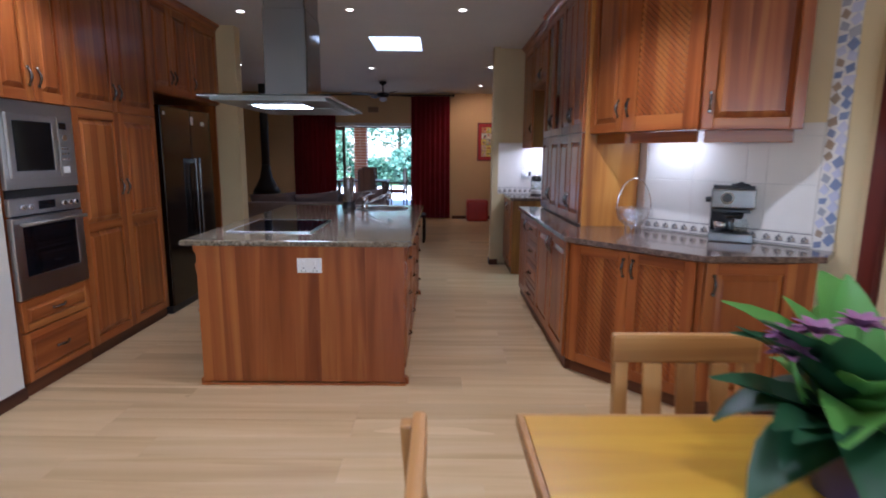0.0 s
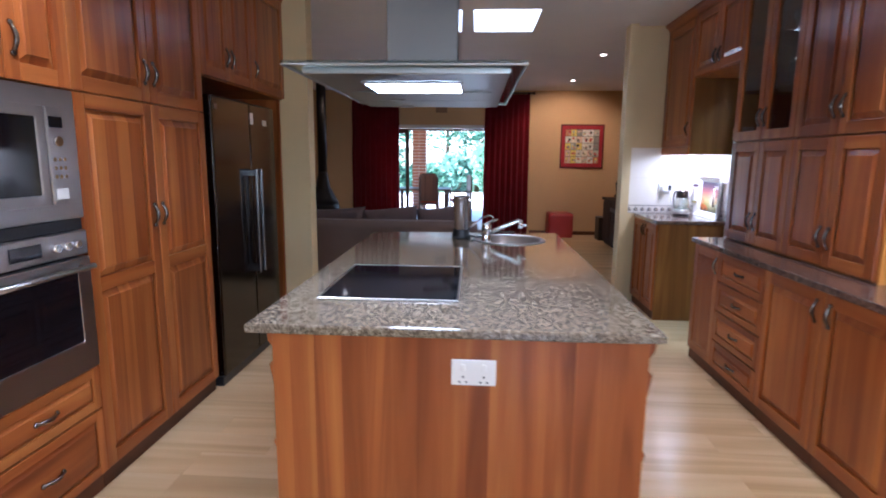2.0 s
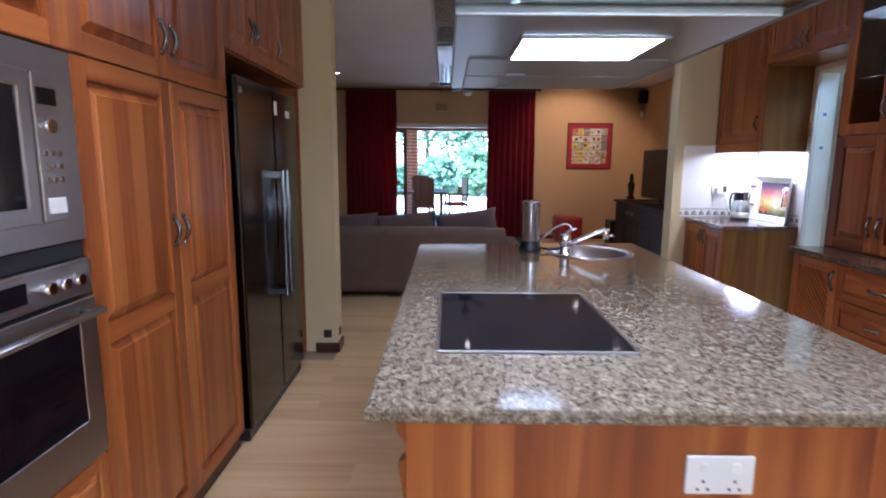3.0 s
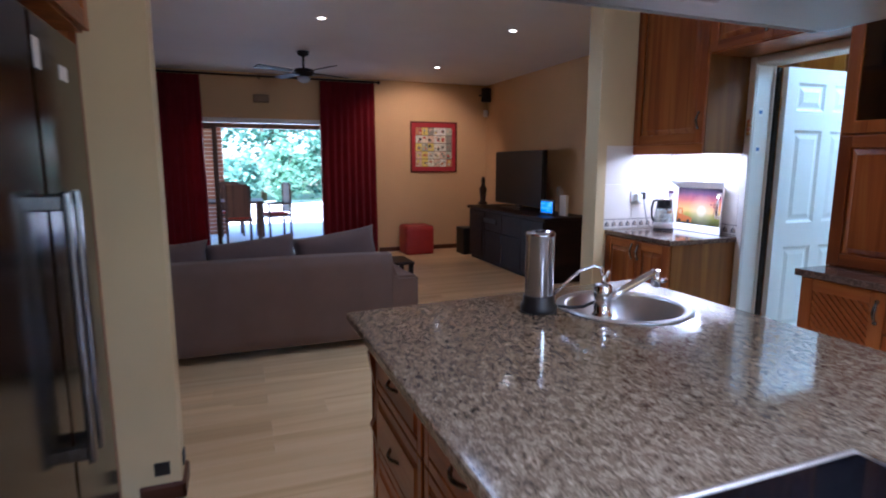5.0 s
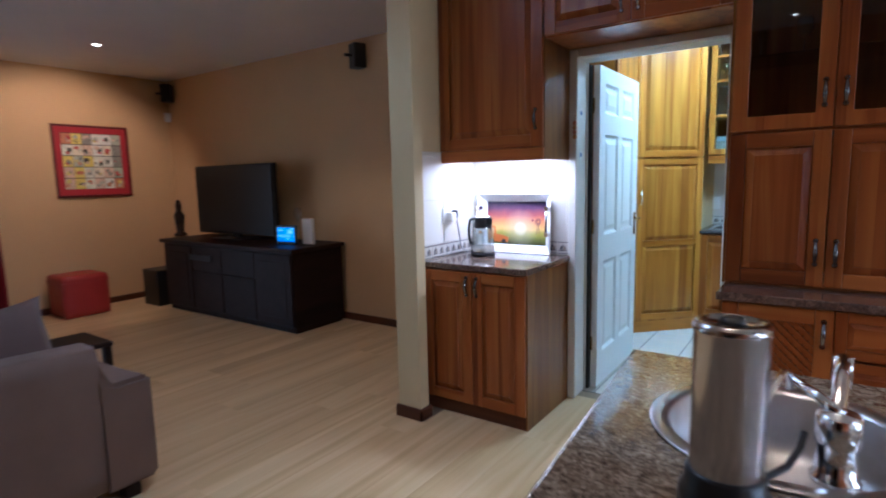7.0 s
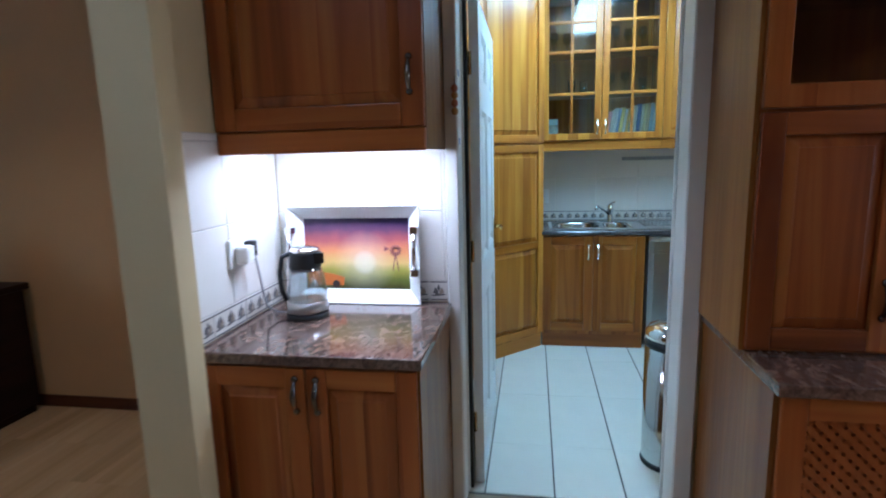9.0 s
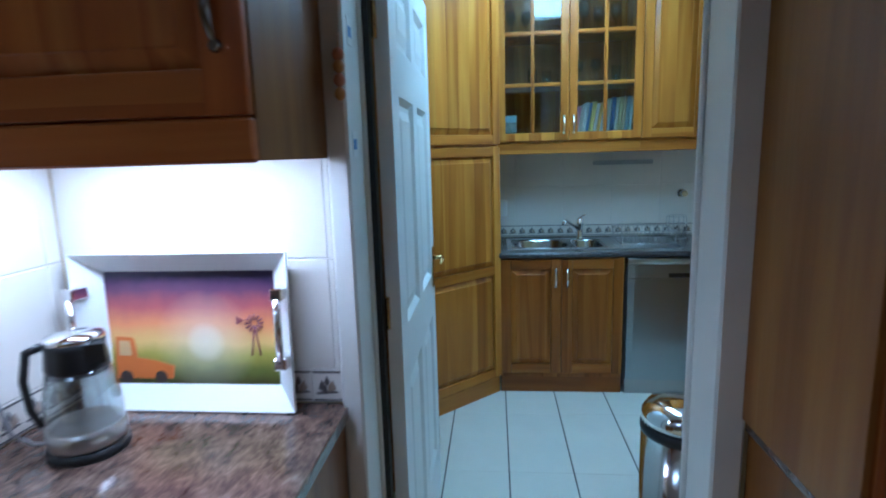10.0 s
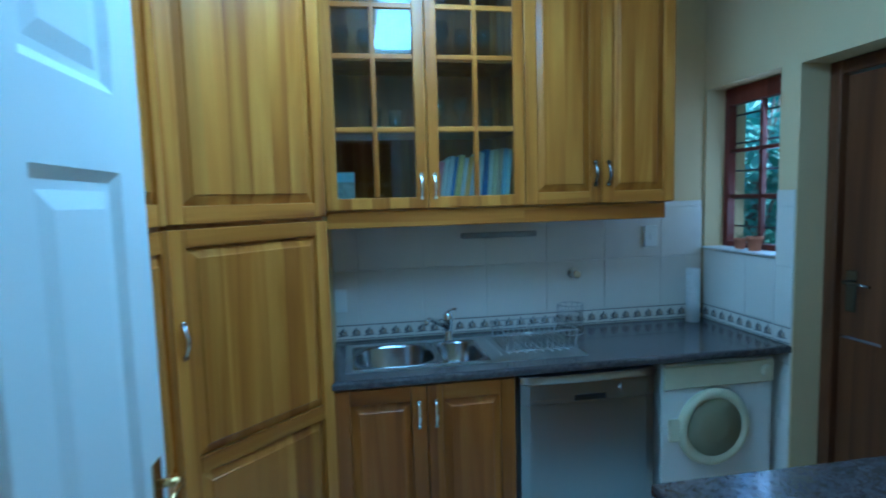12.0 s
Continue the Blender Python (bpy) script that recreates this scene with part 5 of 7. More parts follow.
part("body", boxed(0, 0.635, 0.001, 0.58, 0.1, TOP), list(GOLD), q2)
part("plinth", boxed(0, 0.635, 0.01, 0.56, 0, 0.1), gold_wood_h, q2)
cab_door(q2, 0, 0.635, 0.115, 1.535, GOLD, rails=(0.80,), handle=(0.04, 1.02), hmat=chrome)
cab_door(q2, 0, 0.635, 1.545, TOP, GOLD, handle=(0.04, 1.7), hmat=chrome)
cornice(q2, 0.635, TOP, GOLD)

# wall cabinets with glazed pair and panel pair
VX = 3.92
g = thing("glazed_wall_cabinet", pose(VX, 6.655, 0, 0, 0, -90), "golden wood wall cabinet with glazed barred doors", "cabinet", "scullery wall units")
carcass(g, 0.885, 0.355, 1.56, TOP, GOLD, True)
for z in (1.905, 2.21):
    part("shelf", boxed(0.02, 0.865, 0.03, 0.31, z - 0.009, z + 0.009), list(GOLD), g)
for a in (0.0, 0.4425):
    d = cab_door(g, a, a + 0.4425, 1.562, TOP, GOLD, style="glass", handle=(0.4125 if a == 0 else 0.4725, 1.66), fw=0.05, bars=(a + 0.22,), hmat=chrome)
    for z in (1.905, 2.21, 2.42):
        part("glazing_bar", boxed(a + 0.052, a + 0.39, -0.0205, -0.004, z - 0.011, z + 0.011, 0.003), GOLD[1], d)
part("valance", boxed(0, 0.885, 0.0, 0.018, 1.484, 1.559, 0.003), gold_wood_h, g)
cornice(g, 0.885, TOP, GOLD)
g2 = thing("wall_cabinet", pose(VX, 5.77, 0, 0, 0, -90), "golden wood wall cabinet with two panel doors", "cabinet", "scullery wall units")
carcass(g2, 0.735, 0.355, 1.56, TOP, GOLD)
cab_door(g2, 0, 0.3675, 1.562, TOP, GOLD, handle=(0.335, 1.70), fw=0.055, hmat=pewter)
cab_door(g2, 0.3675, 0.735, 1.562, TOP, GOLD, handle=(0.40, 1.70), fw=0.055, hmat=pewter)
part("valance", boxed(0, 0.70, 0.0, 0.018, 1.484, 1.559, 0.003), gold_wood_h, g2)
cornice(g2, 0.735, TOP, GOLD)

BOOKS = (((0.75, 0.34, 0.4), 0.022, 0.20), ((0.72, 0.68, 0.6), 0.016, 0.21), ((0.7, 0.7, 0.72), 0.02, 0.225), ((0.2, 0.3, 0.6), 0.012, 0.22), ((0.8, 0.62, 0.2), 0.024, 0.23),
         ((0.78, 0.76, 0.7), 0.014, 0.215), ((0.85, 0.5, 0.12), 0.018, 0.22), ((0.6, 0.6, 0.62), 0.014, 0.2), ((0.72, 0.66, 0.5), 0.02, 0.24), ((0.75, 0.78, 0.8), 0.012, 0.235),
         ((0.1, 0.16, 0.4), 0.022, 0.25), ((0.78, 0.74, 0.62), 0.014, 0.245), ((0.75, 0.65, 0.35), 0.02, 0.25), ((0.62, 0.5, 0.3), 0.016, 0.255), ((0.45, 0.6, 0.7), 0.018, 0.255), ((0.7, 0.8, 0.75), 0.014, 0.25))
page = plain_mat("paper_pages", (0.75, 0.72, 0.64), 0.8)
yy = 6.165
for i, (col, th, hh) in enumerate(BOOKS):
    tilt = 9 if i < 7 else 5 if i > 8 else 7
    ob = thing("book", pose(4.045, yy, 1.579, tilt, 0, 0), "thin upright cookbook leaning in the glazed cabinet", "book", "row of cookbooks")
    bm = boxed(-0.004, 0.155, -th, 0.0, 0.002, hh, 0.001)
    part("cover", bm, plain_mat("book_cover", col, 0.4), ob)
    part("pages", boxed(0.0, 0.15, -th + 0.002, -0.002, hh - 0.004, hh + 0.001), page, ob)
    yy -= th + 0.0055
ct = thing("carton", pose(4.06, 6.57, 1.579), "small printed food carton in the glazed cabinet", "carton")
part("box", boxed(-0.03, 0.04, -0.04, 0.04, 0, 0.155, 0.002), plain_mat("carton_print", (0.45, 0.42, 0.34), 0.5, var=0.7, scale=45), ct)
part("top_band", boxed(-0.0305, -0.03, -0.04, 0.04, 0.11, 0.15), plain_mat("carton_blue", (0.55, 0.66, 0.7), 0.5), ct)


def tumbler(x, y, z, r, h, label, stem=False):
    ob = thing("drinking_glass", pose(x, y, z), label, "glass", "glasses in the cabinets")
    if stem:
        prof_ = [(r * 0.9, 0.0), (r * 0.85, 0.003), (0.005, 0.006), (0.004, h * 0.45), (r * 0.6, h * 0.52), (r, h * 0.72), (r * 0.85, h), (r * 0.82, h), (r * 0.95, h * 0.72), (0.003, h * 0.54)]
    else:
        prof_ = [(r * 0.8, 0.0), (r, h), (r - 0.003, h), (r * 0.8 - 0.003, 0.006), (0.001, 0.006)]
    part("glass", lathe(bmesh.new(), prof_, n=18, close=False), clear_glass, ob)


for i, (y, z, h, s) in enumerate(((6.56, 2.22, 0.17, True), (6.46, 2.22, 0.17, True), (6.1, 2.22, 0.2, True), (6.0, 2.22, 0.18, True), (5.9, 2.22, 0.18, True), (6.42, 1.915, 0.12, False),
                                 (6.33, 1.915, 0.1, False), (6.12, 1.915, 0.16, True), (6.02, 1.915, 0.16, True), (5.88, 1.915, 0.12, False))):
    tumbler(4.1 + 0.05 * (i % 2), y, z, 0.034, h, "clear stemmed glass on a cabinet shelf" if s else "clear tumbler on a cabinet shelf", s)
for i in range(8):
    y = 6.04 - (i % 4) * 0.17 + 0.0
    z = 1.9085 if i < 4 else 2.2285
    tumbler(1.33 + 0.04 * (i % 2), y, z, 0.036, 0.17 if i % 2 else 0.13, "clear stemmed glass behind the dresser glass" if i % 2 else "clear tumbler behind the dresser glass", bool(i % 2))

sd = thing("saucer", pose(4.06, 6.32, 1.579), "small pale dish on the cabinet floor", "dish")
part("dish", lathe(bmesh.new(), [(0.03, 0), (0.05, 0.015), (0.048, 0.017), (0.02, 0.006), (0.0, 0.005)], n=20, close=False), white_plastic, sd)
rail = thing("utensil_rail", pose(4.265, 5.8, 1.41), "grey wall rail under the wall cabinets", "rail")
part("bar", boxed(-0.022, 0.004, -0.2, 0.2, -0.014, 0.014, 0.004), grey_plastic, rail)
vl = thing("stop_valve", pose(4.262, 5.40, 1.19), "chrome wall stop valve with round handle", "valve")
part("rosette", rod(bmesh.new(), (0.006, 0, 0), (-0.008, 0, 0), 0.03, 0.026, 20), chrome, vl)
part("spindle", rod(bmesh.new(), (-0.006, 0, 0), (-0.05, 0, 0), 0.011), chrome, vl)
part("knob", rod(bmesh.new(), (-0.045, 0, 0), (-0.075, 0, 0), 0.024, 0.02, 16), chrome, vl)
sw = thing("wall_switch", pose(4.264, 4.945, 1.37), "white wall switch plate on the tiles", "switch")
part("plate", boxed(-0.008, 0.003, -0.038, 0.038, -0.058, 0.058, 0.003), white_plastic, sw)
part("rocker", boxed(-0.012, -0.008, -0.01, 0.01, -0.018, 0.018, 0.002), white_plastic, sw)
sw = thing("wall_switch", pose(4.264, 6.62, 1.11), "white wall switch plate beside the pantry", "switch")
part("plate", boxed(-0.008, 0.003, -0.03, 0.03, -0.058, 0.058, 0.003), white_plastic, sw)
pr = thing("paper_roll", pose(4.19, 4.735, 0.9), "white patterned kitchen paper roll on worktop", "paper roll")
part("roll", rod(bmesh.new(), (0, 0, 0.0005), (0, 0, 0.29), 0.036, n=24), plain_mat("kitchen_paper", (0.72, 0.74, 0.76), 0.9, var=0.15, scale=40, bumpy=0.3), pr)

# peninsula behind the dresser wall, and the bin at its end
pn = thing("scullery_side_cabinet", pose(1.75, 4.65, 0), "golden wood side cabinet behind the kitchen wall", "cabinet")
part("body", boxed(0.0, 0.92, 0.0, 1.15, 0.0, 0.865, 0.002), list(GOLD), pn)
solid("side_worktop", prism(bmesh.new(), [(1.745, 4.635), (2.69, 4.635), (2.69, 5.86), (1.745, 5.86)], 0.8655, 0.9, 0, 0.008), laminate_top, "dark speckled side worktop", "worktop")
bn = thing("pedal_bin", pose(2.09, 6.075, 0), "tall polished steel pedal bin with domed lid", "bin")
part("body", lathe(bmesh.new(), [(0.125, 0.02), (0.127, 0.03), (0.127, 0.585)], n=40), plain_mat("bin_steel", (0.55, 0.55, 0.54), 0.14, 1.0, var=0.05, bumpy=0.0), bn)
part("base_ring", lathe(bmesh.new(), [(0.129, 0.0), (0.131, 0.01), (0.129, 0.022)], n=40), black_plastic, bn)
part("band", lathe(bmesh.new(), [(0.129, 0.585), (0.131, 0.595), (0.129, 0.615)], n=40), black_plastic, bn)
part("lid", lathe(bmesh.new(), [(0.128, 0.615), (0.126, 0.65), (0.11, 0.675), (0.07, 0.69), (0.0, 0.694)], n=40), chrome, bn)
part("pedal", boxed(-0.17, -0.1, -0.03, 0.03, 0.012, 0.022, 0.004), black_plastic, bn)

# window, its pots, and the back door
red_wood = wood_mat("red_window_wood", (0.07, 0.012, 0.008), (0.14, 0.025, 0.016), (0.2, 0.045, 0.03), "z", 0.35, stave=0.4)
brown_wood = wood_mat("back_door_wood", (0.05, 0.018, 0.008), (0.12, 0.045, 0.016), (0.17, 0.07, 0.026), "z", 0.35, stave=0.12)
wi = thing("window_1", pose(0, 0, 0), "red-brown wooden window with six panes and bars", "window", kind="structure")
bm = bmesh.new()
WYF = 4.46
for x0, x1, z0, z1 in ((WX0, WX0 + 0.035, WZ0, WZ1), (WX1 - 0.035, WX1, WZ0, WZ1), (WX0 + 0.035, WX1 - 0.035, WZ0, WZ0 + 0.04), (WX0 + 0.035, WX1 - 0.035, WZ1 - 0.09, WZ1)):
    box(bm, x0, x1, WYF, WYF + 0.05, z0, z1, 0.004)
part("window_frame", bm, red_wood, wi)
wh_, ww_ = (WZ1 - 0.09 - WZ0 - 0.04) / 3, (WX1 - WX0 - 0.07) / 2
bm = boxed(WX0 + 0.035 + ww_ - 0.011, WX0 + 0.035 + ww_ + 0.011, WYF + 0.01, WYF + 0.04, WZ0 + 0.04, WZ1 - 0.09, 0.003)
for k in (1, 2):
    box(bm, WX0 + 0.035, WX1 - 0.035, WYF + 0.012, WYF + 0.038, WZ0 + 0.04 + k * wh_ - 0.01, WZ0 + 0.04 + k * wh_ + 0.01, 0.003)
part("glazing_bar", bm, red_wood, wi)
for i in range(2):
    for k in range(3):
        p = part("pane", boxed(WX0 + 0.037 + i * ww_, WX0 + 0.033 + (i + 1) * ww_, WYF + 0.022, WYF + 0.026, WZ0 + 0.042 + k * wh_, WZ0 + 0.038 + (k + 1) * wh_), pane_glass, wi)
        p.visible_shadow = False
bm = bmesh.new()
for k in range(5):
    rod(bm, (WX0 + 0.02, WYF - 0.012, WZ0 + 0.12 + k * 0.15), (WX1 - 0.02, WYF - 0.012, WZ0 + 0.12 + k * 0.15), 0.005, n=8)
part("burglar_bar", bm, iron, wi)
part("window_sill", boxed(WX0 + 0.003, WX1 - 0.003, 4.512, 4.64, WZ0 + 0.0005, WZ0 + 0.012, 0.003), white_gloss, wi)
for px_, sc_ in ((3.94, 1.0), (4.045, 0.8)):
    po = thing("plant_pot", pose(px_, 4.57, WZ0 + 0.012), "small terracotta pot with wilted plant on sill", "plant pot")
    part("pot", lathe(bmesh.new(), [(0.026 * sc_, 0), (0.036 * sc_, 0.055 * sc_), (0.039 * sc_, 0.056 * sc_), (0.039 * sc_, 0.07 * sc_), (0.034 * sc_, 0.07 * sc_), (0.03 * sc_, 0.05 * sc_), (0.0, 0.05 * sc_)], n=20, close=False), terracotta, po)
    bm = bmesh.new()
    for k in range(5):
        a = k * 1.3
        tube(bm, [(0, 0, 0.05 * sc_), (0.012 * math.cos(a), 0.012 * math.sin(a), 0.085 * sc_), (0.035 * math.cos(a), 0.02 * math.sin(a), 0.10 * sc_)], [0.002, 0.0016, 0.001], 5)
    part("stems", bm, leaf_mat("dry_stem", (0.2, 0.16, 0.08), (0.12, 0.16, 0.06)), po)
bd = thing("door_2", pose(2.75, 4.43, 0), "dark brown wooden back door in its frame, closed", "door", kind="structure")
bm = bmesh.new()
for x0, x1, z0, z1 in ((0, 0.06, 0, 2.14), (0.82, 0.88, 0, 2.14), (0.06, 0.82, 2.08, 2.14)):
    box(bm, x0, x1, -0.03, 0.05, z0, z1, 0.005)
part("door_frame", bm, brown_wood, bd)
for z0, z1 in ((0.01, 0.95), (0.96, 2.075)):
    bm = boxed(0.065, 0.815, -0.02, 0.02, z0, z1, 0.003)
    raised(bm, 0.815 - 0.1, 0.165, z0 + 0.1, z1 - 0.1, 0.02, 0, -0.01, 0.03)
    part("leaf", bm, brown_wood, bd)
bm = boxed(0.735, 0.785, 0.02, 0.026, 1.07, 1.25, 0.002)
rod(bm, (0.76, 0.02, 1.2), (0.76, 0.065, 1.2), 0.009)
tube(bm, [(0.76, 0.063, 1.2), (0.7, 0.066, 1.202), (0.64, 0.063, 1.196)], [0.009, 0.008, 0.007])
part("door_handle", bm, pewter, bd, "worn metal lever handle")

tl = thing("tube_light", pose(3.0, 6.22, CEIL), "lit ceiling tube light with white diffuser", "ceiling light")
part("diffuser", boxed(-0.62, 0.62, -0.13, 0.13, -0.075, -0.02, 0.02, 2), tube_glow, tl)
part("base", boxed(-0.64, 0.64, -0.14, 0.14, -0.0195, 0.0), white_plastic, tl)

# ---- coffee nook things ----
ps = bpy.data.materials.new("sunset_painting")
ps.use_nodes = True
t = ps.node_tree
b = t.nodes["Principled BSDF"]
sep = t.nodes.new("ShaderNodeSeparateXYZ")
co = coords(t)
link(t, co, sep.inputs["Vector"])
wob = noise_tex(t, co, 14, 4)
hgt = calc(t, "ADD", calc(t, "DIVIDE", sep.outputs["Z"], 0.27), calc(t, "MULTIPLY", calc(t, "SUBTRACT", wob, 0.5), 0.16))
col = ramp(t, hgt, [(0.0, (0.05, 0.05, 0.01)), (0.14, (0.16, 0.17, 0.03)), (0.27, (0.42, 0.36, 0.06)), (0.38, (0.75, 0.5, 0.16)), (0.56, (0.72, 0.28, 0.11)), (0.72, (0.4, 0.1, 0.1)), (0.86, (0.13, 0.05, 0.1)), (1.0, (0.03, 0.02, 0.06))])
d2 = calc(t, "SQRT", calc(t, "ADD", calc(t, "POWER", calc(t, "SUBTRACT", sep.outputs["X"], 0.245), 2.0), calc(t, "POWER", calc(t, "SUBTRACT", sep.outputs["Z"], 0.105), 2.0)))
link(t, mix(t, ramp(t, calc(t, "DIVIDE", d2, 0.13), [(0.0, (0.75, 0.75, 0.75)), (0.25, (0.62, 0.62, 0.62)), (0.4, (0.25, 0.25, 0.25)), (1.0, (0, 0, 0))]), col, (0.85, 0.80, 0.66)), b.inputs["Base Color"])
b.inputs["Roughness"].default_value = 0.3
tr = thing("serving_tray", pose(1.508, 7.668, 0.916, -2, 0, -90), "white serving tray with sunset painting leaning on tiles", "tray")
TW, TH = 0.425, 0.28
part("painting", boxed(0.0, TW, 0.0, 0.008, 0.0, TH), ps, tr, "painted sunset with windmill and orange car", m=pose(0.05, 0.05, 0.052))
bm = bmesh.new()
inn = [(0.05, 0.052), (0.05 + TW, 0.052), (0.05 + TW, 0.052 + TH), (0.05, 0.052 + TH)]
out = [(0.0, 0.004), (0.1 + TW, 0.004), (0.1 + TW, 0.10 + TH), (0.0, 0.10 + TH)]
for k in range(4):
    (a0, a1), (b0, b1) = inn[k], inn[(k + 1) % 4]
    (c0, c1), (e0, e1) = out[k], out[(k + 1) % 4]
    vs = [bm.verts.new(p) for p in ((a0, 0.049, a1), (b0, 0.049, b1), (e0, 0.0, e1), (c0, 0.0, c1), (a0, 0.06, a1), (b0, 0.06, b1), (e0, 0.012, e1), (c0, 0.012, c1))]
    for f in ((0, 1, 2, 3), (7, 6, 5, 4), (3, 2, 6, 7), (0, 4, 5, 1), (1, 5, 6, 2), (0, 3, 7, 4)):
        bm.faces.new([vs[i] for i in f])
bmesh.ops.remove_doubles(bm, verts=bm.verts, dist=0.0005)
part("rim", bm, white_gloss, tr)
for hx_ in (0.016, 0.084 + TW):
    bm = bmesh.new()
    for z in (0.13, 0.29):
        box(bm, hx_ - 0.014, hx_ + 0.014, -0.03, 0.02, z - 0.014, z + 0.014, 0.003)
    rod(bm, (hx_, -0.026, 0.14), (hx_, -0.026, 0.28), 0.009, n=12)
    part("handle", bm, chrome, tr, "chrome bar handle")
bm = bmesh.new()
profile(bm, [(0.062, 0.066), (0.205, 0.066), (0.21, 0.098), (0.16, 0.112), (0.118, 0.118), (0.112, 0.165), (0.104, 0.17), (0.066, 0.172), (0.06, 0.11)], 0.0475, 0.0495)
part("painted_car", bm, plain_mat("orange_paint", (0.6, 0.17, 0.03), 0.4), tr, "small painted orange pickup")
part("painted_glass", profile(bmesh.new(), [(0.072, 0.124), (0.104, 0.124), (0.101, 0.16), (0.074, 0.162)], 0.0468, 0.0474), plain_mat("pale_windscreen_paint", (0.62, 0.42, 0.2), 0.4), tr)
wheel_paint = plain_mat("wheel_paint", (0.05, 0.035, 0.03), 0.5)
for wx_ in (0.085, 0.175):
    part("painted_wheel", rod(bmesh.new(), (wx_, 0.0474, 0.07), (wx_, 0.0468, 0.07), 0.016, n=14), wheel_paint, tr)
bm = bmesh.new()
for lx_ in (-0.011, 0.011):
    rod(bm, (0.42 + lx_, 0.0485, 0.125), (0.42, 0.0485, 0.2), 0.0018, n=6)
for k in range(12):
    a = k * math.pi / 6
    rod(bm, (0.42 + 0.008 * math.cos(a), 0.0485, 0.205 + 0.008 * math.sin(a)), (0.42 + 0.022 * math.cos(a), 0.0485, 0.205 + 0.022 * math.sin(a)), 0.0018, 0.0032, n=5)
profile(bm, [(0.395, 0.212), (0.376, 0.222), (0.376, 0.202)], 0.0475, 0.0488)
part("painted_windmill", bm, plain_mat("windmill_paint", (0.26, 0.08, 0.09), 0.5), tr)

kt = thing("kettle", pose(1.345, 7.525, 0.916, 0, 0, -35) @ Matrix.Diagonal((0.87, 0.87, 1.0, 1.0)), "glass and steel electric kettle with black handle", "kettle")
part("base_plate", lathe(bmesh.new(), [(0.085, 0), (0.088, 0.006), (0.086, 0.018), (0.07, 0.022)], n=36), black_plastic, kt)
part("steel_band", lathe(bmesh.new(), [(0.082, 0.022), (0.084, 0.028), (0.083, 0.062)], n=36), steel_x, kt)
part("jug", lathe(bmesh.new(), [(0.082, 0.062), (0.083, 0.09), (0.074, 0.15), (0.064, 0.19), (0.062, 0.19), (0.072, 0.15), (0.081, 0.09), (0.079, 0.064)], n=36, close=False), clear_glass, kt)
part("collar", lathe(bmesh.new(), [(0.065, 0.172), (0.067, 0.19), (0.062, 0.225), (0.064, 0.24)], n=36), black_plastic, kt, "black kettle collar")
part("lid", lathe(bmesh.new(), [(0.064, 0.24), (0.058, 0.25), (0.03, 0.256), (0.0, 0.257)], n=36), chrome, kt)
part("spout", prism(bmesh.new(), [(-0.06, -0.022), (-0.095, 0.0), (-0.06, 0.022)], 0.2, 0.238), black_plastic, kt, m=pose(0, 0, 0, 0, 0, 110))
part("handle", tube(bmesh.new(), [(-0.06, 0.02, 0.235), (-0.088, 0.03, 0.226), (-0.1, 0.034, 0.17), (-0.096, 0.033, 0.11), (-0.08, 0.028, 0.07)], [0.009, 0.0095, 0.009, 0.0085, 0.008], 10), black_plastic, kt)
so = thing("wall_socket", pose(1.235, 7.722, 1.17), "white wall socket with plug and black adapter", "socket")
part("plate", boxed(-0.06, 0.06, -0.012, -0.0005, -0.05, 0.05, 0.004), white_plastic, so)
part("plug", boxed(-0.035, 0.02, -0.06, -0.012, -0.035, 0.025, 0.012, 2), white_plastic, so)
part("black_plug", boxed(0.028, 0.056, -0.05, -0.012, -0.02, 0.035, 0.008, 2), black_plastic, so)
part("cord", tube(bmesh.new(), [(0.04, -0.045, -0.015), (0.05, -0.05, -0.08), (0.07, -0.05, -0.16), (0.078, -0.055, -0.21), (0.088, -0.09, -0.235), (0.095, -0.12, -0.237)], 0.004, 8), grey_plastic, so)

# ---- things on the dresser worktop ----
em = thing("espresso_machine", pose(1.93, 3.97, 0.9, 0, 0, -28), "steel espresso machine with glass jug on worktop", "coffee machine")
machine_steel = steel_mat("espresso_machine_steel", (0.27, 0.265, 0.26), 0.28, (1, 1, 60))
part("base", boxed(-0.12, 0.12, -0.13, 0.12, 0.0, 0.055, 0.008, 2), machine_steel, em)
part("drip_grid", boxed(-0.1, 0.1, -0.12, 0.0, 0.0555, 0.059, 0.001), black_plastic, em)
part("column", boxed(-0.115, 0.115, 0.02, 0.118, 0.055, 0.2, 0.006), black_plastic, em)
part("side_cheek", boxed(0.1155, 0.12, -0.01, 0.118, 0.056, 0.2), machine_steel, em)
part("side_cheek", boxed(-0.12, -0.1155, -0.01, 0.118, 0.056, 0.2), machine_steel, em)
part("head", boxed(-0.12, 0.12, -0.1, 0.12, 0.2, 0.32, 0.012, 2), machine_steel, em)
part("head_band", boxed(-0.1, 0.1, -0.095, 0.05, 0.178, 0.1995, 0.004), black_plastic, em)
part("dial_ring", rod(bmesh.new(), (-0.03, -0.1005, 0.265), (-0.03, -0.108, 0.265), 0.036, n=24), chrome, em)
part("dial", rod(bmesh.new(), (-0.03, -0.1085, 0.265), (-0.03, -0.128, 0.265), 0.028, 0.024, 24), black_plastic, em)
part("steam_tap", rod(bmesh.new(), (-0.1205, -0.05, 0.25), (-0.15, -0.05, 0.25), 0.018, 0.016, 16), black_plastic, em)
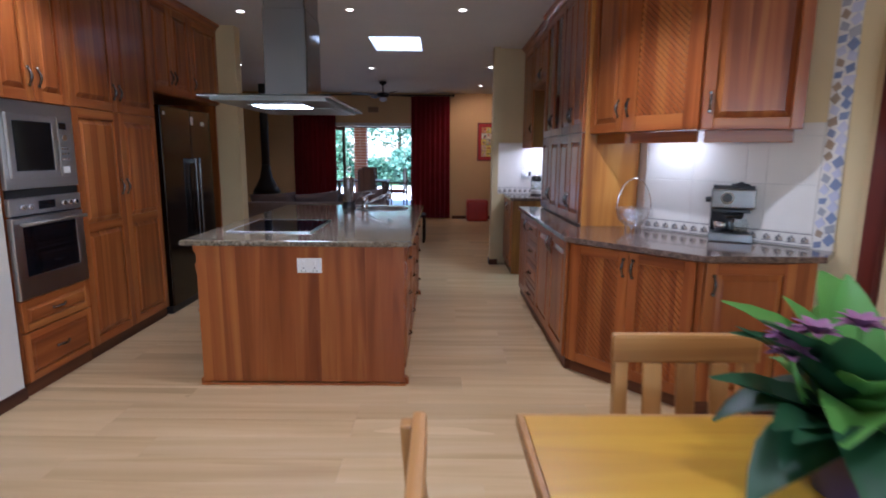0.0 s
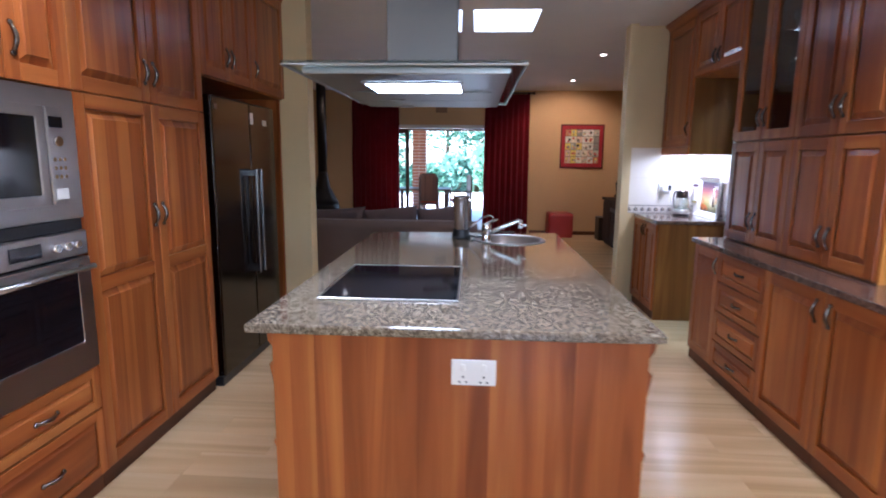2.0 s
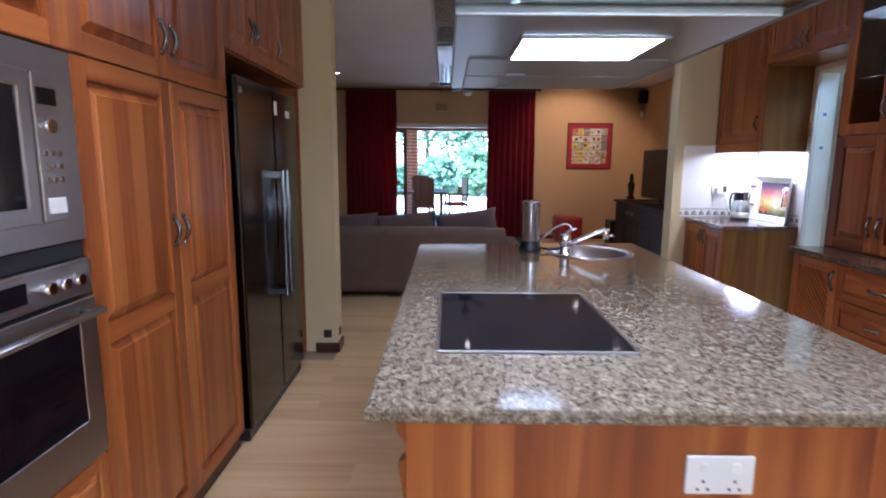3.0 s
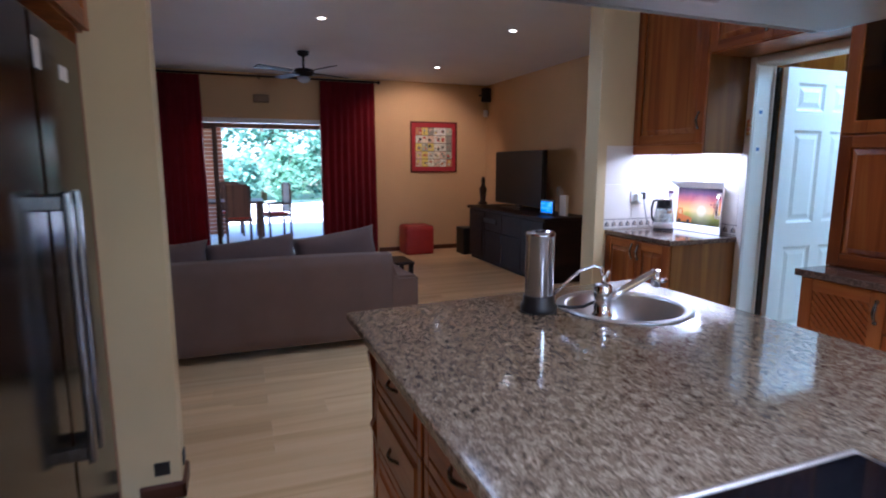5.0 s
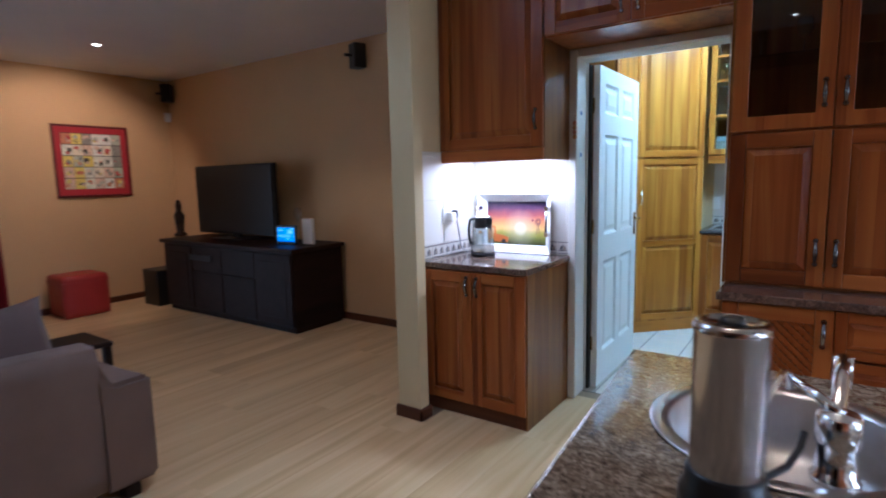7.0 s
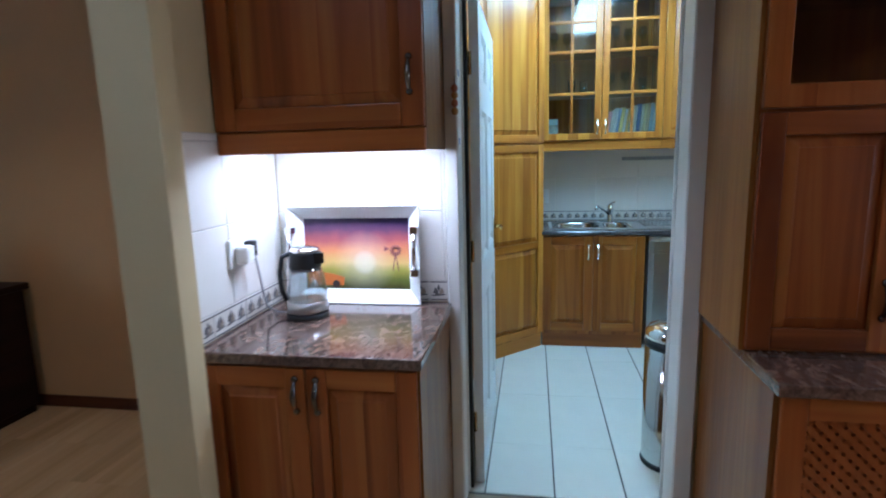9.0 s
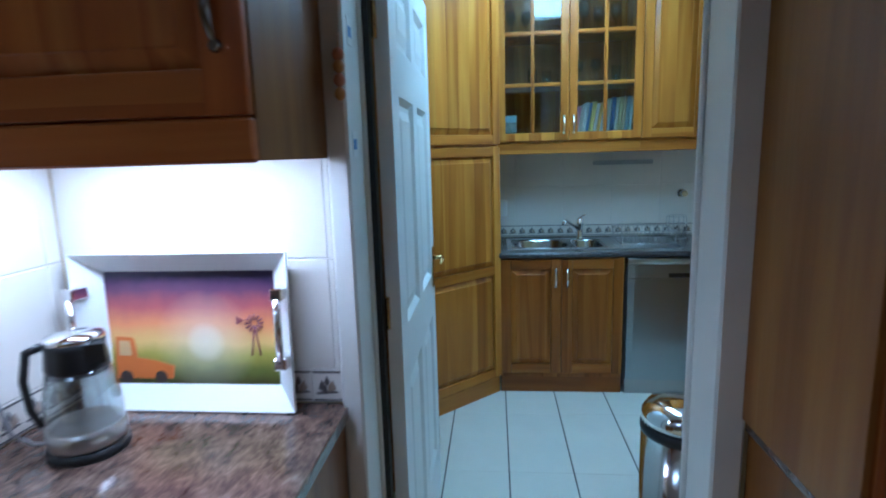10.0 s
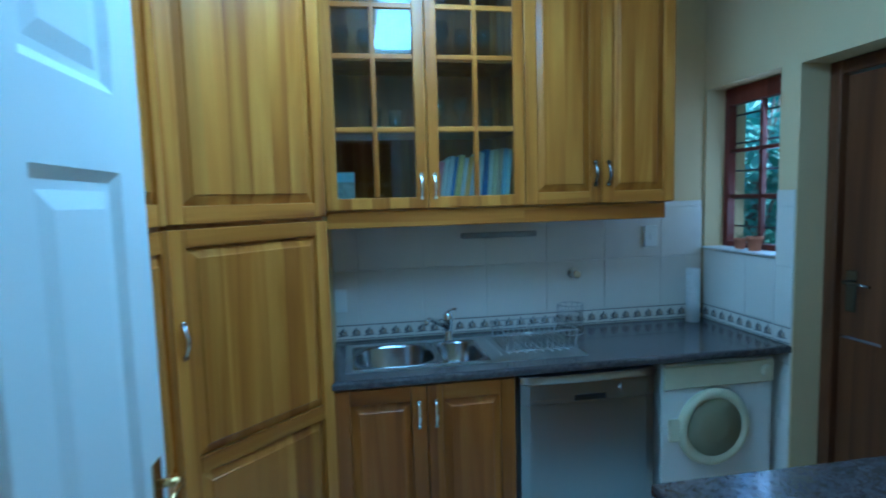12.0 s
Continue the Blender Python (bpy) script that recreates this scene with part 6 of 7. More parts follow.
part("filter_holder", tube(bmesh.new(), [(0.04, -0.04, 0.165), (0.0, -0.1, 0.162), (-0.04, -0.17, 0.155)], [0.03, 0.012, 0.014], 12), black_plastic, em)
part("jug", lathe(bmesh.new(), [(0.04, 0.0595), (0.055, 0.08), (0.058, 0.11), (0.042, 0.135), (0.045, 0.142)], 0.04, -0.055, 0, 24), clear_glass, em)
part("cup", lathe(bmesh.new(), [(0.02, 0.0595), (0.035, 0.085), (0.036, 0.12)], -0.06, -0.06, 0, 20), chrome, em)
part("cup_rail", ring(bmesh.new(), -0.11, 0.11, -0.085, 0.11, 0.008, 0.3205, 0.34, True), black_plastic, em)
part("lid", lathe(bmesh.new(), [(0.06, 0.3205), (0.055, 0.345), (0.02, 0.352), (0.0, 0.368)], 0.04, 0.02, 0, 20), black_plastic, em)
wb = thing("wire_basket", pose(1.46, 4.36, 0.9), "chrome wire fruit basket with tall arched handle", "basket")
bm = bmesh.new()
for k in range(15):
    f = k / 14
    r = 0.05 + 0.075 * math.sin(f * math.pi * 0.62)
    z = 0.03 + 0.125 * f
    tube(bm, [(r * math.cos(a), r * math.sin(a), z) for a in (2 * math.pi * i / 28 for i in range(29))], 0.002, 5)
tube(bm, [(0.118 * math.cos(math.pi * i / 16), 0.0, 0.15 + 0.21 * math.sin(math.pi * i / 16)) for i in range(17)], 0.005, 8)
for k in range(3):
    a = k * 2.1
    rod(bm, (0.06 * math.cos(a), 0.06 * math.sin(a), 0.0), (0.055 * math.cos(a), 0.055 * math.sin(a), 0.035), 0.004, n=6)
part("wire", bm, chrome, wb)

# ---- lounge ----


def soft_box(x0, x1, y0, y1, z0, z1, r=0.05, puff=0.0, seg=4):
    bm = boxed(x0, x1, y0, y1, z0, z1)
    bmesh.ops.subdivide_edges(bm, edges=bm.edges[:], cuts=7, use_grid_fill=True)
    c = Vector(((x0 + x1) / 2, (y0 + y1) / 2, (z0 + z1) / 2))
    hx_, hy_, hz_ = (x1 - x0) / 2, (y1 - y0) / 2, (z1 - z0) / 2
    for v in bm.verts:
        d = v.co - c
        q_ = Vector((max(-hx_ + r, min(hx_ - r, d.x)), max(-hy_ + r, min(hy_ - r, d.y)), max(-hz_ + r, min(hz_ - r, d.z))))
        e = d - q_
        if e.length > 1e-6:
            d = q_ + e.normalized() * r
        u_, v_, w_ = d.x / hx_, d.y / hy_, d.z / hz_
        d.y += puff * (1 - u_ * u_) * (1 - w_ * w_) * (1 if d.y > 0 else -1)
        d += Vector((1, 1, 1)) * 0.004 * noise.noise(v.co * 9)
        v.co = c + d
    for f in bm.faces:
        f.smooth = True
    return bm


sf = thing("sofa", pose(-0.42, 8.25, 0), "grey-brown fabric sofa with loose back cushions", "sofa")
SL = 2.5
part("back", soft_box(-SL + 0.2, -0.2, 0.0, 0.2, 0.06, 0.735, 0.04), sofa_cloth, sf)
part("base", soft_box(-SL + 0.2, -0.2, 0.2, 0.92, 0.06, 0.30, 0.03), sofa_cloth, sf)
for x0 in (-SL, -0.235):
    a = boxed(x0, x0 + 0.235, 0.0, 0.95, 0.06, 0.53)
    bmesh.ops.subdivide_edges(a, edges=a.edges[:], cuts=5, use_grid_fill=True)
    for v in a.verts:
        if v.co.z > 0.5:
            v.co.z += max(0.0, 0.2 * (1 - v.co.y / 0.28)) if x0 < -1 or v.co.x < -0.2 else max(0.0, 0.02 * (1 - v.co.y / 0.28))
    bmesh.ops.bevel(a, geom=[e for e in a.edges if e.calc_face_angle(0) > 0.6], offset=0.02, segments=2, affect="EDGES")
    part("arm", a, sofa_cloth, sf)
for k in range(3):
    w = (SL - 0.47) / 3
    part("seat_cushion", soft_box(-SL + 0.235 + k * w + 0.004, -SL + 0.235 + (k + 1) * w - 0.004, 0.25, 0.94, 0.30, 0.46, 0.045), sofa_cloth, sf)
for lx_ in (-SL + 0.06, -0.12):
    for ly_ in (0.05, 0.86):
        part("leg", boxed(lx_ - 0.035, lx_ + 0.035, ly_ - 0.035, ly_ + 0.035, 0.0, 0.06, 0.004), dark_wood, sf)
def pillow(w, h, d):
    """A stuffed square cushion with pinched corners."""
    bm = bmesh.new()
    k = 12
    front, back = [], []
    for side, rows_p in ((-1, front), (1, back)):
        for j in range(k + 1):
            v = 2 * j / k - 1
            row_p = []
            for i in range(k + 1):
                u = 2 * i / k - 1
                bulge = d * ((1 - u ** 4) * (1 - v ** 4)) ** 0.55
                pull = 1 - 0.07 * (1 - abs(u) ** 3) * v * v, 1 - 0.07 * (1 - abs(v) ** 3) * u * u
                row_p.append(bm.verts.new((u * w / 2 * pull[1], side * bulge + 0.006 * noise.noise(Vector((u * 3, v * 3, side))), (v * h / 2 * pull[0] + h / 2))))
            rows_p.append(row_p)
        for a, b_ in zip(rows_p, rows_p[1:]):
            for i in range(k):
                q_ = (a[i], a[i + 1], b_[i + 1], b_[i])
                bm.faces.new(q_ if side < 0 else q_[::-1]).smooth = True
    bmesh.ops.remove_doubles(bm, verts=bm.verts, dist=0.0135)
    return bm


for cx, tilt, hh in ((-0.56, -8, 0.43), (-1.22, -6, 0.40), (-1.86, -4, 0.385)):
    cu = thing("sofa_cushion", pose(-0.42 + cx, 8.5, 0.47, -14, tilt, 0), "grey-brown loose back cushion on the sofa", "cushion", "loose sofa cushions")
    part("pad", pillow(0.68, hh, 0.1), cushion_cloth, cu)

po = thing("pouf", pose(0.94, 12.5, 0), "red leather square pouf against the wall", "pouf")
part("pad", soft_box(-0.23, 0.23, -0.22, 0.22, 0.0, 0.46, 0.035), red_leather, po)
part("seam", boxed(-0.233, 0.233, -0.223, 0.223, 0.385, 0.392, 0.002), red_leather, po)

tu = thing("tv_cabinet", pose(1.6, 9.7, 0), "dark stained low television cabinet", "cabinet")
part("body", boxed(0.02, 0.64, 0.0, 2.2, 0.05, 0.76, 0.004), dark_wood, tu)
part("top", boxed(-0.02, 0.66, -0.03, 2.23, 0.76, 0.8, 0.008), dark_wood, tu)
part("plinth", boxed(0.04, 0.62, 0.02, 2.18, 0.0, 0.05), dark_wood, tu)
for k in range(4):
    y0 = 0.02 + k * 0.54
    if k in (1, 2):
        part("niche", boxed(0.004, 0.0195, y0, y0 + 0.53, 0.5, 0.74), dark_wood, tu)
        part("drawer", boxed(0.0, 0.0195, y0, y0 + 0.53, 0.07, 0.48, 0.004), dark_wood, tu)
    else:
        d = part("door", boxed(0.0, 0.0195, y0, y0 + 0.53, 0.07, 0.74, 0.004), dark_wood, tu)
        part("door_field", boxed(-0.006, -0.0005, y0 + 0.07, y0 + 0.46, 0.14, 0.67, 0.003), dark_wood, d)
dv = thing("media_player", pose(1.62, 11.15, 0.66), "slim black media player in cabinet niche", "media player")
part("case", boxed(-0.03, -0.017, -0.2, 0.2, -0.06, 0.0, 0.002), black_plastic, dv)
sb = thing("subwoofer", pose(1.78, 12.2, 0), "black box subwoofer beside the television cabinet", "loudspeaker")
part("case", boxed(-0.2, 0.2, -0.15, 0.17, 0.0, 0.42, 0.008), black_plastic, sb)
tv = thing("television", pose(1.98, 11.05, 0.8), "large flat black television on its stand", "television")
part("screen", boxed(-0.02, -0.006, -0.675, 0.675, 0.065, 0.79, 0.002), screen_black, tv)
part("bezel", boxed(-0.006, 0.045, -0.69, 0.69, 0.05, 0.805, 0.006), black_plastic, tv)
part("foot", boxed(-0.13, 0.13, -0.28, 0.28, 0.0, 0.014, 0.004), black_plastic, tv)
part("neck", boxed(-0.0, 0.03, -0.06, 0.06, 0.014, 0.06), black_plastic, tv)
dp = thing("digital_photo_frame", pose(1.85, 10.06, 0.8, 0, 0, 8), "small lit digital photo frame with blue picture", "photo frame")
part("frame", boxed(0.0, 0.025, -0.13, 0.13, 0.0, 0.19, 0.006), black_plastic, dp)
blue = bpy.data.materials.new("lit_blue_screen")
blue.use_nodes = True
tt = blue.node_tree
bb = tt.nodes["Principled BSDF"]
nn = noise_tex(tt, coords(tt, (1, 3, 14)), 3, 3)
cc = ramp(tt, nn, [(0.3, (0.0, 0.08, 0.5)), (0.5, (0.02, 0.3, 0.9)), (0.68, (0.4, 0.75, 1.0))])
link(tt, cc, bb.inputs["Emission Color"])
bb.inputs["Base Color"].default_value, bb.inputs["Emission Strength"].default_value = (0.01, 0.02, 0.05, 1), 0.16
part("screen", boxed(-0.002, 0.0, -0.105, 0.105, 0.028, 0.165), blue, dp)
rt = thing("router", pose(1.98, 9.88, 0.8), "upright white router on the cabinet", "router")
part("case", boxed(-0.02, 0.02, -0.07, 0.07, 0.0, 0.25, 0.008, 2), white_plastic, rt)
lm = thing("glass_ornament", pose(2.08, 10.14, 0.8), "clear glass ornament on the television cabinet", "ornament")
part("ornament", lathe(bmesh.new(), [(0.04, 0.0), (0.012, 0.03), (0.01, 0.2), (0.035, 0.25), (0.045, 0.29), (0.03, 0.34), (0.0, 0.35)], n=20), clear_glass, lm)
ef = thing("carved_figure", pose(1.88, 12.0, 0.8), "dark carved wooden figure on the cabinet", "figurine")
part("figure", lathe(bmesh.new(), [(0.07, 0.0), (0.07, 0.03), (0.04, 0.05), (0.05, 0.16), (0.06, 0.24), (0.03, 0.3), (0.035, 0.36), (0.02, 0.42), (0.0, 0.43)], n=14), dark_wood, ef)
tlt = thing("side_table", pose(-0.3, 9.55, 0), "low dark wooden side table beyond the sofa", "table")
part("top", boxed(-0.2, 0.2, -0.2, 0.2, 0.42, 0.45, 0.006), dark_wood, tlt)
for sx_ in (-0.17, 0.17):
    for sy_ in (-0.17, 0.17):
        part("leg", boxed(sx_ - 0.02, sx_ + 0.02, sy_ - 0.02, sy_ + 0.02, 0.0, 0.42), dark_wood, tlt)

# framed print of many small pictures
fp = thing("framed_print", pose(1.345, 12.798, 1.695), "red framed print of many small coloured pictures", "picture")
FW, FH = 0.405, 0.41
bm = ring(bmesh.new(), -FW, FW, -FH, FH, 0.025, -0.025, 0.0)
part("frame", bm, plain_mat("dark_red_frame", (0.12, 0.012, 0.012), 0.35), fp)
part("mount", boxed(-FW + 0.025, FW - 0.025, -0.012, -0.001, -FH + 0.025, FH - 0.025), plain_mat("red_mount", (0.38, 0.02, 0.03), 0.7), fp)
rnd = random.Random(5)
pal = ((0.75, 0.72, 0.65), (0.6, 0.6, 0.55), (0.72, 0.55, 0.12), (0.25, 0.24, 0.22), (0.5, 0.2, 0.1), (0.7, 0.66, 0.58), (0.75, 0.62, 0.5), (0.4, 0.42, 0.35), (0.7, 0.7, 0.68), (0.62, 0.45, 0.35), (0.04, 0.035, 0.035), (0.45, 0.06, 0.05))
cellm = [plain_mat("print_cell", c, 0.6, var=0.5, scale=30, bumpy=0.0) for c in pal]
part("row_backing", boxed(-0.318, 0.318, -0.0128, -0.0122, -0.318, 0.318), black_plastic, fp, "black lines between the rows of pictures")
for i in range(6):
    for j in range(5):
        x0, z0 = -0.316 + i * 0.1055, -0.315 + j * 0.127
        part("small_picture", boxed(x0 + 0.001, x0 + 0.1045, -0.0145, -0.013, z0, z0 + 0.119), cellm[rnd.randrange(10)], fp)
        for _ in range(3):
            s, mx_, mz_ = rnd.uniform(0.012, 0.032), x0 + 0.053 + rnd.uniform(-0.028, 0.028), z0 + 0.058 + rnd.uniform(-0.03, 0.03)
            bm = bmesh.new()
            k_ = rnd.randrange(4, 8)
            vs = [(mx_ + s * rnd.uniform(0.6, 1.2) * math.cos(6.283 * q_ / k_), mz_ + s * rnd.uniform(0.6, 1.2) * math.sin(6.283 * q_ / k_)) for q_ in range(k_)]
            part("small_motif", profile(bm, vs, -0.0152 - 0.0002 * _, -0.0146, "y"), cellm[rnd.choice((2, 3, 4, 7, 9, 3, 10, 11))], fp)

# curtains and rod


def curtain(name, x0, x1, folds, seed):
    rr = random.Random(seed)
    ph = [rr.uniform(-0.5, 0.5) for _ in range(folds + 2)]
    bm = bmesh.new()
    nx, nz = folds * 10, 14
    grid = []
    for j in range(nz + 1):
        f = j / nz
        row = []
        for i in range(nx + 1):
            u = i / nx
            k = u * folds
            amp = 0.045 * (0.45 + 0.55 * (1 - f)) * (0.7 + 0.5 * noise.noise(Vector((k * 0.7, seed, 0))))
            y = amp * math.sin(2 * math.pi * (k + 0.12 * noise.noise(Vector((k * 0.5, f * 2, seed)))))
            spread = 1 + 0.05 * (1 - f)
            x = (x0 + x1) / 2 + (u - 0.5) * (x1 - x0) * spread + 0.012 * noise.noise(Vector((u * 9, f * 3, seed)))
            row.append(bm.verts.new((x, 12.68 + y, 0.03 + 2.61 * f)))
        grid.append(row)
    for a, b_ in zip(grid, grid[1:]):
        for i in range(nx):
            bm.faces.new((a[i], a[i + 1], b_[i + 1], b_[i])).smooth = True
    bmesh.ops.solidify(bm, geom=bm.faces[:], thickness=0.004)
    return solid(name, bm, curtain_cloth, "long dark red curtain hanging from the rod", "curtain", "curtains at the patio door")


curtain("curtain", -0.5, 0.33, 8, 3)
curtain("curtain", -3.03, -2.14, 9, 7)
cr = thing("curtain_rod", pose(-1.35, 12.68, 2.66), "dark curtain rod above the patio door", "curtain rod")
part("rod", rod(bmesh.new(), (-1.85, 0, 0), (1.75, 0, 0), 0.014), iron, cr)
for x in (-1.85, 1.75):
    part("finial", lathe(bmesh.new(), [(0.0, -0.03), (0.028, -0.01), (0.03, 0.005), (0.0, 0.03)], n=14), iron, cr, m=pose(x, 0, 0, 0, 90, 0))
for x in (-1.7, 0.0, 1.65):
    part("bracket", boxed(x - 0.01, x + 0.01, 0.0, 0.119, -0.02, 0.02), iron, cr)

# patio door frame
pd = thing("patio_door", pose(0, 12.86, 0), "brown framed glass patio door, slid open", "door", kind="structure")
for nm, x0, x1, z0, z1 in (("jamb", DX0, DX0 + 0.06, 0, DZ), ("jamb", DX1 - 0.06, DX1, 0, DZ), ("head", DX0 + 0.06, DX1 - 0.06, DZ - 0.07, DZ), ("threshold", DX0 + 0.06, DX1 - 0.06, 0, 0.03)):
    part(nm, boxed(x0, x1, -0.05, 0.09, z0, z1, 0.004), trim_white if nm == "head" else brown_wood, pd)
lf = thing("patio_leaf", pose(-2.05, 12.9, 0), "brown framed sliding glass leaf", "door", kind="structure")
for x0, x1, z0, z1 in ((-0.6, -0.53, 0.04, 2.0), (0.02, 0.085, 0.04, 2.0), (-0.53, 0.02, 1.92, 2.0), (-0.53, 0.02, 0.04, 0.16)):
    part("rail", boxed(x0, x1, -0.015, 0.015, z0, z1, 0.003), brown_wood, lf)
p = part("pane", boxed(-0.53, 0.02, -0.003, 0.003, 0.16, 1.92), pane_glass, lf)
p.visible_shadow = False

# ceiling fan, speakers, sensor, wall box
fa = thing("ceiling_fan", pose(-0.93, 10.98, CEIL), "dark ceiling fan with pale blades at rest", "ceiling fan")
part("rose", lathe(bmesh.new(), [(0.07, 0.0), (0.065, -0.04), (0.02, -0.06), (0.018, -0.07)], n=24), iron, fa)
part("stem", rod(bmesh.new(), (0, 0, -0.06), (0, 0, -0.2), 0.014), iron, fa)
part("motor", lathe(bmesh.new(), [(0.03, -0.19), (0.1, -0.2), (0.12, -0.23), (0.1, -0.27), (0.04, -0.28), (0.03, -0.29)], n=32), iron, fa)
part("lamp_bowl", lathe(bmesh.new(), [(0.05, -0.285), (0.075, -0.3), (0.07, -0.33), (0.04, -0.352), (0.0, -0.36)], n=28), plain_mat("opal_glass", (0.6, 0.66, 0.75), 0.25), fa)
for k in range(4):
    bm = boxed(0.16, 0.6, -0.06, 0.06, -0.004, 0.004, 0.003)
    for v in bm.verts:
        v.co.y *= 0.75 + 0.5 * (v.co.x - 0.16)
    bl = part("blade", bm, dark_wood, fa, m=pose(0, 0, -0.235, 0, 0, 25 + 90 * k) @ pose(0, 0, 0, 12, 0, 0))
    part("blade_arm", boxed(0.1, 0.2, -0.015, 0.015, -0.01, -0.0045, 0.002), iron, bl)
for x, y, rz in ((2.2, 12.68, 40), (2.22, 9.4, 70)):
    s = thing("wall_speaker", pose(x, y, 2.44, 0, 0, rz), "small black loudspeaker high on the wall", "loudspeaker", "wall loudspeakers")
    part("case", boxed(-0.06, 0.06, -0.09, 0.03, 0.0, 0.22, 0.006), black_plastic, s)
    part("grille", boxed(-0.052, 0.052, -0.096, -0.0905, 0.01, 0.21, 0.004), black_plastic, s)
    part("bracket", rod(bmesh.new(), (0, 0.03, 0.11), (0, 0.1, 0.11), 0.014), black_plastic, s)
pi = thing("motion_detector", pose(2.24, 12.74, 2.26, 0, 0, 45), "small white alarm sensor in the wall corner", "sensor")
part("case", boxed(-0.03, 0.03, -0.045, 0.02, -0.055, 0.055, 0.012, 2), white_plastic, pi)
wbx = thing("wall_box", pose(-1.33, 12.79, 2.36), "small tan box high on the lounge wall", "wall box")
part("case", boxed(-0.11, 0.11, -0.035, 0.009, -0.055, 0.055, 0.01), plain_mat("tan_box", (0.25, 0.16, 0.09), 0.6), wbx)
sk = thing("pillar_socket", pose(-2.0369, 6.7, 0.14), "small black socket low on the wall end", "socket")
part("plate", boxed(0.0, 0.008, -0.03, 0.03, -0.03, 0.03, 0.003), black_plastic, sk)
sk = thing("pillar_socket", pose(-2.11, 6.6199, 0.14), "small black socket low on the wall end", "socket")
part("plate", boxed(-0.03, 0.03, -0.008, 0.0, -0.03, 0.03, 0.003), black_plastic, sk)

sto = thing("wood_stove", pose(-3.3, 11.5, 0), "black iron stove with flared hood and flue", "stove")
part("body", lathe(bmesh.new(), [(0.26, 0.0), (0.27, 0.04), (0.27, 0.62), (0.25, 0.66)], n=28), iron, sto)
part("hood", lathe(bmesh.new(), [(0.27, 0.66), (0.2, 0.78), (0.12, 0.95), (0.085, 1.15), (0.08, 1.2)], n=28), iron, sto)
part("flue", rod(bmesh.new(), (0, 0, 1.2), (0, 0, CEIL), 0.078, n=24), iron, sto)
part("door", boxed(0.265, 0.285, -0.14, 0.14, 0.2, 0.52, 0.004), black_glass, sto)

# downlight fittings, also drawn at the added fill lamps
for dx, dy, dw_ in DOWNLIGHTS_AND_FILLS:
    dl = thing("downlight", pose(dx, dy, CEIL), "recessed round ceiling downlight, lit; added as fill where y is below 4", "downlight", "recessed downlights")
    bm = bmesh.new()
    lathe(bm, [(0.03, -0.0015), (0.034, -0.006), (0.046, -0.006), (0.05, -0.001)], n=24, close=False)
    part("ring", bm, white_plastic, dl)
    part("bulb", rod(bmesh.new(), (0, 0, -0.004), (0, 0, -0.001), 0.029, n=20), lamp_glow, dl)

# ---- breakfast corner ----
yellow_top = wood_mat("yellow_table_wood", (0.42, 0.2, 0.015), (0.6, 0.33, 0.02), (0.68, 0.42, 0.04), "x", 0.3, stave=0.12, staves=0.06, each=0.05)
bt = thing("breakfast_table", pose(0.325, 1.06, 0), "yellow pine breakfast table with reddish rim", "table")
part("top", prism(bmesh.new(), [(0.018, 0.018), (1.16, 0.018), (1.16, 0.855), (0.018, 0.855)], 0.718, 0.75), yellow_top, bt)
bm = ring(bmesh.new(), 0.0, 1.178, 0.0, 0.873, 0.0178, 0.712, 0.749, True)
part("rim", bm, pine, bt)
part("apron", boxed(0.06, 1.12, 0.06, 0.81, 0.62, 0.7178), pine, bt)
for x in (0.06, 1.06):
    for y in (0.06, 0.75):
        part("leg", boxed(x, x + 0.065, y, y + 0.065, 0.0, 0.62, 0.006), pine_up, bt)


def dining_chair(m):
    c = thing("dining_chair", m, "honey pine dining chair with slatted back", "chair", "chairs at the breakfast table")
    w = 0.42
    for x in (-w / 2, w / 2 - 0.04):
        bm = boxed(x, x + 0.04, 0.36, 0.4, 0.0, 0.88, 0.006, 2)
        for v in bm.verts:
            if v.co.z > 0.45:
                v.co.y += (v.co.z - 0.45) * 0.16
        part("back_post", bm, pine_up, c)
        part("leg", boxed(x, x + 0.04, -0.02, 0.02, 0.0, 0.43, 0.005), pine_up, c)
    part("seat", boxed(-w / 2 - 0.01, w / 2 + 0.01, -0.04, 0.4, 0.43, 0.452, 0.006), pine, c)
    part("top_rail", boxed(-w / 2 - 0.012, w / 2 + 0.012, 0.415, 0.445, 0.80, 0.89, 0.012, 2), pine, c)
    part("low_rail", boxed(-w / 2 + 0.04, w / 2 - 0.04, 0.375, 0.395, 0.52, 0.56, 0.004), pine, c)
    for k in range(3):
        x = -0.1 + k * 0.1
        bm = boxed(x - 0.028, x + 0.028, 0.385, 0.4, 0.56, 0.80, 0.003)
        for v in bm.verts:
            v.co.y += (v.co.z - 0.56) * 0.13
        part("slat", bm, pine_up, c)
    part("stretcher", boxed(-w / 2 + 0.04, w / 2 - 0.04, -0.012, 0.012, 0.2, 0.235, 0.004), pine, c)
    return c


ch = dining_chair(pose(0.86, 1.735, 0))
copy_thing(ch, pose(0.515, 1.44, 0, 0, 0, 90))

# potted plant on the table
pl = thing("potted_plant", pose(0.95, 1.6, 0.75), "leafy pot plant with purple flowers on table", "plant")
part("pot", lathe(bmesh.new(), [(0.07, 0.0), (0.1, 0.1), (0.105, 0.12), (0.095, 0.12), (0.09, 0.1), (0.0, 0.095)], n=28, close=False), plain_mat("glazed_pot", (0.08, 0.05, 0.09), 0.3), pl)


